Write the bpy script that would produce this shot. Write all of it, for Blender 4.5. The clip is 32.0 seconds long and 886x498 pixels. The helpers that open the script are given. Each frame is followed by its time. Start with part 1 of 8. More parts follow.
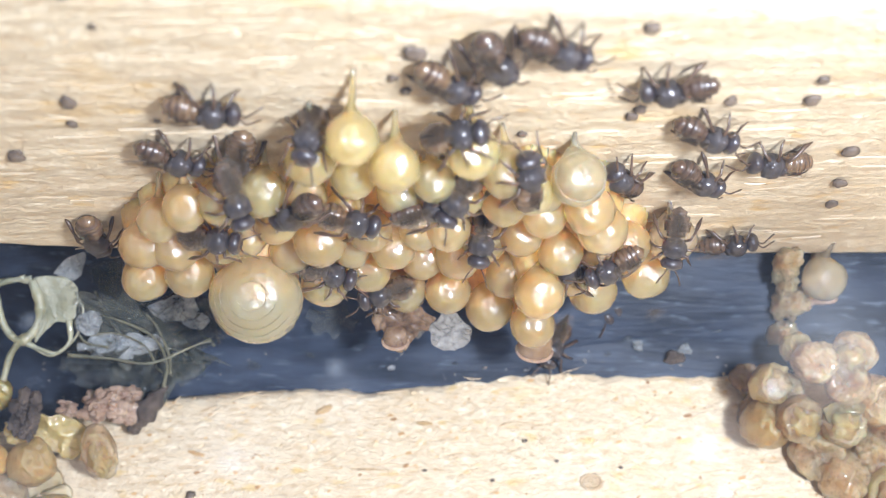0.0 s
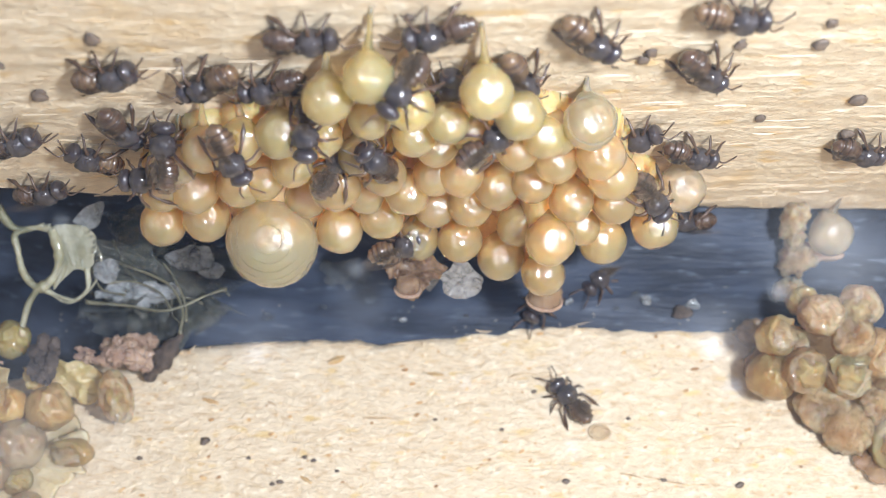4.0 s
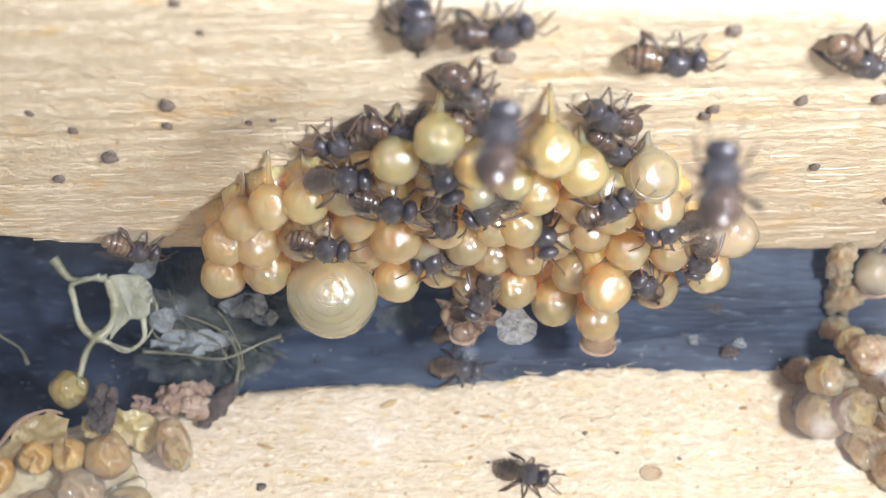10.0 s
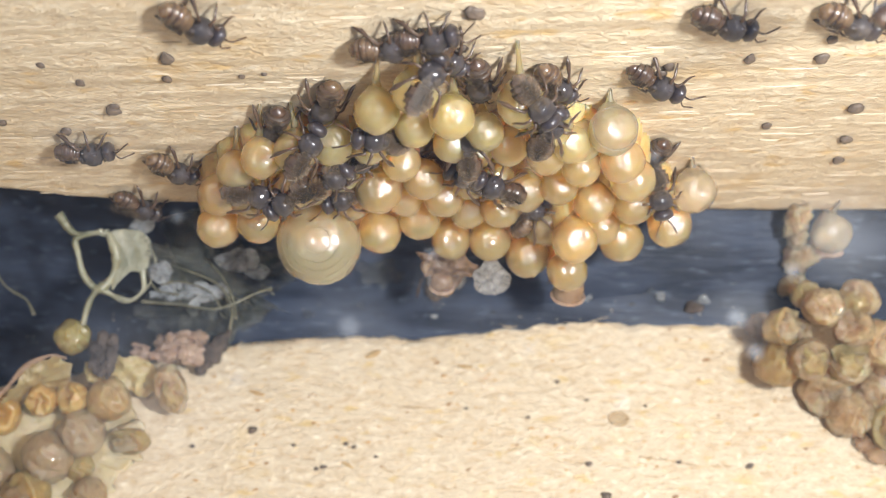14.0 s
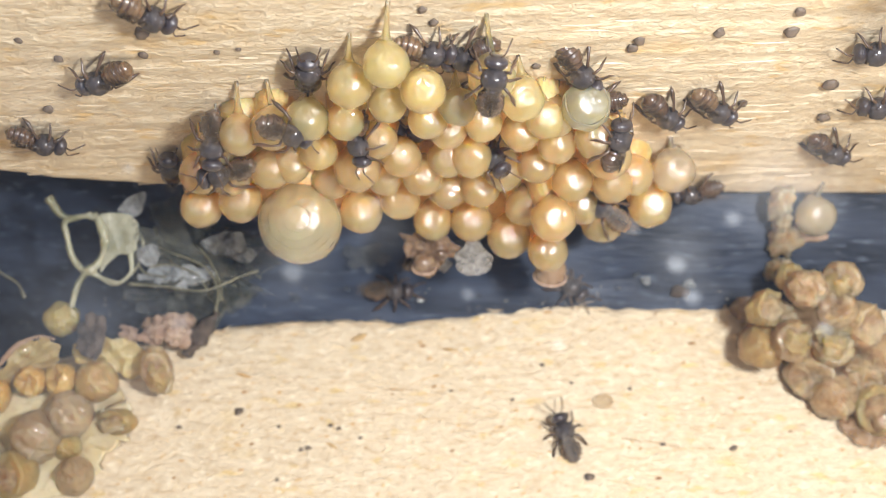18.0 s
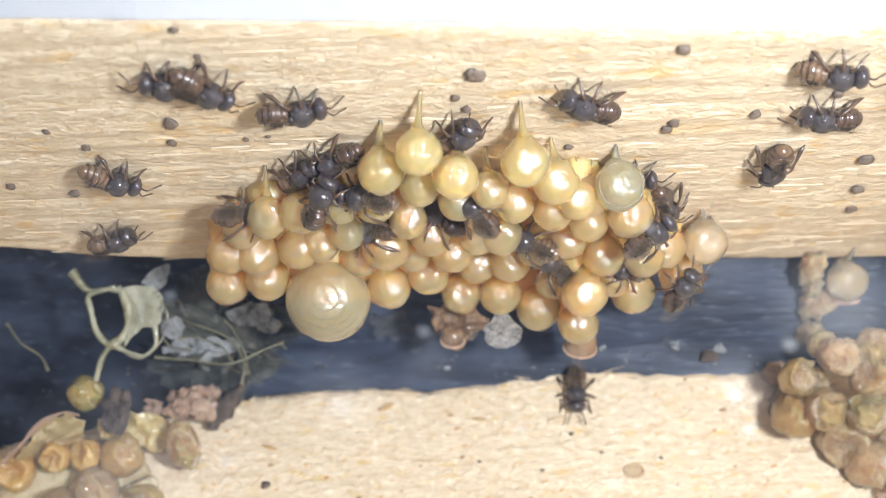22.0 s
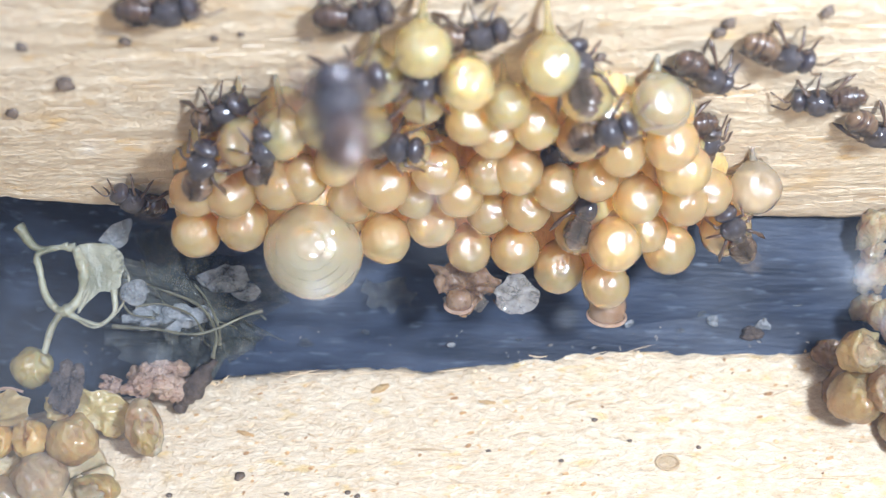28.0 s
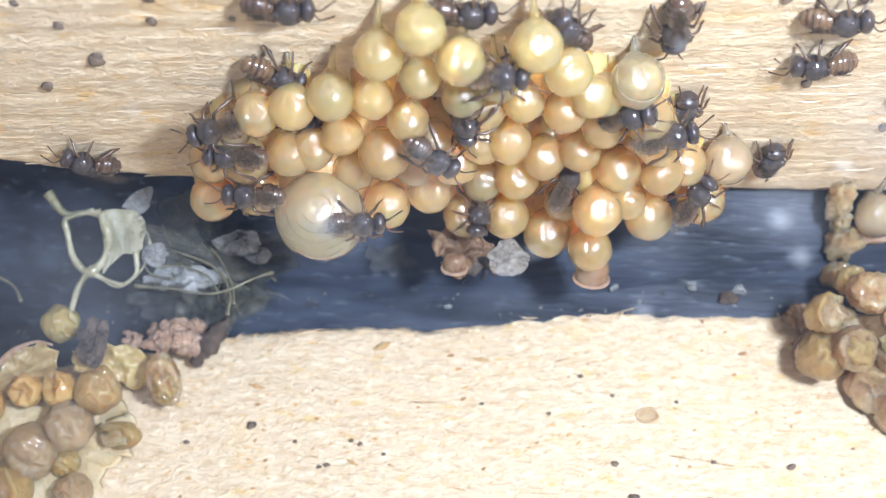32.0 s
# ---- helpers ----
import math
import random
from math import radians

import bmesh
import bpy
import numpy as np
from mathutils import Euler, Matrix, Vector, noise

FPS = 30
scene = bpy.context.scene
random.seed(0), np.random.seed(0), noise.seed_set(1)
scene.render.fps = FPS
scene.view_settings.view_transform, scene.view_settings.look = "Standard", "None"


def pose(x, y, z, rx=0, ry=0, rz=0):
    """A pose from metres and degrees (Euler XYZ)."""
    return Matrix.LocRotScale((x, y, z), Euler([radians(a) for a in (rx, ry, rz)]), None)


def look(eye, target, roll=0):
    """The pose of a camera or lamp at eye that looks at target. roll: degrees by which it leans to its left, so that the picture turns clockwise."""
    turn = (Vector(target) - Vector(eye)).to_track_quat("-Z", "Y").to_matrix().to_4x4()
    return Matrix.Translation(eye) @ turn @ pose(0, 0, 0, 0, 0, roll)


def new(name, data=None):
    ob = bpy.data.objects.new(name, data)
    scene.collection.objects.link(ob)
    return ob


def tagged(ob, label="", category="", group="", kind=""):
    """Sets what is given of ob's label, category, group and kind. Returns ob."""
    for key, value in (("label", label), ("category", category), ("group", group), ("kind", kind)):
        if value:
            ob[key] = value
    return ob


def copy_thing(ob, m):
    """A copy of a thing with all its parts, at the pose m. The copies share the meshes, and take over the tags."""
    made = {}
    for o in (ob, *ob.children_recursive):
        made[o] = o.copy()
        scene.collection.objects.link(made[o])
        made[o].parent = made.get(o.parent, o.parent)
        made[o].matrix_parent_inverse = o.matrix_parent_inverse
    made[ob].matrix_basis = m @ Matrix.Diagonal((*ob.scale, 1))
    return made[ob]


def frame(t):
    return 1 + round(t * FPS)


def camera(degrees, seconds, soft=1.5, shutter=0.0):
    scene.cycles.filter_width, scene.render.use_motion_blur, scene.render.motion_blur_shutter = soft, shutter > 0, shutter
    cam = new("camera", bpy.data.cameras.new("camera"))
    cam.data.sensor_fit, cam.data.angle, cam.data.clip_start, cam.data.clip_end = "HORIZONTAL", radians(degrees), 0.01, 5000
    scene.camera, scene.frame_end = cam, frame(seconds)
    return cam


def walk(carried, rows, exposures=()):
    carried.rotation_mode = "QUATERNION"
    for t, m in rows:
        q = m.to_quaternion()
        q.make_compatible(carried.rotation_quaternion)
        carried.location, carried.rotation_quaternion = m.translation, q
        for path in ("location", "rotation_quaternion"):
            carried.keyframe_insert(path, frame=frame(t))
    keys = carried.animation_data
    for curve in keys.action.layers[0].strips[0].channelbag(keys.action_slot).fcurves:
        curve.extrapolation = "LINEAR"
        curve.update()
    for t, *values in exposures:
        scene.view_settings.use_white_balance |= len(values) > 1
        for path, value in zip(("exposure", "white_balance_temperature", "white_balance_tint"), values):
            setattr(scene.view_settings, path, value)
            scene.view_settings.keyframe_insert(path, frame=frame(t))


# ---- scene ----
# A small stingless-bee nest in a wooden box under a clear cover, in millimetres times MM.
MM = 0.001


def at(x, y, z, rx, ry, rz):
    """A pose from millimetres and degrees."""
    return pose(x * MM, y * MM, z * MM, rx, ry, rz)


cam = camera(40, 32.0, soft=1.15)
cam.data.dof.use_dof, cam.data.dof.focus_distance, cam.data.dof.aperture_fstop = True, 0.0635, 58.0
EXPOSURES = [
    (0, 0.4, 5650, 10), (1, 0.32, 5650, 10), (1.5, 0.0, 6300, 10), (2, -0.2, 6700, 10), (2.6, -0.05, 6600, 10), (3, 0.05, 6500, 10), (4, 0.24, 5800, 10),
    (7, 0.24, 5950, 10), (9.5, 0.2, 5800, 10), (10, 0.28, 5850, 10), (10.6, -0.15, 6500, 10), (11, -0.36, 6900, 10), (12, -0.34, 6800, 10), (13, -0.45, 7000, 10), (13.6, 0.05, 6300, 10), (14, 0.12, 6300, 10),
    (17, 0.2, 6350, 10), (19, 0.2, 6450, 10), (21.5, 0.2, 6000, 10), (22, 0.22, 6050, 10), (22.6, 0.12, 6400, 10), (23, 0.12, 6600, 10), (24, 0.2, 5900, 10), (25, 0.22, 5900, 10),
    (27, 0.42, 5400, 10), (30, 0.42, 5500, 10), (32, 0.42, 5600, 10)]
walk(cam, [
    (0, at(1.262, -29.483, 70.534, 28.986, -0.658, -0.35)),
    (0.5, at(1.214, -29.653, 70.74, 29.44, -1.828, 0.674)),
    (1, at(2.429, -28.371, 70.952, 28.536, -0.814, -0.675)),
    (1.5, at(2.278, -28.778, 71.21, 28.91, -2.606, 0.534)),
    (2, at(5.167, -29.963, 71.355, 28.844, -0.977, 0.26)),
    (2.5, at(1.967, -31.587, 72.302, 28.998, -2.182, 0.748)),
    (3, at(1.579, -32.079, 70.519, 28.796, -1.578, 0.095)),
    (3.5, at(0.763, -34.344, 68.649, 30.867, -1.467, 0.653)),
    (4, at(0.964, -32.127, 70.357, 28.604, -0.592, 0.221)),
    (4.5, at(0.745, -32.735, 69.788, 28.508, -0.612, 0.12)),
    (6.5, at(-2.542, -32.196, 73.438, 27.892, -1.276, 0.158)),
    (7, at(-1.606, -33.651, 72.836, 29.041, -0.185, 0.181)),
    (7.5, at(-0.907, -32.957, 73.82, 28.867, -0.083, 0.186)),
    (8, at(-0.547, -31.809, 73.043, 29.403, -0.441, -0.533)),
    (8.5, at(-2.141, -30.468, 72.335, 28.204, -0.909, -0.58)),
    (9, at(-1.455, -31.849, 71.565, 29.377, -0.427, -0.612)),
    (9.5, at(-1.016, -31.379, 72.61, 29.429, -0.414, -0.743)),
    (10, at(-2.218, -30.699, 72.105, 29.115, -0.263, -0.457)),
    (10.5, at(-2, -30.367, 72.947, 29.481, -0.302, -0.456)),
    (11, at(-0.732, -30.873, 73.119, 29.497, -0.606, -0.784)),
    (11.5, at(-0.21, -31.137, 72.973, 29.684, -0.744, -1.106)),
    (12, at(-1.138, -29.944, 73.376, 29.597, -0.309, -0.982)),
    (12.5, at(-0.349, -30.496, 74.485, 29.396, -0.419, -1.001)),
    (13, at(-0.502, -31.733, 75.162, 29.333, -0.091, -1.02)),
    (13.5, at(-1.905, -34.347, 73.93, 28.818, -0.515, -0.447)),
    (14, at(-1.259, -35.642, 74.99, 29.265, -0.542, -0.28)),
    (14.5, at(-0.634, -35.601, 74.956, 29.345, -0.523, -0.305)),
    (16.5, at(1.135, -34.996, 74.676, 29.944, 0.474, 0.217)),
    (17, at(2.317, -36.527, 74.58, 30.055, 0.846, 0.165)),
    (17.5, at(1.975, -37.614, 74.735, 30.251, 0.576, 0.203)),
    (18, at(1.419, -37.868, 74.392, 30.066, 0.522, 0.262)),
    (18.5, at(0.781, -37.046, 74.508, 30.262, 0.682, 0.264)),
    (19, at(-0.537, -37.532, 74.076, 29.814, 0.653, 0.35)),
    (19.5, at(-0.291, -37.893, 73.721, 30.053, 0.451, -0.117)),
    (20, at(-0.504, -36.243, 72.883, 29.623, 0.967, -0.007)),
    (20.5, at(-0.219, -35.145, 73.747, 29.575, 0.715, 0.246)),
    (21, at(0.191, -36.483, 72.418, 29.229, 0.947, -0.113)),
    (21.5, at(0.519, -35.883, 72.286, 29.323, 0.729, -0.133)),
    (22, at(0.013, -34.154, 75.58, 30.579, 1.038, -0.139)),
    (22.5, at(0.59, -33.255, 75.667, 29.912, 0.629, 0.051)),
    (23, at(-0.434, -36.275, 74.387, 29.354, 0.885, 0.225)),
    (23.5, at(-0.125, -35.29, 74.132, 29.342, 1.2, 0.505)),
    (24, at(0.073, -34.739, 73.098, 29.033, 0.768, 0.436)),
    (24.5, at(-0.326, -36.222, 72.5, 29.001, 0.853, 0.236)),
    (25, at(-0.24, -36.041, 72.139, 28.846, 0.688, 0.193)),
    (25.5, at(-0.957, -34.729, 69.669, 29.037, 1.164, 0.202)),
    (27.5, at(-1.425, -33.082, 65.929, 30.747, 1.484, 0.057)),
    (28, at(-0.686, -33.068, 63.947, 32.627, 0.651, 0.081)),
    (28.5, at(0.419, -32.148, 65.476, 31.52, 0.679, 0.311)),
    (29, at(-0.393, -34.373, 65.579, 32.407, 0.88, 0.418)),
    (29.5, at(-0.005, -34.597, 66.925, 32.706, 0.937, 0.201)),
    (30, at(-0.36, -33.831, 66.061, 32.298, 0.766, 0.178)),
    (30.5, at(0.263, -35.362, 67.151, 32.185, 0.531, 0.543)),
    (31, at(0.242, -35.893, 67.374, 32.326, 0.364, 0.721)),
    (31.5, at(-0.665, -37.375, 68.076, 32.148, 0.493, 0.878)),
    (32, at(-0.049, -36.881, 67.881, 31.953, 0.735, 0.594)),
], EXPOSURES)

# ---- light: open shade under a bright sky, and the small white lamp beside the lens ----
world = bpy.data.worlds.new("world")
scene.world = world
world.use_nodes = True
wn = world.node_tree.nodes
sky = wn.new("ShaderNodeTexSky")
sky.sky_type, sky.sun_disc = "NISHITA", False
sky.sun_elevation, sky.sun_rotation = radians(58), radians(150)
wn["Background"].inputs["Strength"].default_value = 0.1
world.node_tree.links.new(sky.outputs["Color"], wn["Background"].inputs["Color"])

sun_data = bpy.data.lights.new("sun", "SUN")
sun_data.energy, sun_data.angle, sun_data.color = 0.35, radians(25), (1.0, 0.95, 0.88)
sun = new("sun", sun_data)
sun.matrix_world = look((0.05, -0.1, 0.3), (0, 0, 0))

led_data = bpy.data.lights.new("lamp_beside_lens", "AREA")
led_data.shape, led_data.size, led_data.energy, led_data.color = "DISK", 0.009, 0.084, (1.0, 0.99, 0.97)
led = new("lamp_beside_lens", led_data)
led.matrix_world = look((27 * MM, -32 * MM, 74 * MM), (2 * MM, 0, 12 * MM))


# ---- materials ----
def node_mat(name):
    m = bpy.data.materials.new(name)
    m.use_nodes = True
    nt = m.node_tree
    return m, nt, nt.nodes["Principled BSDF"]


def ramp(nt, source, stops):
    r = nt.nodes.new("ShaderNodeValToRGB")
    while len(r.color_ramp.elements) < len(stops):
        r.color_ramp.elements.new(0.5)
    for e, (p, c) in zip(r.color_ramp.elements, stops):
        e.position, e.color = p, (*c, 1)
    nt.links.new(source, r.inputs[0])
    return r.outputs[0]


def noise_of(nt, scale, detail=4, stretch=(1, 1, 1), rough=0.6, distort=0.0):
    tc = nt.nodes.new("ShaderNodeTexCoord")
    mp = nt.nodes.new("ShaderNodeMapping")
    mp.inputs["Scale"].default_value = stretch
    nz = nt.nodes.new("ShaderNodeTexNoise")
    nz.inputs["Scale"].default_value, nz.inputs["Detail"].default_value = scale, detail
    nz.inputs["Roughness"].default_value, nz.inputs["Distortion"].default_value = rough, distort
    nt.links.new(tc.outputs["Object"], mp.inputs[0])
    nt.links.new(mp.outputs[0], nz.inputs["Vector"])
    return nz.outputs["Fac"]


def mix(nt, fac, a, b, how="MIX"):
    m = nt.nodes.new("ShaderNodeMix")
    m.data_type, m.blend_type = "RGBA", how
    for sock, v in ((m.inputs[0], fac), (m.inputs[6], a), (m.inputs[7], b)):
        if hasattr(v, "is_linked"):
            nt.links.new(v, sock)
        elif isinstance(v, (int, float)):
            sock.default_value = v
        else:
            sock.default_value = (*v, 1)
    return m.outputs[2]


def bump(nt, bsdf, height, strength, dist):
    b = nt.nodes.new("ShaderNodeBump")
    b.inputs["Strength"].default_value, b.inputs["Distance"].default_value = strength, dist
    nt.links.new(height, b.inputs["Height"])
    nt.links.new(b.outputs[0], bsdf.inputs["Normal"])


def plain(name, c1, c2, scale, rough=0.5, bump_amt=0.3, sss=0.0, coat=0.0, coat_rough=0.12, radius=(1, 0.6, 0.3), fleck=None, alpha=1.0, spec=0.5, trans=0.0, depth=0.00008, vary=0.16, glitter=0.0, coat_ior=1.5, reach=0.004, stretch=(1, 1, 1)):
    m, nt, b = node_mat(name)
    n1, n2 = noise_of(nt, scale, 3, stretch), noise_of(nt, scale * 6, 5, stretch)
    col = mix(nt, ramp(nt, n1, [(0.35, (0, 0, 0)), (0.65, (1, 1, 1))]), c1, c2)
    if fleck:
        col = mix(nt, ramp(nt, n2, [(0.58, (0, 0, 0)), (0.7, (1, 1, 1))]), col, fleck)
    oi = nt.nodes.new("ShaderNodeObjectInfo")
    tint = ramp(nt, oi.outputs["Random"], [(0.0, (1 - vary, 1 - vary * 1.1, 1 - vary * 1.2)), (1.0, (1.0, 1.0, 1.0))])
    col = mix(nt, 1.0, col, tint, "MULTIPLY")
    nt.links.new(col, b.inputs["Base Color"])
    b.inputs["Roughness"].default_value, b.inputs["Coat Weight"].default_value = rough, coat
    b.inputs["Coat Roughness"].default_value = coat_rough
    b.inputs["Specular IOR Level"].default_value, b.inputs["Alpha"].default_value = spec, alpha
    b.inputs["Transmission Weight"].default_value = trans
    if glitter:
        cb = nt.nodes.new("ShaderNodeBump")
        cb.inputs["Strength"].default_value, cb.inputs["Distance"].default_value = 1.0, glitter
        nt.links.new(noise_of(nt, 3000, 1, rough=0.5), cb.inputs["Height"])
        nt.links.new(cb.outputs[0], b.inputs["Coat Normal"])
    b.inputs["Coat IOR"].default_value = coat_ior
    if trans:
        b.inputs["IOR"].default_value = 1.2
    if sss:
        b.inputs["Subsurface Weight"].default_value, b.inputs["Subsurface Scale"].default_value = sss, reach
        b.inputs["Subsurface Radius"].default_value = radius
    bump(nt, b, n2, bump_amt, depth)
    return m


def wood(name, light, mid, dark, along, stain, rough=0.5, relief=0.0004):
    """Sawn wood: broad tone, long grain, short torn fibres and a few brown flecks."""
    m, nt, b = node_mat(name)
    grain = noise_of(nt, 1.0, 4, (along[0] * 0.22, along[1] * 0.45, along[2] * 0.45), 0.6, 0.5)
    fibre = noise_of(nt, 1.0, 5, along, 0.68, 0.35)
    pore = noise_of(nt, 1.0, 3, (along[0] * 2.2, along[1] * 1.7, along[2] * 1.7), 0.6)
    broad = noise_of(nt, 70, 3)
    blot = noise_of(nt, 330, 3, (0.6, 1, 1))
    col = ramp(nt, grain, [(0.3, mid), (0.62, light)])
    col = mix(nt, ramp(nt, fibre, [(0.33, (0.42, 0.42, 0.42)), (0.46, (0, 0, 0))]), col, dark)
    col = mix(nt, ramp(nt, fibre, [(0.56, (0, 0, 0)), (0.72, (0.35, 0.35, 0.35))]), col, (0.84, 0.75, 0.58))
    col = mix(nt, ramp(nt, broad, [(0.35, (0, 0, 0)), (0.75, (0.5, 0.5, 0.5))]), col, mid)
    col = mix(nt, ramp(nt, pore, [(0.28, (0.6, 0.6, 0.6)), (0.34, (0, 0, 0))]), col, (dark[0] * 0.5, dark[1] * 0.45, dark[2] * 0.4))
    grit = noise_of(nt, 2100, 4, (0.55, 1, 1), 0.7, 0.4)
    col = mix(nt, ramp(nt, grit, [(0.36, (0.75, 0.75, 0.75)), (0.47, (0, 0, 0))]), col, (dark[0] * 1.15, dark[1] * 1.12, dark[2] * 1.1))
    col = mix(nt, ramp(nt, grit, [(0.56, (0, 0, 0)), (0.68, (0.7, 0.7, 0.7))]), col, (0.90, 0.81, 0.63))
    tan = noise_of(nt, 1000, 3, (0.5, 1, 1), 0.5)
    col = mix(nt, ramp(nt, tan, [(0.61, (0, 0, 0)), (0.71, (0.7, 0.7, 0.7))]), col, stain)
    col = mix(nt, ramp(nt, blot, [(0.6, (0, 0, 0)), (0.78, (0.5, 0.5, 0.5))]), col, stain)
    nt.links.new(col, b.inputs["Base Color"])
    b.inputs["Roughness"].default_value = rough
    bump(nt, b, mix(nt, 0.5, fibre, grit), 1.0, relief)
    return m


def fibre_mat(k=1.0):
    """Torn wood fibres: each sliver with a tone of its own; k darkens them all."""
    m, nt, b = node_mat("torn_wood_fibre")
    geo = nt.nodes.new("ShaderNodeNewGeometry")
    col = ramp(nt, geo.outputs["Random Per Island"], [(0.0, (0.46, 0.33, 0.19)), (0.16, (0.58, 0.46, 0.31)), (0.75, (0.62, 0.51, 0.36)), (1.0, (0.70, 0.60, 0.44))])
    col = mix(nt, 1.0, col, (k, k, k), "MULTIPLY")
    col = mix(nt, ramp(nt, noise_of(nt, 1500, 3), [(0.4, (0, 0, 0)), (0.7, (0.4, 0.4, 0.4))]), col, (0.5, 0.36, 0.2))
    nt.links.new(col, b.inputs["Base Color"])
    b.inputs["Roughness"].default_value = 0.5
    return m


M_WALL = wood("pale_pine", (0.70, 0.58, 0.40), (0.61, 0.49, 0.325), (0.47, 0.355, 0.22), (2300, 2600, 3700), (0.64, 0.42, 0.16), 0.44, 0.00034)
M_FLOOR = wood("pale_sawn_wood", (0.72, 0.61, 0.44), (0.62, 0.505, 0.345), (0.46, 0.345, 0.21), (1700, 2600, 2600), (0.65, 0.46, 0.17))
M_FIBRE = fibre_mat()
# back-board slivers face the lamp: colour darkened to offset the light they catch
M_FIBRE_WALL_DIM = fibre_mat(0.78)
M_SHEET = plain("black_plastic", (0.011, 0.016, 0.028), (0.046, 0.060, 0.094), 420, 0.45, 0.6, fleck=(0.085, 0.105, 0.14), depth=0.00012, spec=0.18, stretch=(0.22, 1, 1))
M_TABLE = plain("white_table", (0.82, 0.84, 0.87), (0.9, 0.9, 0.9), 60, 0.5, 0.1)
M_CELL = plain("amber_wax", (0.87, 0.62, 0.285), (0.91, 0.72, 0.38), 420, vary=0.14, glitter=0.00013, rough=0.2, bump_amt=0.5, sss=1.0, coat=1.0, coat_rough=0.08, radius=(1, 0.85, 0.6), reach=0.002, coat_ior=1.75, depth=0.00005, trans=0.75)
M_BED = plain("deep_amber_wax", (0.62, 0.35, 0.115), (0.76, 0.50, 0.20), 500, 0.34, 0.8, sss=1.0, reach=0.003, radius=(1, 0.6, 0.25), coat=0.8, coat_rough=0.12, fleck=(0.52, 0.27, 0.08), depth=0.0002)
M_YOUNG = plain("yellow_wax", (0.91, 0.69, 0.30), (0.93, 0.76, 0.38), 420, vary=0.1, glitter=0.00013, rough=0.2, bump_amt=0.5, sss=1.0, coat=1.0, coat_rough=0.08, radius=(1, 0.85, 0.6), reach=0.002, coat_ior=1.75, depth=0.00005, trans=0.75)
M_CREAM = plain("cream_wax", (0.88, 0.82, 0.55), (0.81, 0.74, 0.47), 380, fleck=(0.90, 0.85, 0.61), glitter=0.00013, rough=0.2, bump_amt=0.5, sss=1.0, coat=1.0, coat_rough=0.08, radius=(1, 0.85, 0.6), reach=0.002, coat_ior=1.75, depth=0.00005, trans=0.75)
M_PALE = plain("pale_silk", (0.80, 0.65, 0.43), (0.86, 0.74, 0.54), 380, glitter=0.00013, rough=0.2, bump_amt=0.5, sss=1.0, coat=1.0, coat_rough=0.08, radius=(1, 0.85, 0.6), reach=0.002, coat_ior=1.75, depth=0.00005, trans=0.75)
M_POT = plain("brown_cerumen", (0.47, 0.29, 0.145), (0.80, 0.60, 0.37), 620, 0.28, 0.9, sss=0.8, coat=1.0, coat_rough=0.08, fleck=(0.22, 0.115, 0.055), depth=0.0002, trans=0.45, vary=0.3, glitter=0.00016)
M_SKIRT = plain("brown_wax_skirt", (0.30, 0.165, 0.085), (0.50, 0.33, 0.20), 400, 0.25, 0.8, alpha=0.6, sss=0.3, coat=0.8, coat_rough=0.1, depth=0.0002)
M_POTY = plain("yellow_cerumen", (0.62, 0.44, 0.20), (0.50, 0.33, 0.15), 420, 0.3, 0.9, sss=0.8, coat=0.8, coat_rough=0.1, fleck=(0.42, 0.27, 0.12), depth=0.0002, trans=0.45, vary=0.25, glitter=0.0002)
M_MARK = plain("old_wax_stain", (0.64, 0.46, 0.26), (0.52, 0.35, 0.18), 900, 0.5, 0.8, sss=0.3, depth=0.0002)
M_RUST = plain("rusty_wax_stain", (0.62, 0.36, 0.13), (0.70, 0.48, 0.22), 900, 0.45, 0.8, sss=0.3, depth=0.0002)
M_WEB = plain("olive_wax_film", (0.19, 0.185, 0.105), (0.42, 0.39, 0.26), 420, 0.3, 0.9, sss=0.3, coat=0.8, fleck=(0.19, 0.17, 0.10), depth=0.0002)
# whitish flecks, and the pale base of the third film, stand in for lamp glints
M_FILM = plain("clear_wax_film", (0.10, 0.115, 0.12), (0.26, 0.28, 0.27), 700, 0.2, 1.0, alpha=0.2, coat=1.0, coat_rough=0.08, fleck=(0.6, 0.63, 0.62), depth=0.0005, glitter=0.0005)
M_MEMBRANE = plain("dull_wax_membrane", (0.09, 0.10, 0.08), (0.22, 0.23, 0.19), 500, 0.25, 1.0, alpha=0.2, coat=0.9, coat_rough=0.1, fleck=(0.58, 0.61, 0.57), depth=0.0004, glitter=0.0002)
M_GLINT = plain("pale_glint_wax_film", (0.34, 0.37, 0.39), (0.62, 0.66, 0.68), 1100, 0.2, 1.0, alpha=0.6, coat=1.0, coat_rough=0.1, fleck=(0.85, 0.88, 0.88), depth=0.0004, glitter=0.0004, coat_ior=2.0)
M_FLAKE = plain("glassy_wax_flake", (0.46, 0.42, 0.36), (0.74, 0.71, 0.66), 1300, 0.2, 1.0, alpha=0.5, coat=1.0, coat_rough=0.06, fleck=(0.40, 0.34, 0.26), depth=0.0003, glitter=0.0002)
M_DROP = plain("cloudy_droplet", (0.62, 0.66, 0.70), (0.78, 0.80, 0.82), 900, 0.2, 0.4, alpha=0.05, coat=0.2, coat_rough=0.3)
M_RIB = plain("dark_olive_wax", (0.08, 0.08, 0.05), (0.20, 0.19, 0.125), 420, 0.3, 0.9, coat=0.8, depth=0.0002)
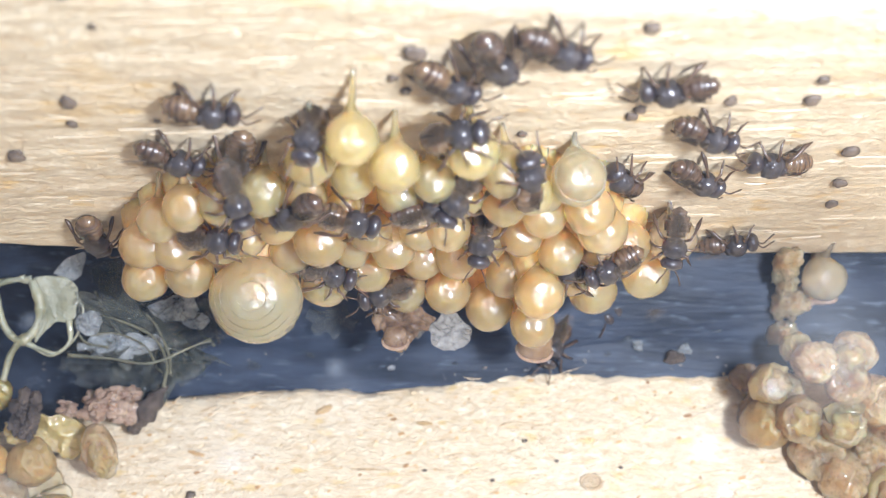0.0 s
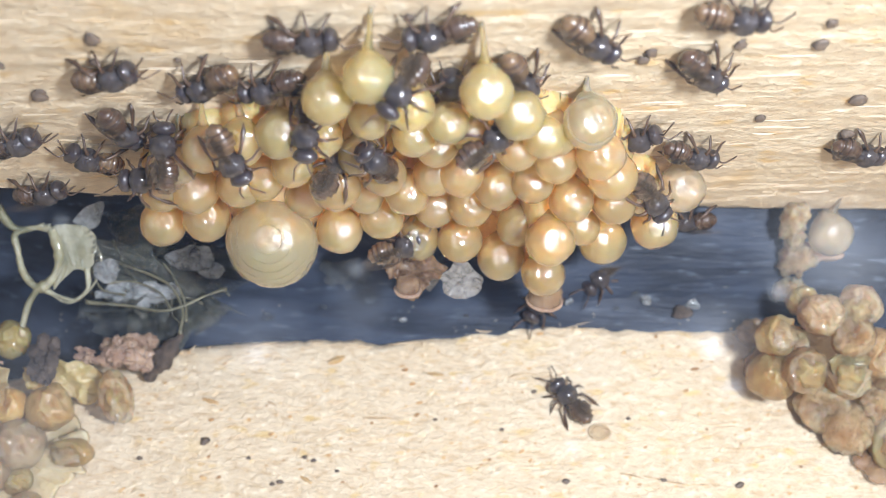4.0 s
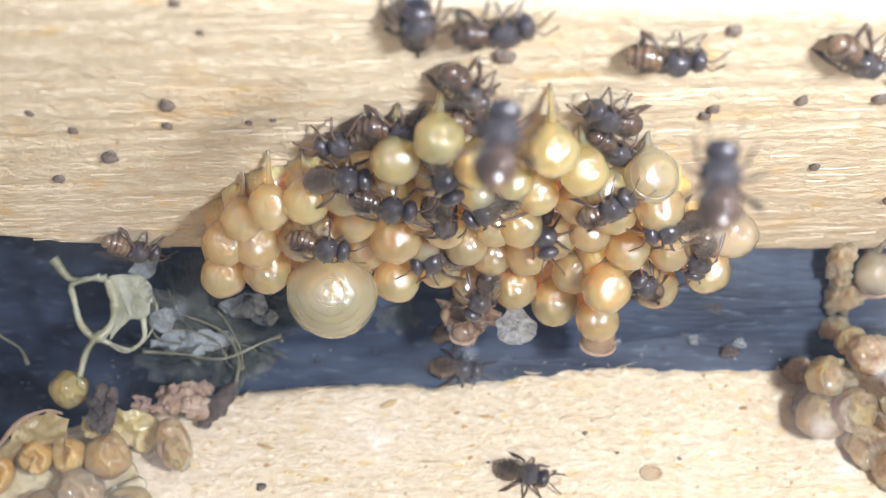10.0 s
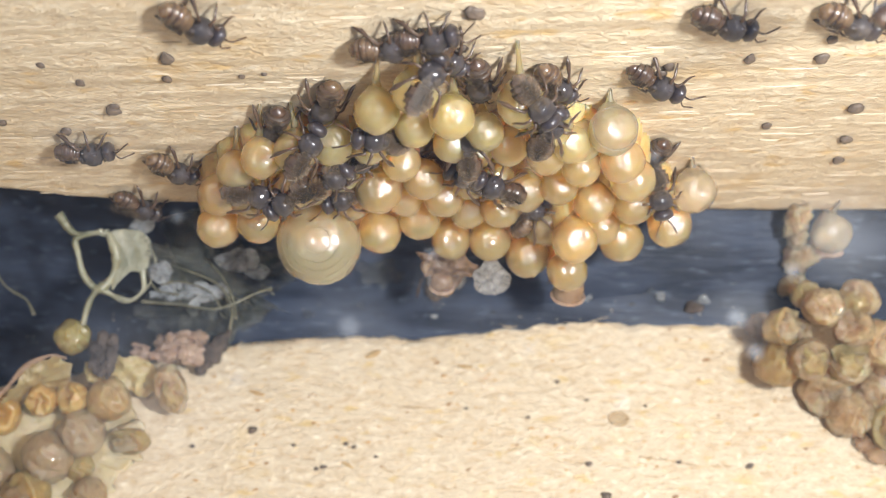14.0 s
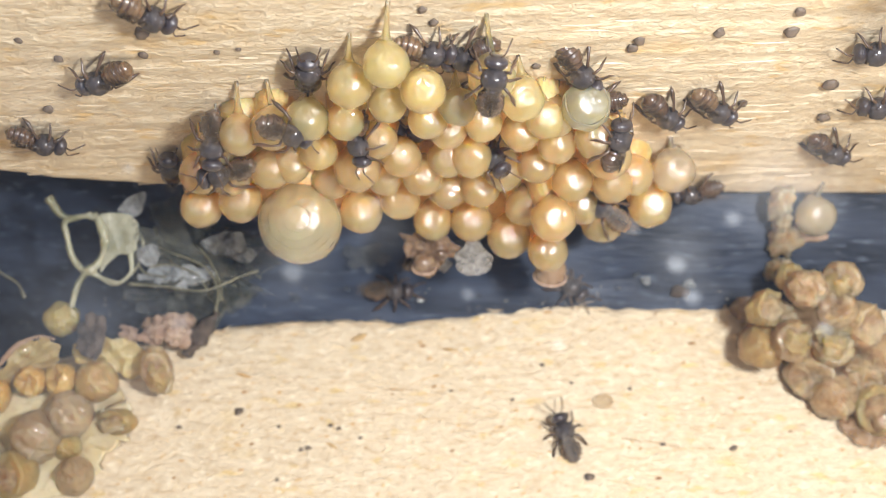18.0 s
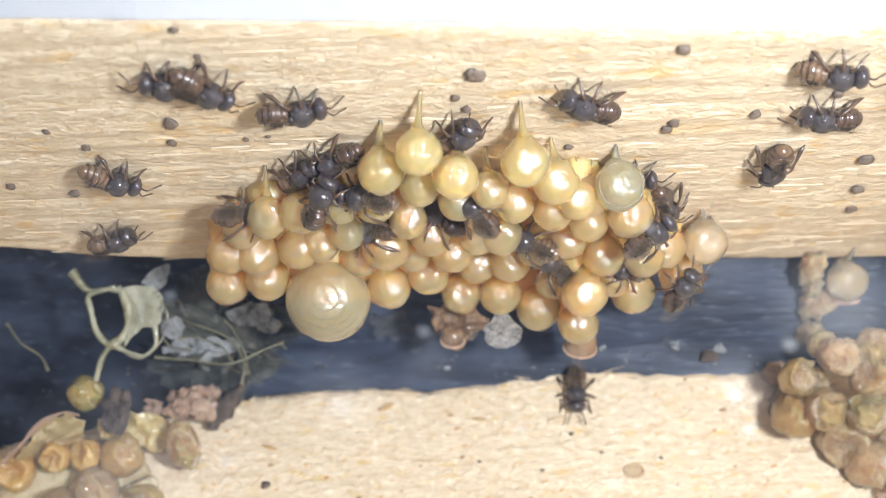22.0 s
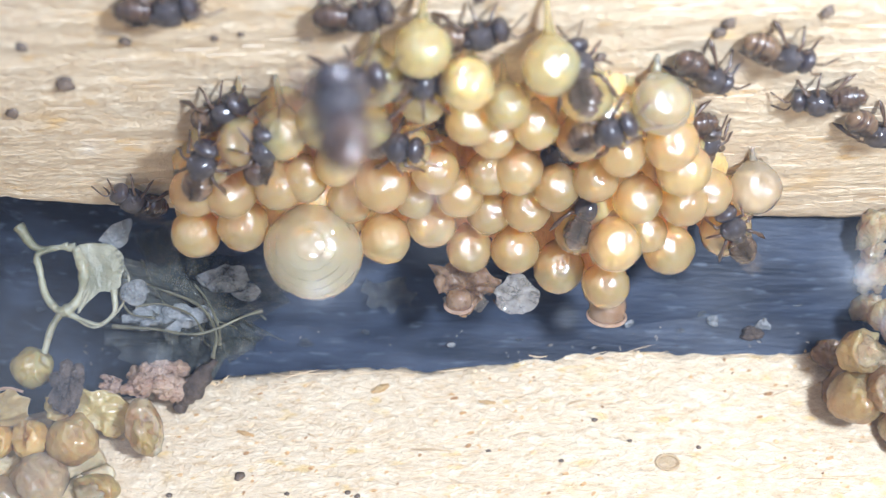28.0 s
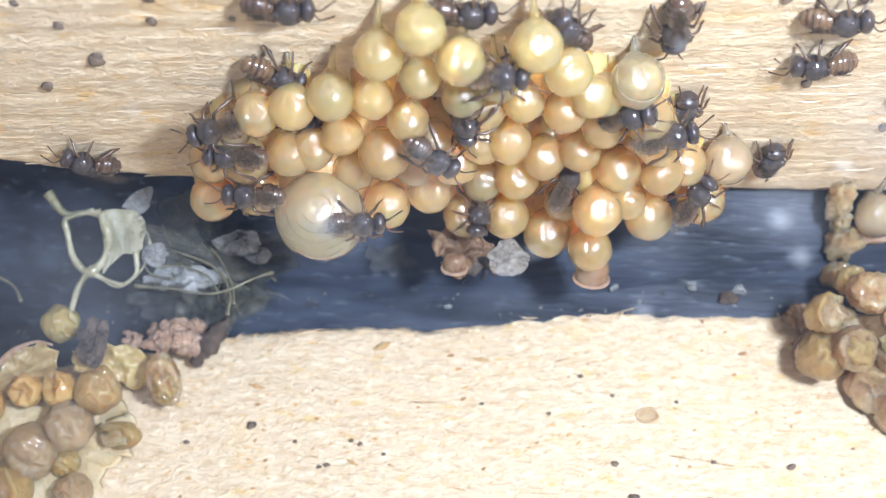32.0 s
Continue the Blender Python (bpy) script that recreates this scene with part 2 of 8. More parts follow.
M_BROWN = plain("brown_wax_skin", (0.20, 0.10, 0.055), (0.42, 0.25, 0.14), 800, 0.25, 1.0, alpha=0.8, sss=0.4, coat=0.9, coat_rough=0.08, fleck=(0.12, 0.06, 0.035), depth=0.0002, glitter=0.00015)
M_RESIN = plain("pink_brown_resin", (0.44, 0.26, 0.17), (0.60, 0.41, 0.29), 800, 0.45, 1.0, sss=0.3, fleck=(0.32, 0.15, 0.08), depth=0.0003, coat=0.3)
M_DARK = plain("dark_debris", (0.055, 0.042, 0.036), (0.15, 0.115, 0.092), 1300, 0.42, 1.0, fleck=(0.03, 0.025, 0.024), depth=0.0002)
M_SPECK = plain("grey_brown_pellet", (0.09, 0.07, 0.055), (0.20, 0.15, 0.11), 1200, 0.55, 0.6)
M_HEAD = plain("black_chitin", (0.026, 0.020, 0.022), (0.050, 0.040, 0.042), 1500, 0.3, 0.5, depth=0.00003, coat=0.9, coat_rough=0.06, spec=0.4)
M_THORAX = plain("downy_black_chitin", (0.032, 0.026, 0.027), (0.074, 0.062, 0.062), 2400, 0.5, 1.0, depth=0.00012, spec=0.35, coat=0.7, coat_rough=0.14, glitter=0.00006)
M_ABDOMEN = plain("dark_brown_chitin", (0.045, 0.026, 0.016), (0.10, 0.058, 0.036), 1200, 0.22, 0.3, depth=0.00002, coat=0.9, coat_rough=0.08)
M_BAND = plain("pale_abdomen_band", (0.04, 0.026, 0.019), (0.075, 0.05, 0.035), 1200, 0.25, 0.2, depth=0.00002, coat=0.5)
M_LEG = plain("brown_leg_chitin", (0.045, 0.027, 0.017), (0.105, 0.064, 0.04), 1500, 0.3, 0.2, depth=0.00002)
M_WING = plain("smoky_wing", (0.36, 0.26, 0.17), (0.52, 0.42, 0.32), 900, 0.35, 0.1, alpha=0.035, depth=0.00001, spec=0.3, coat=0.1, coat_rough=0.25)


# ---- mesh helpers ----
def part(name, bm, material, parent=None, label="", smooth=True):
    me = bpy.data.meshes.new(name)
    bmesh.ops.recalc_face_normals(bm, faces=bm.faces)
    bm.to_mesh(me)
    bm.free()
    if smooth:
        me.polygons.foreach_set("use_smooth", [True] * len(me.polygons))
    me.materials.append(material)
    ob = new(name, me)
    ob.parent = parent
    if label:
        ob["label"] = label
    return ob


def tube(bm, pts, radii, n=6):
    """A closed round tube through points."""
    pts = [Vector(p) for p in pts]
    rings = []
    for i, p in enumerate(pts):
        d = (pts[min(i + 1, len(pts) - 1)] - pts[max(i - 1, 0)]).normalized()
        a = d.orthogonal().normalized() if i == 0 else (a0 - d * a0.dot(d)).normalized()
        a0, b = a, d.cross(a)
        rings.append([bm.verts.new(p + (a * math.cos(k * math.tau / n) + b * math.sin(k * math.tau / n)) * radii[i]) for k in range(n)])
    for r, s in zip(rings, rings[1:]):
        for k in range(n):
            bm.faces.new((r[k], r[(k + 1) % n], s[(k + 1) % n], s[k]))
    bm.faces.new(rings[0][::-1])
    bm.faces.new(rings[-1])


def smooth_line(pts, n=5):
    """More points along a smooth line through pts."""
    pts = [Vector(p) for p in pts]
    ext = [pts[0] * 2 - pts[1], *pts, pts[-1] * 2 - pts[-2]]
    out = []
    for i in range(1, len(ext) - 2):
        p0, p1, p2, p3 = ext[i - 1:i + 3]
        for k in range(n):
            t = k / n
            out.append(0.5 * (2 * p1 + (p2 - p0) * t + (2 * p0 - 5 * p1 + 4 * p2 - p3) * t * t + (3 * p1 - p0 - 3 * p2 + p3) * t ** 3))
    return out + [pts[-1]]


def turned(bm, profile, n=20, squash=1.0):
    """A body turned about the x axis from (x, radius) pairs."""
    rings = []
    for x, r in profile:
        rings.append([bm.verts.new((x, r * math.cos(k * math.tau / n), r * squash * math.sin(k * math.tau / n))) for k in range(n)])
    for r, s in zip(rings, rings[1:]):
        for k in range(n):
            bm.faces.new((r[k], r[(k + 1) % n], s[(k + 1) % n], s[k]))
    bm.faces.new(rings[0][::-1])
    bm.faces.new(rings[-1])


def lumpy(bm, centre, radii, rough, seed, seg=20, freq=1.6, fine=0.0):
    """An uneven ball."""
    made = bmesh.ops.create_uvsphere(bm, u_segments=seg, v_segments=seg * 2 // 3, radius=1.0)["verts"]
    for v in made:
        d = v.co.copy()
        k = 1 + rough * noise.noise(d * freq + Vector((seed * 3.1, seed * 1.7, seed)))
        k += fine * noise.noise(d * freq * 4 + Vector((seed, seed * 2.3, 5)))
        v.co = Vector(centre) + Vector((d.x * radii[0], d.y * radii[1], d.z * radii[2])) * k
    return made


# ---- the box ----
WU = Vector((1, 0.0369, 0)).normalized()
WN = Vector((0.0369, -1, -0.1507)).normalized()
WV = WN.cross(WU) if WN.cross(WU).z > 0 else WU.cross(WN)
WO = Vector((0, 5.827, 0))


def on_wall(u, v, d=0.0):
    """A point u along, v up and d in front of the back board, in metres."""
    return (WO + WU * u + WV * v + WN * d) * MM


def lower_edge(u):
    return float(np.interp(u, [-50, -26, -18, 0, 17, 25, 50], [21.5, 13.3, 10.7, 8.8, 6.8, 6.1, 4.2])) + 0.25 * noise.noise((u * 0.5, 3, 0)) + 0.1 * noise.noise((u * 2, 7, 0))


def upper_edge(u):
    return 36.1 - 0.095 * u + 0.1 * noise.noise((u * 0.3, 9, 0))


def slab(name, front, back, nu, nv, material, label):
    """A board as one closed mesh: front(i, j) and back(i, j) give its two faces."""
    bm = bmesh.new()
    f = [[bm.verts.new(front(i / nu, j / nv)) for j in range(nv + 1)] for i in range(nu + 1)]
    b = [[bm.verts.new(back(i / nu, j / nv)) for j in (0, nv)] for i in range(nu + 1)]
    for i in range(nu):
        for j in range(nv):
            bm.faces.new((f[i][j], f[i + 1][j], f[i + 1][j + 1], f[i][j + 1]))
        bm.faces.new((b[i][0], b[i][1], b[i + 1][1], b[i + 1][0]))
        bm.faces.new((f[i][0], b[i][0], b[i + 1][0], f[i + 1][0]))
        bm.faces.new((f[i][nv], f[i + 1][nv], b[i + 1][1], b[i][1]))
    for i in (0, nu):
        bm.faces.new((*f[i], b[i][1], b[i][0]))
    return tagged(part(name, bm, material), label, "", "", "structure")


def wall_front(s, t):
    u = -48 + 96 * s
    lo, hi = lower_edge(u), upper_edge(u)
    v = lo + (hi - lo) * t
    g = 0.10 * noise.noise((u * 0.06, v * 0.8, 1)) + 0.07 * noise.noise((u * 0.16, v * 2.4, 4)) + 0.035 * noise.noise((u * 0.5, v * 5, 8))
    edge = min(1.0, min(t, 1 - t) * 30)
    return on_wall(u, v, g - 0.2 * (1 - edge) ** 2)


def wall_back(s, t):
    u = -48 + 96 * s
    lo, hi = lower_edge(u), upper_edge(u)
    return on_wall(u, lo + (hi - 12 - lo) * t, -4)


slab("wall_north", wall_front, wall_back, 260, 120, M_WALL, "rough pale pine board with horizontal grain, the back of the box")


def floor_edge(x):
    y = float(np.interp(x, [-50, -31, -20, -15, -12, -5, -2.6, 5, 9, 16.5, 21, 50], [-7, -4.2, -2.0, -0.9, -0.5, -0.1, -0.5, 0.7, 1.1, 0.7, 1.1, 0.6]))
    return y + 0.35 * noise.noise((x * 0.7, 2, 5)) + 0.18 * noise.noise((x * 2.3, 6, 1))


def floor_top(s, t):
    x = -47 + 94 * s
    far = floor_edge(x)
    y = -47 + (far + 47) * t ** 0.75
    g = 0.06 * noise.noise((x * 0.2, y * 0.5, 1)) + 0.05 * noise.noise((x * 0.7, y * 2.2, 4)) + 0.03 * noise.noise((x * 2, y * 4, 8))
    return Vector((x, y, g - 0.45 * max(0.0, 1 - (far - y) / 0.8) ** 2)) * MM


def floor_under(s, t):
    x = -47 + 94 * s
    return Vector((x, -47 + (floor_edge(x) - 0.4 + 47) * t, -6)) * MM


slab("floor", floor_top, floor_under, 260, 120, M_FLOOR, "pale sawn wooden board with a ragged broken edge")


def sheet_top(s, t):
    x, y = -48 + 96 * s, -6 + 24 * t
    z = 0.3 + (y - 2) * 0.28 + 0.35 * noise.noise((x * 0.12, y * 0.25, 3)) + 0.12 * noise.noise((x * 0.5, y * 0.6, 5))
    z -= 0.45 * max(0.0, -17 - x)
    z += 1.6 * max(0.0, y - 9.5)
    if y < -0.5:
        z -= (-0.5 - y) * 1.2
    return Vector((x, y, z)) * MM


slab("backdrop", sheet_top, lambda s, t: sheet_top(s, t) - Vector((0, 0, 0.4)) * MM, 120, 40, M_SHEET, "glossy black plastic sheet lying in the gap between the boards")

for name, lo, hi in (("wall_west", (-58, -58, -12), (-48.5, 22, 40.4)), ("wall_east", (48.5, -58, -12), (58, 22, 40.4)), ("wall_south", (-48, -58, -12), (48, -48, 40.4))):
    bm = bmesh.new()
    bmesh.ops.create_cube(bm, size=1)
    for v in bm.verts:
        v.co = Vector([(lo[k] + (hi[k] - lo[k]) * (v.co[k] + 0.5)) * MM for k in range(3)])
    bmesh.ops.bevel(bm, geom=bm.edges[:], offset=0.0006, segments=2, affect="EDGES")
    tagged(part(name, bm, M_WALL, smooth=False), "plain pale pine side board of the box", "", "", "structure")

bm = bmesh.new()
bmesh.ops.create_grid(bm, x_segments=40, y_segments=40, size=0.6)
for v in bm.verts:
    v.co.z = -0.0125 + 0.0001 * noise.noise(v.co * 60)
bmesh.ops.solidify(bm, geom=bm.faces[:], thickness=0.004)
tagged(part("ground", bm, M_TABLE), "white table top on which the box stands", "", "", "structure")


bm = bmesh.new()
sheet = [[bm.verts.new(Vector((-70 + 140 * i / 20, 1.6 + 0.037 * (-70 + 7 * i) + 66 * j / 10, 34.0 - 0.095 * (-70 + 7 * i) + 2.3 * j + 0.3 * j * noise.noise((i * 0.3, j * 0.3, 2)))) * MM) for j in range(11)] for i in range(21)]
for i in range(20):
    for j in range(10):
        bm.faces.new((sheet[i][j], sheet[i + 1][j], sheet[i + 1][j + 1], sheet[i][j + 1]))
bmesh.ops.solidify(bm, geom=bm.faces[:], thickness=0.0005)
paper = tagged(part("paper_pack", bm, M_TABLE), "bright white paper pack lying behind the box", "paper")
bm = bmesh.new()
bmesh.ops.create_cube(bm, size=1)
for v in bm.verts:
    v.co = Vector((v.co.x * 136, 44 + v.co.y * 48, 8.2 + v.co.z * 41)) * MM
part("pad", bm, M_TABLE, paper)


def fibres(name, parent, count, spot, seed, material, tall):
    """Short raised slivers of torn wood, joined: spot(rnd) gives the middle, the way along, the way across and the way out."""
    rnd = random.Random(seed)
    verts, faces = [], []
    for _ in range(count):
        p, a, c, n = spot(rnd)
        half, w, h = rnd.uniform(0.25, 1.2) * rnd.uniform(0.5, 1.5), rnd.uniform(0.02, 0.065), rnd.uniform(0.01, 0.05) * tall
        k = len(verts)
        bend = rnd.uniform(-0.12, 0.12)
        for s, wk, hk in ((-1, 0.15, 0.0), (-0.45, 0.9, 0.8), (0.1, 1.0, 1.0), (0.6, 0.7, 0.8), (1, 0.1, 0.1)):
            m = p + a * s * half + c * bend * s * s
            verts += [(m + c * w * wk - n * 0.06) * MM, (m + n * h * hk) * MM, (m - c * w * wk - n * 0.06) * MM]
        for i in range(4):
            q = k + i * 3
            faces += [(q, q + 1, q + 4, q + 3), (q + 1, q + 2, q + 5, q + 4)]
        faces += [(k, k + 2, k + 1), (k + 12, k + 13, k + 14)]
    me = bpy.data.meshes.new(name)
    me.from_pydata([tuple(v) for v in verts], [], faces)
    me.materials.append(material)
    ob = new(name, me)
    ob.parent = parent
    return tagged(ob, "", "", "", "stuff")


def wall_spot(rnd):
    u = rnd.uniform(-32, 32)
    v = rnd.uniform(lower_edge(u) + 0.4, upper_edge(u) - 0.5)
    t = rnd.gauss(0, 0.05)
    a = (WU * math.cos(t) + WV * math.sin(t)).normalized()
    return on_wall(u, v, 0.02) / MM, a, WV, WN


def floor_spot(rnd):
    x = rnd.uniform(-32, 32)
    y = floor_edge(x) - 0.3 - rnd.random() ** 1.3 * 20
    t = rnd.gauss(0.08, 0.22)
    return Vector((x, y, 0.02)), Vector((math.cos(t), math.sin(t), 0)), Vector((-math.sin(t), math.cos(t), 0)), Vector((0, 0, 1))


def chips(count, seed):
    """Fine sawdust and wax flecks lying on the floor board, each with a tone of its own."""
    rnd = random.Random(seed)
    verts, faces = [], []
    for _ in range(count):
        x = rnd.uniform(-31, 31)
        y = floor_edge(x) - 0.4 - rnd.random() * 20
        r, q = rnd.uniform(0.035, 0.1) * rnd.uniform(0.7, 1.6), rnd.uniform(0, 6.3)
        k, n = len(verts), 6
        long = rnd.uniform(1.0, 2.4)
        for z, grow in ((-0.03, 1.1), (rnd.uniform(0.02, 0.06), 0.8)):
            for i in range(n):
                a = i * math.tau / n
                w = r * grow * rnd.uniform(0.7, 1.25)
                px, py = math.cos(a) * w * long, math.sin(a) * w
                verts.append(((x + px * math.cos(q * 0.12) - py * math.sin(q * 0.12)) * MM, (y + px * math.sin(q * 0.12) + py * math.cos(q * 0.12)) * MM, z * MM))
        faces += [(k + i, k + (i + 1) % n, k + n + (i + 1) % n, k + n + i) for i in range(n)] + [tuple(range(k + n, k + 2 * n))]
    me = bpy.data.meshes.new("sawdust")
    me.from_pydata(verts, [], faces)
    m, nt, b = node_mat("sawdust_flecks")
    geo = nt.nodes.new("ShaderNodeNewGeometry")
    nt.links.new(ramp(nt, geo.outputs["Random Per Island"], [(0.0, (0.24, 0.13, 0.06)), (0.1, (0.50, 0.31, 0.14)), (0.3, (0.60, 0.43, 0.23)), (0.5, (0.68, 0.55, 0.36)), (0.75, (0.72, 0.61, 0.43)), (1.0, (0.78, 0.68, 0.5))]), b.inputs["Base Color"])
    b.inputs["Roughness"].default_value = 0.5
    me.materials.append(m)
    ob = new("sawdust", me)
    ob.parent = bpy.data.objects["floor"]
    tagged(ob, "", "", "", "stuff")


def lint(count, seed):
    """Pale specks of wax dust lying on the black sheet."""
    rnd = random.Random(seed)
    verts, faces = [], []
    for _ in range(count):
        s, t = rnd.uniform(0.18, 0.82), rnd.uniform(0.24, 0.52)
        p = sheet_top(s, t) / MM + Vector((0, 0, 0.03))
        r, q, long = rnd.uniform(0.03, 0.075), rnd.uniform(0, 3.14), rnd.uniform(1, 3.2)
        k = len(verts)
        for z, grow in ((-0.05, 1.0), (0.05, 0.7)):
            for i in range(5):
                a = i * math.tau / 5
                px, py = math.cos(a) * r * grow * long, math.sin(a) * r * grow
                verts.append(tuple((p + Vector((px * math.cos(q) - py * math.sin(q), px * math.sin(q) + py * math.cos(q), z))) * MM))
        faces += [(k + i, k + (i + 1) % 5, k + 5 + (i + 1) % 5, k + 5 + i) for i in range(5)] + [tuple(range(k + 5, k + 10))]
    me = bpy.data.meshes.new("lint")
    me.from_pydata(verts, [], faces)
    me.materials.append(M_FLAKE)
    ob = new("lint", me)
    ob.parent = bpy.data.objects["backdrop"]
    tagged(ob, "", "", "", "stuff")


lint(170, 21)
chips(1900, 12)
bm = bmesh.new()
line = smooth_line([Vector(p) * MM for p in [(13.61, -9.12, 0.0), (15.75, -9.58, 0.0), (18.10, -9.69, 0.0)]], 8)
tube(bm, line, [(0.03 + 0.09 * abs(noise.noise((i * 0.35, 3, 1)))) * MM for i in range(len(line))], 6)
part("scratch", bm, M_MARK, bpy.data.objects["floor"], "brown smeared scratch in the board")
for pts, w in (([(-4.6, -1.5, 0.02), (-5.1, -1.75, 0.02), (-5.6, -2.0, 0.02)], 0.26), ([(0.6, -2.6, 0.02), (1.6, -2.7, 0.02)], 0.16), ([(-6.9, -9.3, 0.02), (-6.2, -9.7, 0.02)], 0.14), ([(-13.2, -4.4, 0.02), (-12.2, -4.7, 0.02)], 0.16)):
    bm = bmesh.new()
    line = smooth_line([Vector(p) * MM for p in pts], 8)
    tube(bm, line, [w * MM * (0.35 + 0.65 * math.sin(math.pi * (i + 0.5) / len(line))) * (1 + 0.5 * noise.noise((i * 0.6, w * 9, 2))) for i in range(len(line))], 6)
    for v in bm.verts:
        v.co.z = 0.02 * MM + (v.co.z - 0.02 * MM) * 0.25
    part("stain", bm, M_RUST, bpy.data.objects["floor"], "orange wax stain smeared on the board")
for x0, y0, x1, y1 in ((-3.2, -5.6, -1.0, -5.7), (5.6, -2.9, 6.6, -2.6), (12.2, -9.0, 13.6, -9.3), (-9.2, -4.6, -8.6, -4.9)):
    bm = bmesh.new()
    tube(bm, [Vector((x0 + (x1 - x0) * k, y0 + (y1 - y0) * k + 0.08 * math.sin(k * 3), 0.05)) * MM for k in (0, 0.3, 0.6, 1)], [0.02 * MM, 0.055 * MM, 0.05 * MM, 0.015 * MM], 5)
    part("splinter", bm, M_MARK, bpy.data.objects["floor"], "thin brown splinter lying along the grain")
fibres("torn_fibre", bpy.data.objects["wall_north"], 420, wall_spot, 5, M_FIBRE_WALL_DIM, 0.35)
fibres("torn_fibre", bpy.data.objects["floor"], 1300, floor_spot, 6, M_FIBRE, 0.6)


# ---- the clear cover over the box, with breath haze, smears and droplets ----
def cover_mat():
    m, nt, b = node_mat("hazy_clear_cover")
    nt.nodes.remove(b)
    tc = nt.nodes.new("ShaderNodeTexCoord")
    clear, gloss, haze = nt.nodes.new("ShaderNodeBsdfTransparent"), nt.nodes.new("ShaderNodeBsdfGlossy"), nt.nodes.new("ShaderNodeBsdfDiffuse")
    gloss.inputs["Roughness"].default_value = 0.02
    haze.inputs["Color"].default_value = (0.82, 0.83, 0.85, 1)
    total = ramp(nt, noise_of(nt, 60, 3), [(0.35, (0.0005, 0.0005, 0.0005)), (0.75, (0.003, 0.003, 0.003))])
    for x, y, r, k in SMEARS:
        d = nt.nodes.new("ShaderNodeVectorMath")
        d.operation = "DISTANCE"
        d.inputs[1].default_value = (x * MM, y * MM, COVER_Z * MM)
        nt.links.new(tc.outputs["Object"], d.inputs[0])
        near = nt.nodes.new("ShaderNodeMapRange")
        near.inputs["From Min"].default_value, near.inputs["From Max"].default_value = 0.0, r * MM
        near.inputs["To Min"].default_value, near.inputs["To Max"].default_value = k, 0.0
        near.interpolation_type = "SMOOTHSTEP"
        nt.links.new(d.outputs["Value"], near.inputs["Value"])
        patch = mix(nt, 1.0, near.outputs[0], ramp(nt, noise_of(nt, 420, 3), [(0.3, (0.45, 0.45, 0.45)), (0.65, (1, 1, 1))]), "MULTIPLY")
        total = mix(nt, 1.0, total, patch, "ADD")
    one, two = nt.nodes.new("ShaderNodeMixShader"), nt.nodes.new("ShaderNodeMixShader")
    one.inputs[0].default_value = 0.028
    nt.links.new(clear.outputs[0], one.inputs[1])
    nt.links.new(gloss.outputs[0], one.inputs[2])
    nt.links.new(total, two.inputs[0])
    nt.links.new(one.outputs[0], two.inputs[1])
    nt.links.new(haze.outputs[0], two.inputs[2])
    nt.links.new(two.outputs[0], nt.nodes["Material Output"].inputs["Surface"])
    return m


COVER_Z = 40.4
SMEARS = [(12.1, -16.0, 2.8, 0.032), (-10.0, -21.5, 4.6, 0.022), (-3.8, -19.0, 2.0, 0.025), (8.6, -18.6, 1.6, 0.03), (-1.0, -17.5, 1.4, 0.02), (5.0, -19.5, 1.5, 0.015), (-13.0, -12.0, 3.0, 0.015)]
bm = bmesh.new()
bmesh.ops.create_cube(bm, size=1)
for v in bm.verts:
    v.co = Vector((v.co.x * 114, -24.5 + v.co.y * 67, COVER_Z + 0.5 + v.co.z)) * MM
cover = tagged(part("cover_pane", bm, cover_mat(), smooth=False), "clear hazy cover pane with breath smears lying on the box", "cover pane")
cover.visible_shadow = False
for i, (x, y, r) in enumerate(((8.5, -18.7, 0.3), (-3.8, -19.0, 0.34), (10.5, -17.0, 0.26), (-7.2, -20.8, 0.24), (8.9, -19.9, 0.26), (-1.2, -16.4, 0.2), (4.6, -21.6, 0.22), (-9.6, -15.0, 0.2), (1.8, -19.8, 0.18), (12.9, -21.0, 0.25), (6.4, -12.6, 0.18))):
    bm = bmesh.new()
    lumpy(bm, (0, 0, 0), (r * MM, r * MM * 0.95, r * MM * 0.35), 0.15, i + 50, 16)
    drop = part("droplet", bm, M_DROP, cover)
    drop.location = Vector((x, y, COVER_Z - r * 0.3)) * MM
    drop.visible_shadow = False


# ---- brood cells on the back board ----
cell_count = [0]
cell_spots = []


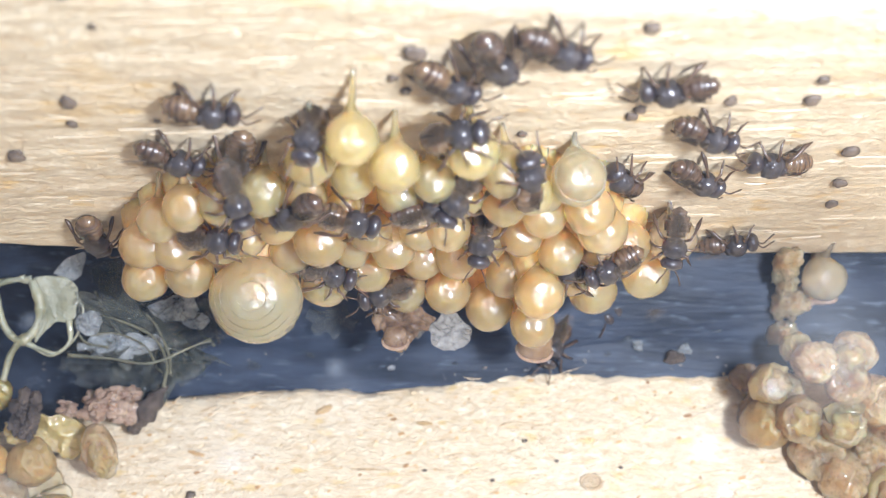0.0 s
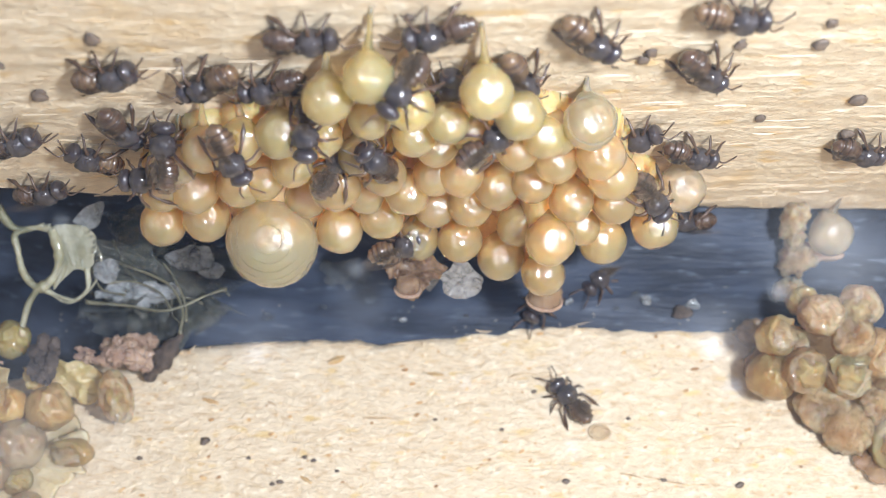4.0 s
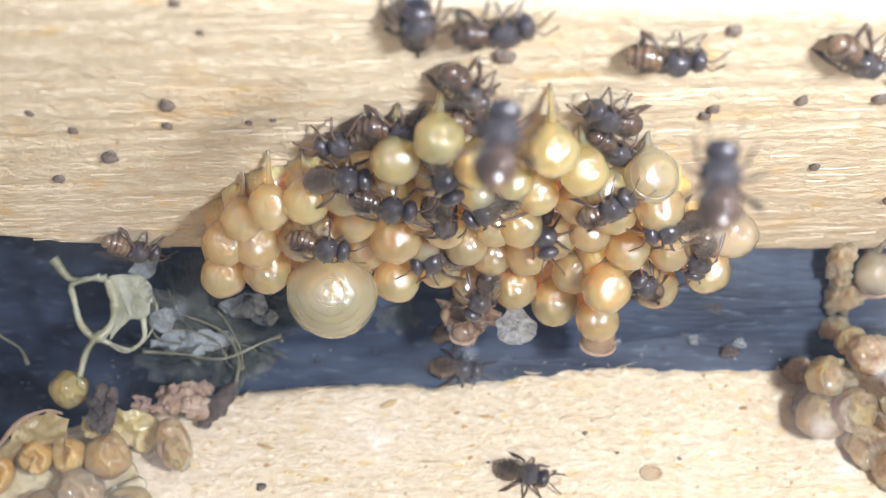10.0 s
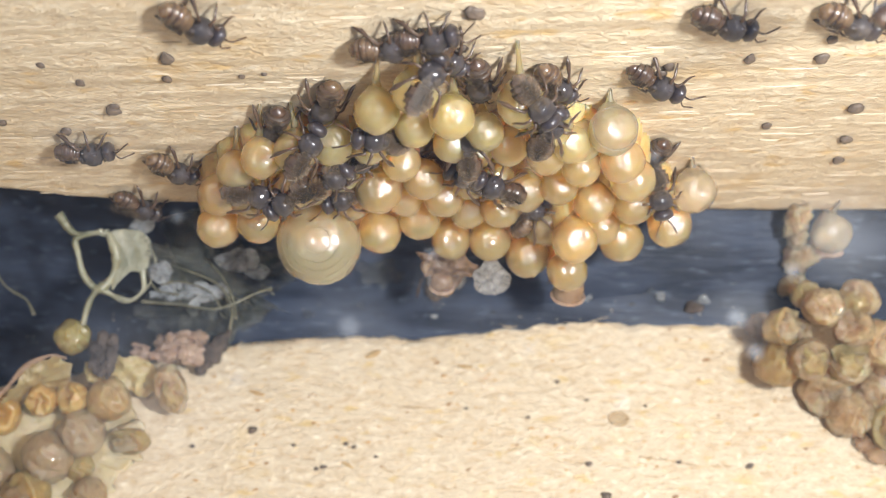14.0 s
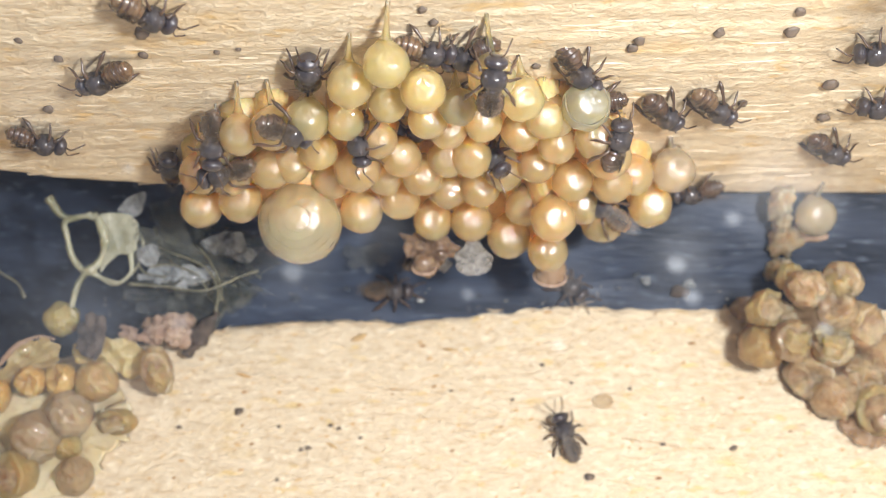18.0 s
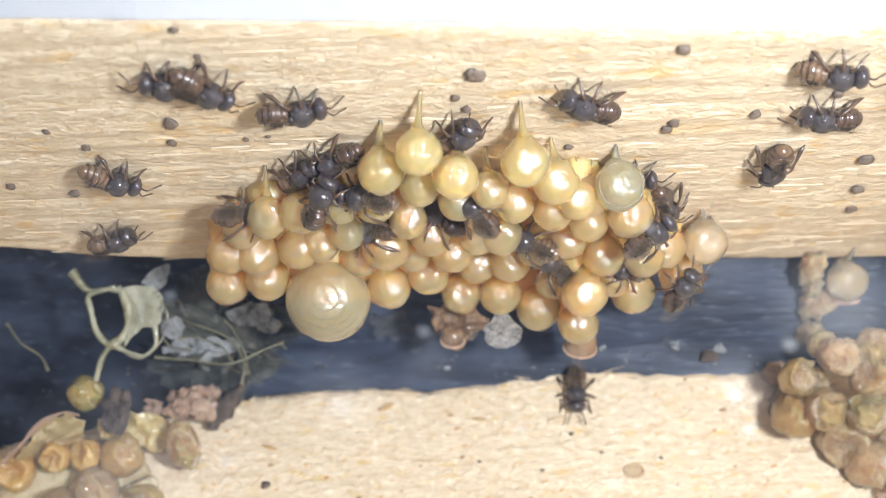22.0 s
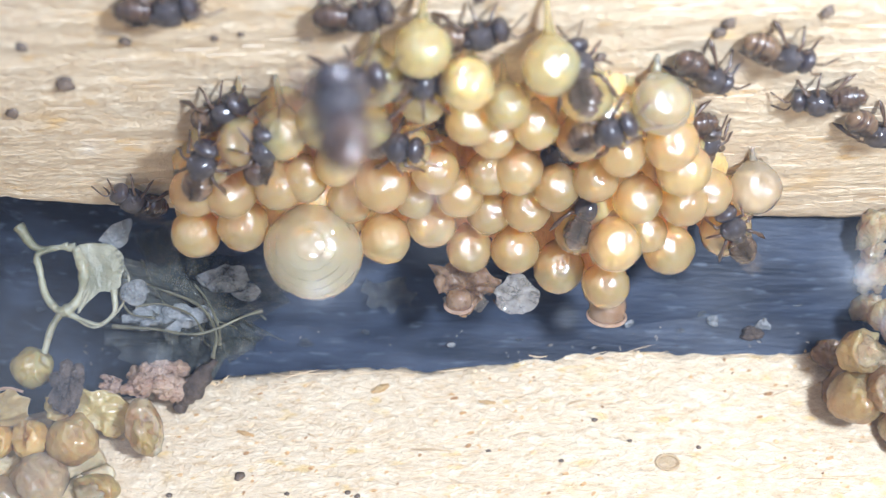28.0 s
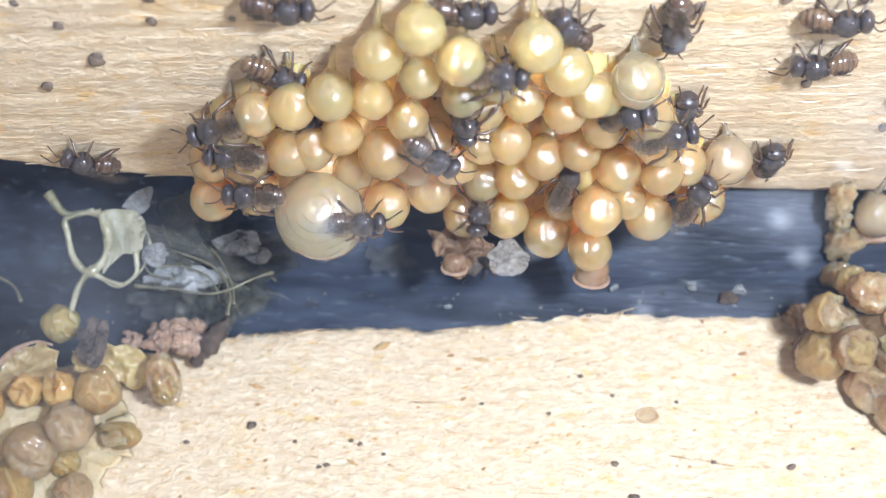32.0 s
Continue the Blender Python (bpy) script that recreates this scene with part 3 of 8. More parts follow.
def brood_cell(u, v, d, r, stalk, material=None, label="", name="brood_cell"):
    """A round wax cell held off the board by a drawn-out stalk."""
    cell_count[0] += 1
    k = cell_count[0]
    if material is None:
        material = M_YOUNG if v > 21.5 else M_CELL
        label = "translucent yellow wax brood cell hanging by a stalk" if v > 21.5 else "translucent amber wax brood cell in the cluster"
    c = on_wall(u, v, d)
    if v > 9 and abs(u) < 16:
        cell_spots.append((u, v, d, r))
    bm = bmesh.new()
    lumpy(bm, (0, 0, 0), (r * MM, r * MM * 0.99, r * MM * 1.03), 0.06, k, 46, 1.6, 0.022)
    back = -WN + Vector((0.08 * math.sin(k * 2.3), 0, 0.12))
    back.normalize()
    # cap flattened and turned between lens and lamp, to shape a broad highlight
    cap = Vector((0.13 + 0.07 * math.sin(k * 4.1), -0.48 + 0.06 * math.cos(k * 2.7), 0.86)).normalized()
    for vert in bm.verts:
        n = vert.co.normalized()
        q = max(0.0, n.dot(back))
        f = n.dot(cap)
        if f > 0.86:
            vert.co -= cap * ((f - 0.86) * 0.62 + 0.012 * noise.noise(n * 7 + Vector((k, 0, 0)))) * r * MM
        vert.co += back * (q ** 12) * r * MM * (0.22 + 0.2 * stalk)
    ob = part(name, bm, material)
    ob.location = c
    bm = bmesh.new()
    w = r * MM * 0.3
    foot = on_wall(u + 0.25 * math.sin(k), v + 0.6 + 2.1 * stalk, -0.1) - c
    s0 = back * r * MM * 0.95
    pts = [s0 + (foot - s0) * t + WN * (0.25 * MM * math.sin(t * 3.1)) * stalk for t in (-0.05, 0.12, 0.3, 0.55, 0.8, 1.0)]
    tube(bm, pts, [w * 1.5, w, w * 0.62, w * 0.42, w * 0.32, w * 0.3], 10)
    part("stalk", bm, material, ob)
    return tagged(ob, label, "brood cell", "wax cells of the brood cluster", "")


brood_cell(-13.25, 17.12, 2.2, 1.26, 0.5)
brood_cell(-11.65, 17.07, 2.3, 1.32, 0)
brood_cell(-13.98, 13.19, 2.6, 1.26, 0)
brood_cell(-11.42, 14.33, 2.8, 1.3, 0)
brood_cell(-4.45, 12.58, 3, 1.32, 0)
brood_cell(-2.06, 13.31, 2.6, 1.24, 0)
brood_cell(-4.14, 26.11, 1.9, 1.18, 0.6)
brood_cell(-2.18, 28.07, 1.9, 1.14, 1)
brood_cell(-0.41, 26.43, 2.5, 1.17, 0)
brood_cell(1.34, 24.03, 2.2, 1.01, 0)
brood_cell(3.02, 26.68, 2, 1.22, 1)
brood_cell(4.65, 24.72, 2.2, 1.18, 0)
brood_cell(5.97, 22.5, 2.3, 1.04, 0)
brood_cell(6.87, 19.5, 2.2, 1.15, 0)
brood_cell(8.97, 20.47, 2.4, 1.26, 0)
brood_cell(9.86, 18.33, 2.6, 1.3, 0)
brood_cell(10.48, 14.78, 2.6, 1.23, 0)
brood_cell(13.17, 11.63, 2.8, 1.36, 0)
brood_cell(10.37, 10.42, 3.2, 1.37, 0)
brood_cell(6.92, 14.33, 4.6, 1.35, 0)
brood_cell(6.85, 10.73, 5.2, 1.27, 0)
brood_cell(4.56, 9.86, 3.8, 1.36, 0)
brood_cell(2.23, 11.05, 3.2, 1.27, 0)
brood_cell(-0.17, 10.84, 3, 1.21, 0)
brood_cell(-0.64, 16.18, 2.4, 1.19, 0)
brood_cell(-1.79, 18.34, 2.2, 1.16, 0)
brood_cell(2.12, 18.04, 2.2, 1.17, 0)
brood_cell(2.75, 14.13, 2.3, 1.23, 0)
brood_cell(0.83, 13.31, 2.1, 1.15, 0)
brood_cell(-4.34, 17.49, 2.4, 1.39, 0)
brood_cell(-8.58, 21.95, 2, 1.17, 0.5)
brood_cell(-10.41, 21.27, 2, 1.13, 0.8)
brood_cell(-6.64, 22.59, 1.9, 1.21, 0.4)
brood_cell(-2.29, 24.46, 2.1, 1.01, 0)
brood_cell(-4.64, 22.45, 2, 1.04, 0)
brood_cell(2.7, 21.99, 2.1, 1.05, 0)
brood_cell(-8.02, 17.71, 2.1, 1.12, 0)
brood_cell(-9.27, 17.5, 2.3, 1.18, 0)
brood_cell(4.8, 21.04, 2.2, 1.12, 0)
brood_cell(4.1, 15.98, 2.1, 1.2, 0)
brood_cell(5.41, 12.52, 3, 1.19, 0)
brood_cell(8.02, 15.69, 2.8, 1.21, 0)
brood_cell(8.97, 12.22, 3, 1.07, 0)
brood_cell(-6.37, 18.99, 2, 1.09, 0)
brood_cell(-3, 20.16, 2, 1.07, 0)
brood_cell(0.84, 21.12, 2, 1.06, 0)
brood_cell(0.76, 17.55, 2, 1.11, 0)
brood_cell(5.91, 16.84, 2.2, 1.13, 0)
brood_cell(-6.04, 15.43, 2.2, 1.15, 0)
brood_cell(11.77, 14.5, 2, 1.25, 0)
brood_cell(-2.86, 15.27, 2, 1.08, 0)
brood_cell(-12.06, 19.35, 1.8, 1.1, 0.6)


def rings_on(ob, r, levels, material, name):
    """Raised wrinkles round a cell."""
    for z, k in levels:
        bm = bmesh.new()
        q = math.sqrt(max(0.0, 1 - z * z)) * r
        ax = Vector((0.02, -0.42, 0.9)).normalized()
        a = ax.orthogonal().normalized()
        b = ax.cross(a)
        pts = [(ax * z * r + (a * math.cos(i * math.tau / 32) + b * math.sin(i * math.tau / 32)) * q * (1 + 0.012 * math.sin(i * 1.3))) * MM for i in range(33)]
        tube(bm, pts, [k * MM] * 33, 6)
        part(name, bm, material, ob)


queen = brood_cell(-7.94, 13.82, 4.1, 2.45, 0, M_CREAM, "large pale cream queen cell with fine rings", "queen_cell")
rings_on(queen, 2.45, [(0.95, 0.025), (0.86, 0.025), (0.72, 0.022), (0.55, 0.02), (0.3, 0.02)], M_CREAM, "wrinkle")
cream = brood_cell(8.12, 23.14, 1.9, 1.33, 0.2, M_CREAM, "cream white brood cell with a thick open rim")
rings_on(cream, 1.33, [(0.5, 0.06)], M_CREAM, "rim")
brood_cell(14.32, 14.02, 1.6, 1.33, 0.4, M_PALE, "pale pinkish brood cell at the end of the cluster")
brood_cell(7.1, 12.6, 2.4, 1.2, 0)
brood_cell(-0.2, 22.4, 2.0, 1.1, 0)
brood_cell(6.6, 22.0, 1.9, 1.1, 0)
hang = brood_cell(25.14, 5.92, 1.49, 1.35, 0.75, M_PALE, "single pale cell hanging from the board's lower edge")


# ---- the wax bed that joins the cells to the board ----
def bed_height(u, v):
    best = 0.0
    for cu, cv, cd, cr in cell_spots:
        if cv > 22.5 or cu > 13.5:
            continue
        q = math.hypot(u - cu, (v - cv + 0.9) * 0.8) / (cr * 1.2)
        if q < 1:
            best = max(best, (cd - 0.12 * cr) * (1 - q ** 4))
    return best


bm = bmesh.new()
NU, NV = 150, 110
bed = {}
for i in range(NU + 1):
    for j in range(NV + 1):
        u, v = -16.5 + 33 * i / NU, 8.6 + 21.5 * j / NV
        h = bed_height(u, v)
        if h > 0.15 and v > lower_edge(u) + 0.2:
            bed[i, j] = bm.verts.new(on_wall(u, v, h * 0.92 + 0.12 * noise.noise((u * 1.5, v * 1.5, 2))))
for i, j in bed:
    ring = [(i, j), (i + 1, j), (i + 1, j + 1), (i, j + 1)]
    if all(k in bed for k in ring):
        bm.faces.new([bed[k] for k in ring])
skirt = [e for e in bm.edges if e.is_boundary]
made = bmesh.ops.extrude_edge_only(bm, edges=skirt)["geom"]
for g in made:
    if isinstance(g, bmesh.types.BMVert):
        q = g.co / MM - WO
        g.co = on_wall(q.dot(WU), q.dot(WV), -0.2)
tagged(part("wax_bed", bm, M_BED), "deep amber wax bed joining the brood cells to the board", "wax bed")


# ---- wax strands and films ----
def strand(name, pts, radii, material, label, category="wax strand", parent=None):
    line = smooth_line([Vector(p) * MM for p in pts], 9)
    rr = np.interp(np.linspace(0, 1, len(line)), np.linspace(0, 1, len(radii)), radii)
    bm = bmesh.new()
    tube(bm, line, [float(r) * MM * (1 + 0.5 * noise.noise(p * 900) + 0.3 * noise.noise(p * 2500)) for r, p in zip(rr, line)], 8)
    ob = part(name, bm, material, parent)
    return ob if parent else tagged(ob, label, category)


def film(name, rim, thick, material, label="", category="wax film", parent=None, sag=0.3, seed=0, ragged=0.16):
    """A thin crumpled film with real thickness, spanned by a rim of points."""
    rim = smooth_line([*[Vector(p) for p in rim], Vector(rim[0])], 9)[:-1]
    size = max((p - rim[0]).length for p in rim)
    rim = [p + Vector((noise.noise(p * 1.9 + Vector((seed, 0, 0))), noise.noise(p * 1.7 + Vector((0, seed, 4))), 0.4 * noise.noise(p * 2.1))) * size * ragged for p in rim]
    mid = sum(rim, Vector()) / len(rim)
    normal = Vector((0.0, -0.49, 0.87))
    bm = bmesh.new()
    sides = []
    for off in (thick / 2, -thick / 2):
        rows_ = []
        for k in (1.0, 0.93, 0.85, 0.76, 0.67, 0.58, 0.48, 0.38, 0.27, 0.15):
            row = []
            for p in rim:
                q = mid + (p - mid) * k
                fold = noise.noise(q * 1.5 + Vector((seed, 0, 0))) + 0.45 * (0.35 - abs(noise.noise(q * 3.2 + Vector((0, seed, 0))))) + 0.2 * noise.noise(q * 6.5)
                row.append(bm.verts.new((q + normal * (off + sag * (fold - (1 - k) * 0.3))) * MM))
            rows_.append(row)
        c = bm.verts.new((mid + normal * (off - sag * 0.3)) * MM)
        n = len(rim)
        for a, b in zip(rows_, rows_[1:]):
            for i in range(n):
                bm.faces.new((a[i], a[(i + 1) % n], b[(i + 1) % n], b[i]))
        for i in range(n):
            bm.faces.new((rows_[-1][i], rows_[-1][(i + 1) % n], c))
        sides.append(rows_[0])
    n = len(rim)
    for i in range(n):
        bm.faces.new((sides[0][i], sides[1][i], sides[1][(i + 1) % n], sides[0][(i + 1) % n]))
    ob = part(name, bm, material, parent)
    return ob if parent else tagged(ob, label, category)


comb = strand("wax_web", [(-22.0, 3.8, 6.7), (-21.5, 2.5, 6.0), (-21.8, 1.3, 5.3), (-22.7, 0.65, 5.0), (-23.6, 1.4, 5.4), (-24.0, 2.7, 6.1), (-24.1, 3.4, 6.6), (-23.2, 3.7, 6.7), (-22.0, 3.8, 6.7)], [0.3, 0.3, 0.22, 0.4, 0.24, 0.22, 0.2, 0.16, 0.3], M_WEB, "olive translucent wax web with a round hole over the gap")
strand("stem", [(-22.7, 0.65, 5.0), (-23.25, -0.15, 4.6), (-23.6, -1.25, 4.0), (-23.8, -1.9, 3.6)], [0.3, 0.2, 0.22, 0.3], M_WEB, "", parent=comb)
strand("branch", [(-22.5, 0.64, 5.0), (-20.9, -0.1, 4.5), (-19.5, 0.8, 5.0), (-19.0, 2.2, 5.8), (-19.5, 3.2, 6.3)], [0.12, 0.07, 0.08, 0.07, 0.1], M_WEB, "", parent=comb)
strand("branch", [(-25.2, 4.8, 7.4), (-24.15, 3.75, 6.75), (-22.4, 3.9, 6.8)], [0.3, 0.2, 0.25], M_WEB, "", parent=comb)
film("web_sheet", [(-22.08, 3.84, 6.74), (-21.22, 4.04, 6.84), (-19.79, 3.80, 6.68), (-19.29, 3.02, 6.24), (-19.43, 2.08, 5.72), (-19.93, 1.67, 5.50), (-20.51, 1.60, 5.47), (-21.08, 1.22, 5.27), (-21.83, 0.59, 4.93), (-21.51, 1.59, 5.49), (-21.33, 2.53, 6.00), (-21.58, 3.31, 6.44)], 0.14, M_WEB, "", parent=comb, sag=0.1, ragged=0.03)
film("glassy_facet", [(-20.79, 4.17, 6.90), (-19.79, 4.99, 7.34), (-18.86, 5.12, 7.39), (-19.25, 3.96, 6.76), (-19.79, 3.74, 6.64)], 0.06, M_GLINT, "clear film in the web, its glints painted pale", parent=comb, sag=0.15, seed=3, ragged=0.06)
strand("branch", [(-19.83, 1.73, 5.53), (-19.79, 0.67, 4.94), (-20.58, 0.04, 4.60), (-21.65, 0.28, 4.76), (-22.29, 0.53, 4.91)], [0.22, 0.12, 0.1, 0.14, 0.2], M_WEB, "", parent=comb)
film("wax_film", [(-19.0, 1.7, 2.9), (-17.1, 2.4, 3.2), (-14.2, 3.7, 3.9), (-12.7, 3.2, 3.6), (-14.6, 1.1, 2.5), (-17.9, 0.8, 2.4)], 0.1, M_FILM, "crumpled glossy clear wax film over black plastic", sag=0.8, seed=2)
film("wax_film", [(-21, 0.8, 3.2), (-17.5, 1.2, 2.9), (-13.5, 1.0, 2.6), (-12.2, 0.0, 2.0), (-15.5, -1.2, 1.8), (-20, -0.6, 2.4)], 0.1, M_FILM, "crumpled glossy clear wax film over black plastic", sag=0.9, seed=5)
film("wax_film", [(-18.6, 5.0, 6.4), (-16.5, 5.4, 6.4), (-15.0, 4.2, 5.6), (-11.5, 3.0, 4.2), (-10.8, 0.8, 2.6), (-13.5, -0.6, 1.9), (-17.0, -0.3, 2.4), (-19.2, 0.9, 3.6)], 0.06, M_MEMBRANE, "dull grey-green wax membrane stretched beside the cluster", sag=0.9, seed=17, ragged=0.3)
film("wax_film", [(-18.5, 4.6, 6.2), (-15.6, 4.4, 5.6), (-13.2, 3.4, 4.6), (-14.5, 2.0, 3.9), (-17.6, 2.2, 4.3)], 0.08, M_FILM, "thin torn clear wax film under the cluster", sag=0.7, seed=8)
film("wax_film", [(-6.2, 3.6, 3.2), (-4.0, 3.8, 3.2), (-3.2, 2.8, 2.5), (-4.6, 2.2, 2.2), (-6.0, 2.6, 2.6)], 0.08, M_FILM, "small clear wax film below the cluster", sag=0.4, seed=11)
# films in the pale glint colour, laid where the wax catches the lamp
for i, (x, y, z, s, w) in enumerate(((-13.8, 3.2, 4.2, 1.5, 0.75), (-17.2, 1.1, 3.4, 2.4, 0.75), (-18.6, 1.9, 5.0, 0.8, 0.7), (-15.4, 1.4, 3.2, 1.0, 0.5), (-12.7, 2.7, 3.5, 0.9, 0.5))):
    film("wax_film", [(x + s * math.cos(k * 0.9), y - 0.4 + w * math.sin(k * 0.9) * 0.87, z + 0.75 + w * math.sin(k * 0.9) * 0.49 + 0.2 * math.sin(k * 2.0)) for k in range(7)], 0.08, M_GLINT, "crumpled wax film over the black sheet, its glints painted pale", sag=0.45, seed=40 + i, ragged=0.07)
for i, (px, py, pz) in enumerate(((-15.6, 3.3, 5.0), (-14.2, 2.4, 4.4), (-13.0, 1.4, 3.7), (-14.4, 0.6, 3.2), (-16.4, 0.2, 3.3))):
    film("wax_film", [(-19.2, 3.2 - 0.25 * i, 6.4 - 0.15 * i), ((px - 19.2) / 2, py * 0.5 + 1.9, (pz + 6.4) / 2 - 0.2), (px, py, pz), (px - 0.5, py - 0.5, pz - 0.25), ((px - 19.2) / 2 - 0.2, py * 0.5 + 1.4, (pz + 6.4) / 2 - 0.5), (-19.4, 2.9 - 0.25 * i, 6.2 - 0.15 * i)], 0.06, M_MEMBRANE, "stretched grey-green wax film fanning out from the web", sag=0.25, seed=90 + i, ragged=0.05)
rnd = random.Random(71)
veil = [(-18.4, 3.4, 6.0), (-17.0, 3.4, 5.2), (-15.4, 3.6, 5.0), (-13.6, 3.0, 4.4), (-12.4, 2.2, 3.8), (-18.6, 1.4, 4.2), (-16.8, 1.2, 3.8), (-15.0, 1.0, 3.5), (-13.2, 0.6, 3.0), (-11.6, 1.2, 3.0), (-17.4, -0.2, 3.0), (-14.6, -0.4, 2.6)]
for a, b in ((0, 6), (1, 2), (2, 7), (3, 9), (5, 6), (6, 7), (7, 8), (7, 11)):
    p, q = Vector(veil[a]), Vector(veil[b])
    m = (p + q) / 2 + Vector((rnd.uniform(-0.4, 0.4), rnd.uniform(-0.4, 0.1), rnd.uniform(-0.5, -0.1)))
    w = rnd.uniform(0.03, 0.05)
    strand("wax_thread", [p, m, q], [w * 1.8, w, w * 1.8], M_RIB, "thin olive wax thread stretched beside the cluster")
for line_, w in (([(-20.1, 3.3, 4.8), (-17.7, 2.3, 4.8), (-15.1, 1.1, 4.8), (-14.0, -0.6, 4.8), (-14.0, -2.2, 4.8)], 0.13), ([(-19.8, -0.2, 4.8), (-17.4, -0.4, 4.8), (-14.9, -0.7, 4.8), (-12.5, 0.4, 4.8), (-11.5, 0.8, 4.8)], 0.12), ([(-16.1, 3.1, 4.8), (-14.8, 1.6, 4.8), (-13.9, -0.2, 4.8), (-13.7, -1.4, 4.8)], 0.10), ([(-19.9, 2.3, 4.8), (-19.0, 0.7, 4.8), (-17.5, 0.3, 4.8)], 0.11), ([(-18.7, 1.1, 4.8), (-17.2, 1.2, 4.8), (-15.5, 0.5, 4.8), (-14.7, -0.6, 4.8)], 0.09), ([(-30.8, 3.6, 2.5), (-29.6, 2.1, 2.5), (-28.1, 1.1, 2.5), (-27.4, 0.0, 2.5)], 0.12)):
    strand("wax_thread", line_, [w * 1.3, w * 0.5, w * 0.65, w * 0.45, w * 1.1], M_RIB, "olive wax rib arching through the torn film")
film("wax_flake", [(1.26, -0.06, 8.43), (2.21, 0.61, 8.78), (3.16, 0.37, 8.64), (3.74, -0.34, 8.23), (2.96, -1.23, 7.75), (1.73, -0.95, 7.93)], 0.2, M_FLAKE, "crumpled glassy wax flake under the cluster", sag=0.7, seed=3, ragged=0.1)
film("wax_skin", [(-2.04, 1.02, 9.09), (-0.68, 1.24, 9.18), (1.02, 0.72, 8.86), (1.73, 0.01, 8.46), (0.71, -0.54, 8.17), (-0.24, -1.44, 7.69), (-1.13, -0.76, 8.08), (-1.70, 0.13, 8.59)], 0.16, M_BROWN, "crumpled brown wax skin torn open under the cluster", sag=1.0, seed=12, ragged=0.12)
film("wax_flake", [(-1.4, 2.6, 2.6), (0.2, 2.9, 2.8), (1.2, 2.6, 2.6), (0.4, 2.1, 2.2), (-1.2, 2.2, 2.3)], 0.18, M_FLAKE, "small pale wax flake under the cluster", sag=0.4, seed=6)


def open_cup(x, y, z, r, h, material, label):
    """A half-built open cell: a thin round wall with a rolled lip."""
    bm = bmesh.new()
    prof = [(0.0, 0.55), (0.15, 0.85), (0.5, 1.0), (0.85, 0.98), (1.0, 1.04), (0.98, 0.9), (0.6, 0.86), (0.25, 0.7), (0.12, 0.3)]
    turned(bm, [(a * h * MM, b * r * MM) for a, b in prof], 18)
    ob = part("open_cell", bm, material)
    ob.matrix_world = at(x, y, z, 0, 62, -95)
    bm = bmesh.new()
    tube(bm, [(h * MM, r * MM * math.cos(k * math.tau / 20), r * MM * math.sin(k * math.tau / 20)) for k in range(21)], [0.11 * MM] * 21, 6)
    part("lip", bm, M_RESIN, ob)
    return tagged(ob, label, "brood cell", "", "")


open_cup(7.45, -0.2, 8.3, 1.0, 1.5, M_SKIRT, "brown translucent half-built cell below the lowest brood cell")
open_cup(-0.5, -0.2, 8.6, 0.7, 1.0, M_BROWN, "brown half-built cell under the cluster")

pillar = new("wax_pillar")
pillar.location = Vector((22.9, 4.6, 5.0)) * MM
for name, x, y, z, size, mat, seed in (("knob", 22.7, 4.7, 6.9, (0.8, 0.8, 1.5), M_POT, 3), ("knob", 23.6, 3.9, 3.3, (1.05, 0.9, 1.4), M_POT, 8), ("shelf", 24.9, 4.2, 3.7, (1.5, 0.6, 0.5), M_RESIN, 12), ("neck", 23.1, 4.2, 5.2, (0.6, 0.6, 0.9), M_POT, 15), ("foot", 23.6, 2.9, 1.2, (0.9, 0.8, 1.1), M_POT, 19)):
    bm = bmesh.new()
    lumpy(bm, (0, 0, 0), [s * MM for s in size], 0.42, seed, 30, 2.0, 0.16)
    ob = part(name, bm, mat, pillar)
    ob.location = Vector((x - 22.9, y - 4.6, z - 5.0)) * MM
tagged(pillar, "knobbly golden brown wax pillar between board and pots", "wax pillar")


# ---- storage pots on the floor board ----
pot_count = [0]


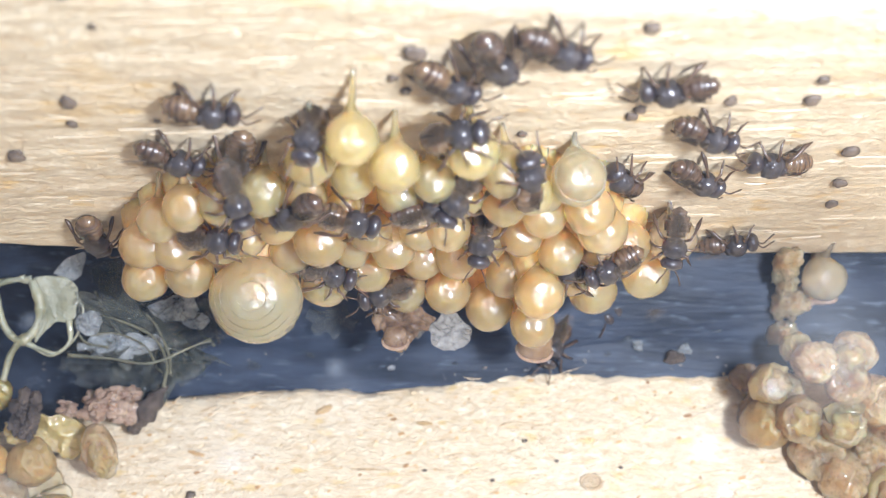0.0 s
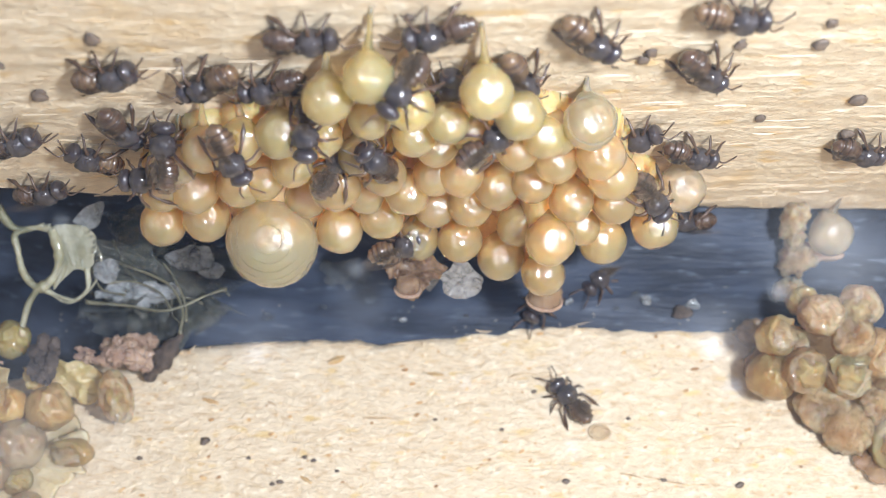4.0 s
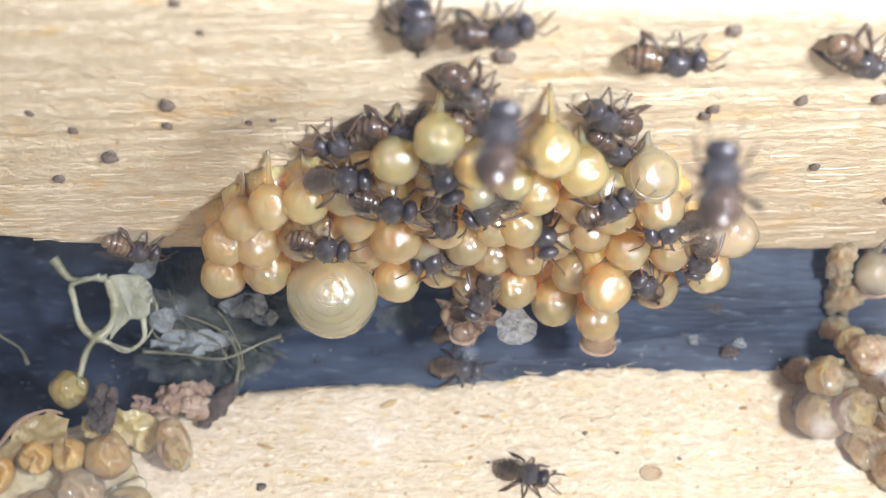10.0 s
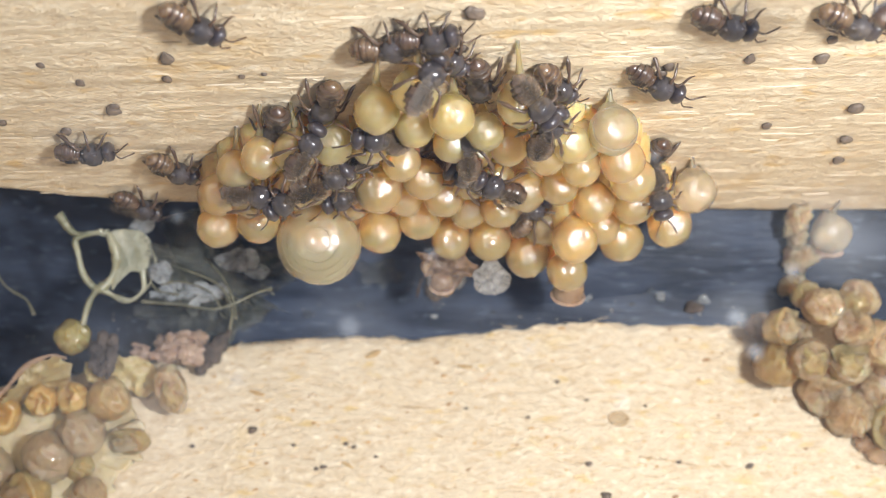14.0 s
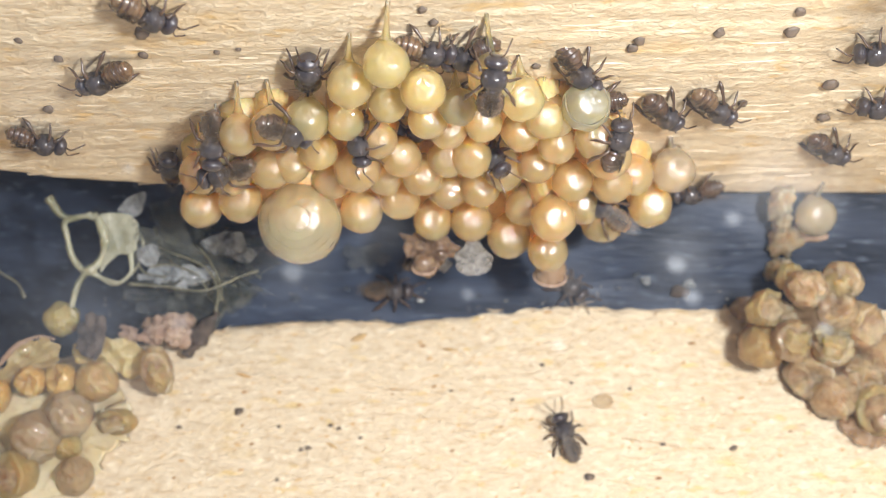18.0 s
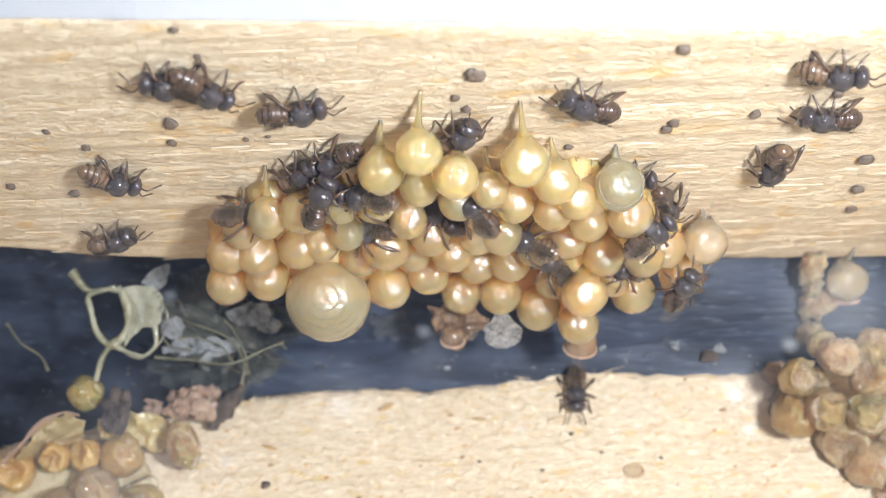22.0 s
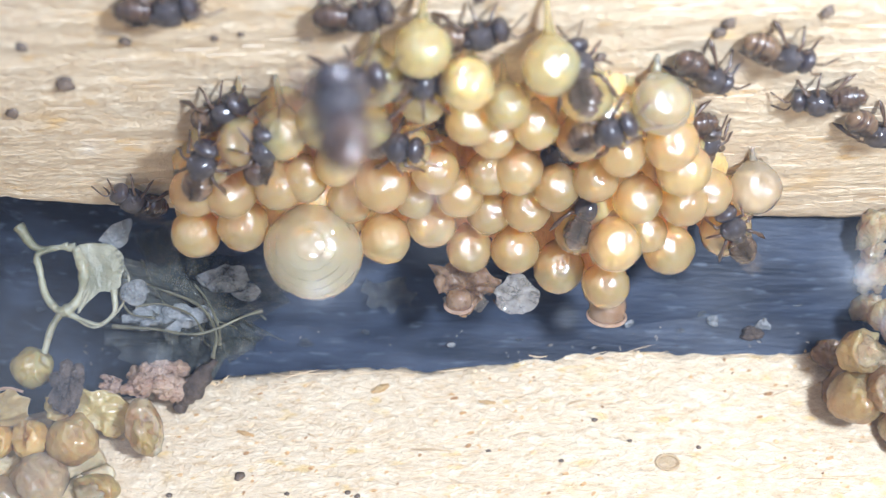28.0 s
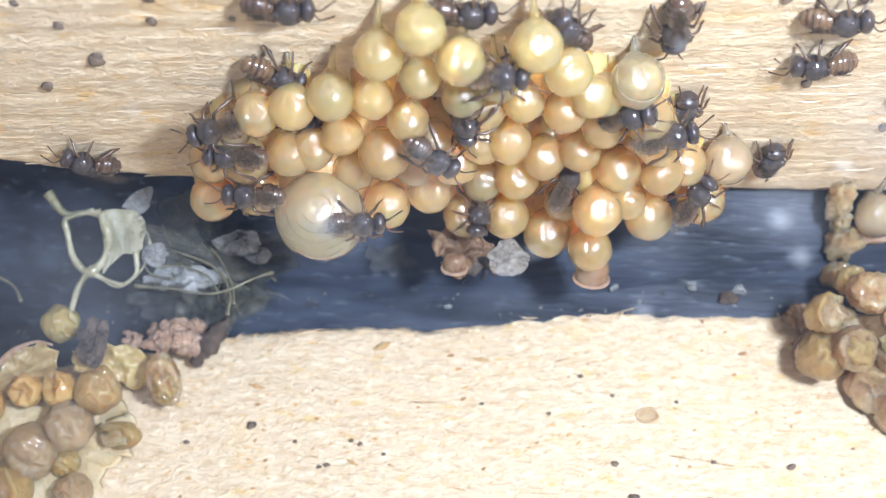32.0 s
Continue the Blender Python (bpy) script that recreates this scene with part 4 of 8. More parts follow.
def pot(x, y, z, r, material=None, label="", form=None):
    """A worn, crumpled wax pot: an open crater, a shallow dish with a yellow filling, or a wrinkled cap."""
    pot_count[0] += 1
    k = pot_count[0]
    form = k % 3 if form is None else form
    crumple = 0.6 if x < 0 else 1.1
    material = material or (M_POTY if k % 4 == 1 else M_POT)
    up = Vector((0.5 * math.sin(k * 1.7), -0.45 + 0.3 * math.sin(k * 2.9), 0.85)).normalized()
    a = up.orthogonal().normalized()
    b = up.cross(a)
    edge = (0.66, 0.5, 0.8)[form]
    deep = (0.6, 0.3, 0.0)[form]
    bm = bmesh.new()
    bmesh.ops.create_uvsphere(bm, u_segments=56, v_segments=38, radius=1.0)
    turn = Vector((0, 0, 1)).rotation_difference(up).to_matrix()
    seed = Vector((k * 3.1, k * 1.7, k))
    for v in bm.verts:
        d = turn @ v.co
        q = d.dot(up)
        lip = edge + 0.26 * noise.noise(Vector((d.dot(a), d.dot(b), k)) * 1.8)
        s = 1 + 0.16 * noise.noise(d * 1.3 + seed) + crumple * 0.17 * (0.3 - abs(noise.noise(d * 2.8 + seed))) + crumple * 0.06 * (0.3 - abs(noise.noise(d * 7.5 + seed)))
        s += 0.07 * math.exp(-((q - lip + 0.05) / 0.07) ** 2) * (1 + 1.6 * noise.noise(d * 4 + seed))
        if q > lip:
            t = min(1.0, (q - lip) / 0.16)
            s -= deep * t * t * (3 - 2 * t)
            if form == 2:
                s += 0.07 * math.sin(9 * d.dot(a) + 4 * noise.noise(d * 2 + seed))
        v.co = d * s * r * MM
    ob = part("wax_pot", bm, material)
    ob.location = Vector((x, y, max(z, r * 0.75))) * MM
    if form == 1:
        bm = bmesh.new()
        lumpy(bm, up * 0.4 * r * MM, [0.72 * r * MM, 0.72 * r * MM, 0.48 * r * MM], 0.5, k + 9, 24, 2.0, 0.12)
        part("filling", bm, M_POTY if material is M_POT else M_POT, ob, "golden crusted filling")
    return tagged(ob, label or ("worn golden brown wax pot with an open crater", "shallow brown wax pot with a golden crusted filling", "golden brown wax pot with a wrinkled cap")[form], "wax pot", "wax pots on the floor board")


for i, (x, y, s) in enumerate(((14.6, 2.2, 0.28), (13.9, 2.6, 0.2), (17.5, 1.9, 0.35), (-6.0, 1.6, 0.22), (-1.0, 0.9, 0.2), (3.0, 1.2, 0.16), (9.5, 2.0, 0.24), (11.0, 3.4, 0.18), (19.5, 3.2, 0.2), (-9.5, 1.0, 0.3), (1.5, 3.6, 0.2), (12.6, 1.7, 0.16))):
    film("wax_scrap", [(x + s * math.cos(k * 1.257) * 1.4, y + s * math.sin(k * 1.257), 0.75 + (y - 2) * 0.3 + 0.2 * s * math.sin(k * 2)) for k in range(5)], 0.08, M_FILM if i % 2 else M_GLINT, "tiny glossy wax scrap on the black sheet", "wax scrap", sag=0.2, seed=i, ragged=0.3)

pot(21.12, -2.28, 5.41, 1.17)
pot(23.72, -1.2, 5.97, 1.28)
pot(25.62, -2.31, 5.32, 1.22)
pot(22.75, -4.08, 4.38, 1.28)
pot(21.14, -3.87, 3.03, 1.42)
pot(24.59, -5.05, 1.32, 1.57)
pot(25.6, -4.19, 3.77, 1.23)
pot(25.98, -6.5, -0.61, 1.49)
pot(23.08, 0, 5.14, 0.95)
pot(26.12, -0.53, 5.8, 1.23)
pot(27.78, -5.17, 0.69, 1.49)
pot(27.5, -2.77, 4.03, 1.45)
pot(28.69, -7.49, -1.21, 1.62)
pot(29.4, -4.08, 1.77, 1.6)
pot(22.5, -1.98, 3.56, 1.03)
# heap at the other end: golden walls, open craters and smoky domes grown together
M_HONEY = plain("honey_wax_sheet", (0.46, 0.26, 0.08), (0.60, 0.39, 0.15), 420, 0.3, 0.9, alpha=0.95, sss=0.6, coat=0.8, coat_rough=0.1, fleck=(0.52, 0.33, 0.12), depth=0.0002)
M_SMOKE = plain("smoky_wax_dome", (0.46, 0.34, 0.21), (0.60, 0.47, 0.31), 420, 0.3, 0.8, sss=0.6, coat=0.8, coat_rough=0.12, fleck=(0.36, 0.25, 0.15), depth=0.0002, trans=0.45)
M_TAN = plain("tan_wax_crust", (0.58, 0.43, 0.24), (0.68, 0.54, 0.34), 420, 0.45, 0.9, sss=0.4, coat=0.3, fleck=(0.48, 0.33, 0.17), depth=0.0002)
pot(-21.8, -5.8, 2.0, 1.36, M_POTY, "yellow wax pot with a rough pale cap", 2)
pot(-26.0, -5.9, 2.2, 1.0, M_HONEY, "golden wax pot broken open at the top", 0)
pot(-24.1, -5.8, 2.2, 1.0, M_HONEY, "golden wax pot broken open at the top", 0)
pot(-25.4, -9.5, 1.3, 1.65, M_SMOKE, "smoky brown translucent wax dome", 2)
pot(-23.5, -7.9, 1.2, 1.55, M_SMOKE, "smoky brown translucent wax dome", 2)
ob = pot(-20.4, -8.2, 0.9, 0.95, M_POTY, "small oval golden cocoon lying on the board", 1)
ob.scale = (1.35, 0.9, 0.85)
pot(-22.6, -11.9, 0.9, 1.15, M_SMOKE, "smoky brown translucent wax dome", 2)
pot(-23.4, -9.9, 0.7, 0.85, M_POTY)
pot(-28.7, -6.6, 1.4, 1.2, M_HONEY, "golden wax pot broken open at the top", 0)
pot(-26.4, -11.8, 1.0, 1.45, M_POTY)
pot(-29.0, -10.2, 1.0, 1.5, M_SMOKE, "smoky brown translucent wax dome", 2)
film("wax_sheet", [(-23.4, -3.7, 3.1), (-21.6, -3.1, 2.9), (-19.6, -3.2, 2.2), (-18.9, -4.2, 1.3), (-19.8, -5.2, 1.0), (-21.2, -4.9, 1.7), (-22.9, -4.8, 2.5)], 0.3, M_HONEY, "golden translucent wax sheet between the pots", "wax sheet", sag=0.5, seed=31, ragged=0.06)
film("wax_skirt", [(-29.5, -7.0, 0.5), (-26.0, -4.6, 0.6), (-22.5, -4.4, 0.6), (-20.4, -6.2, 0.5), (-19.6, -8.6, 0.4), (-21.0, -10.4, 0.4), (-23.0, -12.8, 0.4), (-27.5, -13.2, 0.4), (-30.2, -10.5, 0.4)], 0.5, M_TAN, "flat tan wax crust spread between the pots", "wax crust", sag=0.4, seed=64, ragged=0.06)

M_GREEN = plain("greenish_wax", (0.38, 0.30, 0.11), (0.50, 0.41, 0.18), 420, 0.25, 0.7, sss=0.8, coat=1.0, coat_rough=0.14, depth=0.0001, trans=0.3, glitter=0.00015)
pot(-24.3, -2.05, 3.5, 1.15, M_GREEN, "greenish yellow wax pot at the foot of the wax stem", 2)
ob = pot(-17.8, -5.3, 2.6, 1.2, M_POT, "brown oval cocoon with a golden centre on the floor board", 1)
ob.scale = (0.78, 1.3, 1.0)
ob.rotation_euler = (0.3, 0.2, 0.35)


def lump(name, x, y, z, size, material, label, category, pieces=7, seed=0):
    """A clod of several grown-together bits."""
    rnd = random.Random(seed)
    clod = new(name)
    clod.location = Vector((x, y, z)) * MM
    for i in range(pieces):
        bm = bmesh.new()
        o = [rnd.uniform(-1, 1) * s * 0.6 for s in size]
        lumpy(bm, Vector(o) * MM, [(0.5 * s + 0.5 * min(size)) * MM * rnd.uniform(*((0.22, 0.4) if pieces > 20 else (0.5, 0.75))) for s in size], 0.4, seed + i, 26, 2.2, 0.3)
        part("bit", bm, material, clod)
    return tagged(clod, label, category)


lump("resin_lump", -17.5, -2.4, 2.5, (2.3, 1.3, 1.1), M_RESIN, "flat crumbly pink-brown resin mass at the board's edge", "resin", 34, 3)
lump("resin_lump", -20.0, -2.7, 2.6, (0.9, 0.6, 0.6), M_RESIN, "small pink-brown resin crumb at the board's edge", "resin", 22, 9)
lump("debris_clump", -22.1, -3.6, 3.7, (1.0, 1.9, 0.9), M_DARK, "dark sooty debris clump between the pots", "debris", 34, 14)
strand("dark_twig", [(-14.3, -1.2, 2.6), (-14.9, -2.0, 2.4), (-15.9, -2.8, 1.6), (-16.5, -3.3, 0.7)], [0.35, 0.6, 0.62, 0.4], M_DARK, "stubby dark twig leaning on the floor board", "twig")
lip = strand("wax_lip", [(-30.6, -6.9, 1.2), (-28.2, -5.5, 3.0), (-26.8, -4.4, 4.0), (-25.2, -3.85, 4.5), (-24.2, -4.0, 4.4)], [0.2, 0.13, 0.18, 0.12, 0.1], M_RESIN, "curled reddish wax lip round the pots", "wax strand")
film("lip_skin", [(-29.6, -6.7, 1.0), (-28.0, -5.6, 2.8), (-26.8, -4.5, 3.9), (-25.2, -3.95, 4.4), (-24.2, -4.2, 4.2), (-24.4, -5.0, 2.6), (-26.5, -5.2, 2.4), (-28.4, -6.4, 1.2)], 0.12, M_HONEY, "", parent=lip, sag=0.4, seed=21, ragged=0.06)
film("wax_lip", [(24.0, -3.6, 4.9), (25.4, -3.3, 5.2), (26.6, -3.6, 5.0), (25.6, -4.1, 4.2), (24.6, -4.3, 4.2)], 0.25, M_POTY, "curled pale wax lip among the pots", sag=0.25, seed=25, ragged=0.05)
film("wax_skirt", [(24.7, -2.3, 0.5), (24.0, -3.4, 0.5), (22.6, -4.0, 0.5), (21.2, -3.8, 0.5), (20.3, -2.9, 0.5), (20.5, -1.7, 0.5), (21.6, -0.7, 0.5), (23.1, -0.5, 0.5), (24.3, -1.1, 0.5)], 0.5, M_SKIRT, "flat translucent brown wax skirt at the foot of the pots", "wax skirt", sag=0.5, seed=60, ragged=0.08)
film("wax_skirt", [(28.0, -4.9, 0.5), (27.3, -6.0, 0.5), (25.8, -6.5, 0.5), (24.3, -6.3, 0.5), (23.5, -5.5, 0.5), (23.6, -4.3, 0.5), (24.8, -3.4, 0.5), (26.4, -3.2, 0.5), (27.6, -3.8, 0.5)], 0.5, M_SKIRT, "flat translucent brown wax skirt at the foot of the pots", "wax skirt", sag=0.5, seed=61, ragged=0.08)
film("wax_skirt", [(30.6, -7.9, 0.5), (29.9, -9.1, 0.5), (28.5, -9.7, 0.5), (27.1, -9.4, 0.5), (26.3, -8.5, 0.5), (26.4, -7.3, 0.5), (27.6, -6.4, 0.5), (29.1, -6.2, 0.5), (30.3, -6.8, 0.5)], 0.5, M_SKIRT, "flat translucent brown wax skirt at the foot of the pots", "wax skirt", sag=0.5, seed=62, ragged=0.08)
film("wax_skirt", [(22.1, 0.1, 0.5), (21.8, -0.5, 0.5), (21.2, -0.8, 0.5), (20.5, -0.7, 0.5), (20.1, -0.2, 0.5), (20.2, 0.5, 0.5), (20.7, 1.0, 0.5), (21.4, 1.1, 0.5), (21.9, 0.8, 0.5)], 0.5, M_SKIRT, "flat translucent brown wax skirt at the foot of the pots", "wax skirt", sag=0.5, seed=63, ragged=0.08)
lump("debris_clump", 25.7, -7.3, 0.4, (0.5, 0.5, 0.4), M_DARK, "dark crumb beside the pots", "debris", 4, 31)
lump("debris_clump", 16.6, 1.6, 0.4, (0.9, 0.4, 0.4), M_DARK, "dark wet crumb in the gap", "debris", 5, 33)

bm = bmesh.new()
tube(bm, [Vector((11.1 + 0.62 * math.cos(k * math.tau / 24), -6.4 + 0.45 * math.sin(k * math.tau / 24), 0.08)) * MM for k in range(25)], [0.09 * MM] * 25, 6)
ob = tagged(part("wax_ring", bm, M_MARK), "small oval ring of old wax on the floor board", "wax mark")
bm = bmesh.new()
lumpy(bm, Vector((11.1, -6.4, 0.03)) * MM, (0.6 * MM, 0.43 * MM, 0.08 * MM), 0.1, 5)
part("wax_base", bm, M_MARK, ob)


# ---- pellets and crumbs ----
def speck(u, v, r):
    bm = bmesh.new()
    lumpy(bm, (0, 0, 0), (r * MM, r * MM * 0.45, r * MM), 0.4, u * 3 + v, 12, 1.5)
    ob = part("pellet", bm, M_SPECK)
    ob.location = on_wall(u, v, r * 0.35)
    tagged(ob, "small grey-brown pellet stuck on the pine board", "pellet", "pellets on the back board")


def crumb(x, y, r):
    bm = bmesh.new()
    lumpy(bm, (0, 0, 0), (r * MM, r * MM * 0.7, r * MM * 0.5), 0.5, x * 3 + y, 10, 1.8)
    ob = part("crumb", bm, M_SPECK)
    ob.location = Vector((x, y, r * 0.3)) * MM
    tagged(ob, "tiny dark crumb on the floor board", "crumb", "crumbs on the floor board")


speck(-20.87, 21.32, 0.29)
speck(-14.02, 28.72, 0.34)
speck(-17.84, 23.6, 0.37)
speck(-23.89, 22.48, 0.25)
speck(-18.76, 26.53, 0.24)
speck(10.37, 25.85, 0.29)
speck(10.61, 26.56, 0.32)
speck(18.21, 27.02, 0.39)
speck(18.22, 28.65, 0.23)
speck(21.81, 21.42, 0.42)
speck(22.57, 17.47, 0.38)
speck(23.01, 14.71, 0.39)
speck(17.43, 19.46, 0.29)
speck(14.56, 27.05, 0.29)
speck(-0.34, 30, 0.24)
speck(0.21, 28.84, 0.25)
speck(5.53, 24.29, 0.24)
speck(9.88, 33.6, 0.33)
speck(14.56, 27.21, 0.25)
speck(18.15, 28.86, 0.25)
speck(-12.16, 36.82, 0.21)
speck(-11.57, 34.65, 0.15)
speck(0.5, 32.15, 0.4)
speck(-20.18, 28.36, 0.2)
speck(-14.08, 28.88, 0.31)
speck(-10.76, 26.63, 0.16)
speck(-9.64, 26.88, 0.16)
speck(-17.69, 23.87, 0.25)
speck(-20.78, 21.39, 0.24)
speck(-14.1, 28.64, 0.33)
speck(-14.47, 26.69, 0.26)
speck(0.7, 32.09, 0.42)
speck(21.88, 32.3, 0.4)
crumb(-12.78, -7.14, 0.3)
crumb(-8.1, -9.65, 0.22)
crumb(7.2, -3.8, 0.19)
crumb(8.93, -9.49, 0.22)
crumb(19.23, -9.7, 0.23)
crumb(9.94, -11.62, 0.33)
crumb(9.1, -5.09, 0.15)
crumb(-10.07, -8.2, 0.15)
crumb(-8.53, -9.8, 0.18)
crumb(5.16, -6.28, 0.15)
crumb(14.78, -9.39, 0.19)
crumb(1.11, -5.67, 0.15)
crumb(-4.74, -8.97, 0.15)
crumb(12.95, -5.5, 0.15)
crumb(-12.87, -7.28, 0.21)
crumb(-16.61, -8.25, 0.19)
crumb(-6.72, -8.13, 0.18)
crumb(-6.18, -8.32, 0.18)
crumb(19.36, -9.61, 0.22)
crumb(8.95, -9.55, 0.18)
crumb(-9.94, -11.82, 0.14)


# ---- bees ----
def build_bee(abdomen_mat, band_mat, label):
    """A stingless bee, head towards +x, feet on z = 0."""
    bee = new("stingless_bee")
    z = 0.72
    bm = bmesh.new()
    turned(bm, [(x * MM, r * MM) for x, r in ((-0.54, 0.24), (-0.46, 0.46), (-0.2, 0.65), (0.1, 0.68), (0.36, 0.58), (0.52, 0.36), (0.6, 0.16))], 18, 0.95)
    thorax = part("thorax", bm, M_THORAX, bee)
    thorax.location = Vector((0.35, 0, z + 0.05)) * MM
    bm = bmesh.new()
    lumpy(bm, Vector((-0.5, 0, 0.3)) * MM, (0.2 * MM, 0.34 * MM, 0.2 * MM), 0.05, 2, 14)
    part("scutellum", bm, M_THORAX, thorax)
    for s in (-1, 1):
        bm = bmesh.new()
        lumpy(bm, Vector((0.22, s * 0.46, 0.28)) * MM, (0.2 * MM, 0.14 * MM, 0.14 * MM), 0.1, 4, 10)
        part("wing_base", bm, M_HEAD, thorax)
    bm = bmesh.new()
    lumpy(bm, (0, 0, 0), (0.38 * MM, 0.6 * MM, 0.54 * MM), 0.04, 3, 18)
    head = part("head", bm, M_HEAD, bee)
    head.location = Vector((1.22, 0, z - 0.06)) * MM
    for s in (-1, 1):
        bm = bmesh.new()
        lumpy(bm, Vector((0.06, s * 0.42, 0.06)) * MM, (0.2 * MM, 0.16 * MM, 0.32 * MM), 0.0, 1, 10)
        part("eye", bm, M_HEAD, head)
        bm = bmesh.new()
        tube(bm, smooth_line([Vector(p) * MM for p in ((0.25, s * 0.12, 0.05), (0.55, s * 0.35, 0.28), (0.9, s * 0.5, 0.1), (1.25, s * 0.62, -0.12))], 3), [0.045 * MM] * 10, 5)
        part("antenna", bm, M_LEG, head)
    bm = bmesh.new()
    prof = [(0.0, 0.14)]
    for i in range(5):
        x0, x1 = -0.08 - i * 0.31, -0.08 - (i + 1) * 0.31
        r0 = (0.5, 0.68, 0.72, 0.62, 0.44)[i]
        prof += [(x0, r0 * 0.98), (x0 - 0.12, r0), (x1 + 0.03, r0 * 1.0)]
    prof += [(-1.7, 0.24), (-1.84, 0.06)]
    turned(bm, [(x * MM, r * MM) for x, r in prof], 18, 0.82)
    abdomen = part("abdomen", bm, abdomen_mat, bee)
    abdomen.matrix_basis = at(-0.2, 0, z - 0.02, 0, -9, 0)
    abdomen.scale = (0.9, 1.0, 1.0)
    for i in (1, 2, 3):
        bm = bmesh.new()
        x1, r0 = -0.08 - (i + 1) * 0.31, (0.5, 0.68, 0.72, 0.62, 0.44)[i]
        turned(bm, [(k * MM, r * MM) for k, r in ((x1 + 0.09, r0 * 1.0), (x1 + 0.07, r0 * 1.008), (x1 + 0.02, r0 * 1.006), (x1, r0 * 0.97))], 18, 0.82)
        part("band", bm, band_mat, abdomen)
    for s in (-1, 1):
        for k, (length, width, lift) in enumerate(((2.6, 0.5, 0.16), (1.9, 0.36, 0.08))):
            bm = bmesh.new()
            rim = [(0.15, s * 0.22), (-0.5, s * (0.28 + width * 0.5)), (-length * 0.7, s * (0.18 + width * 0.75)), (-length, s * (0.1 + width * 0.2)), (-length * 0.8, -s * width * 0.35), (-0.5, s * 0.02)]
            top = [bm.verts.new(Vector((x, y, 0.5 + lift - 0.05 * abs(y) + 0.02 + 0.05 * x)) * MM) for x, y in rim]
            bot = [bm.verts.new(v.co - Vector((0, 0, 0.02)) * MM) for v in top]
            bm.faces.new(top)
            bm.faces.new(bot[::-1])
            for i in range(6):
                bm.faces.new((top[i], bot[i], bot[(i + 1) % 6], top[(i + 1) % 6]))
            wing = part("wing", bm, M_WING, bee, smooth=False)
            wing.location = Vector((0.25, 0, z)) * MM
        for x0, x1, x2, reach in ((0.62, 1.0, 1.45, 1.0), (0.38, 0.4, 0.25, 1.3), (0.1, -0.5, -1.25, 1.2)):
            bm = bmesh.new()
            pts = [(x0, s * 0.28, z - 0.32), ((x0 + x1) / 2, s * 0.75, z + 0.12), (x1, s * reach * 0.8, z - 0.1), ((x1 + x2) / 2, s * reach * 0.95, 0.22), (x2, s * reach * 1.08, 0.03)]
            tube(bm, [Vector(p) * MM for p in pts], [0.08 * MM, 0.09 * MM, 0.075 * MM, (0.13 if x2 < -1 else 0.065) * MM, 0.03 * MM], 6)
            part("leg", bm, M_LEG, bee)
    return tagged(bee, label, "bee", "bees on the nest")


M_CALLOW = plain("amber_brown_chitin", (0.10, 0.06, 0.033), (0.18, 0.115, 0.065), 1200, 0.22, 0.3, depth=0.00002, coat=0.7, sss=0.3)
dark_bee = build_bee(M_ABDOMEN, M_BAND, "small black stingless bee with a dark brown abdomen")
brown_bee = build_bee(M_CALLOW, M_ABDOMEN, "small stingless bee with an amber abdomen and dark bands")
bees = [dark_bee, brown_bee]
for i in range(2, 32):
    bees.append(copy_thing(brown_bee if i % 3 == 2 else dark_bee, pose(0, 0, 0)))

cover_bees = [copy_thing(dark_bee, pose(0, 0, 0)) for _ in range(2)]
for bee in cover_bees:
    tagged(bee, "small black stingless bee walking upside down under the cover")


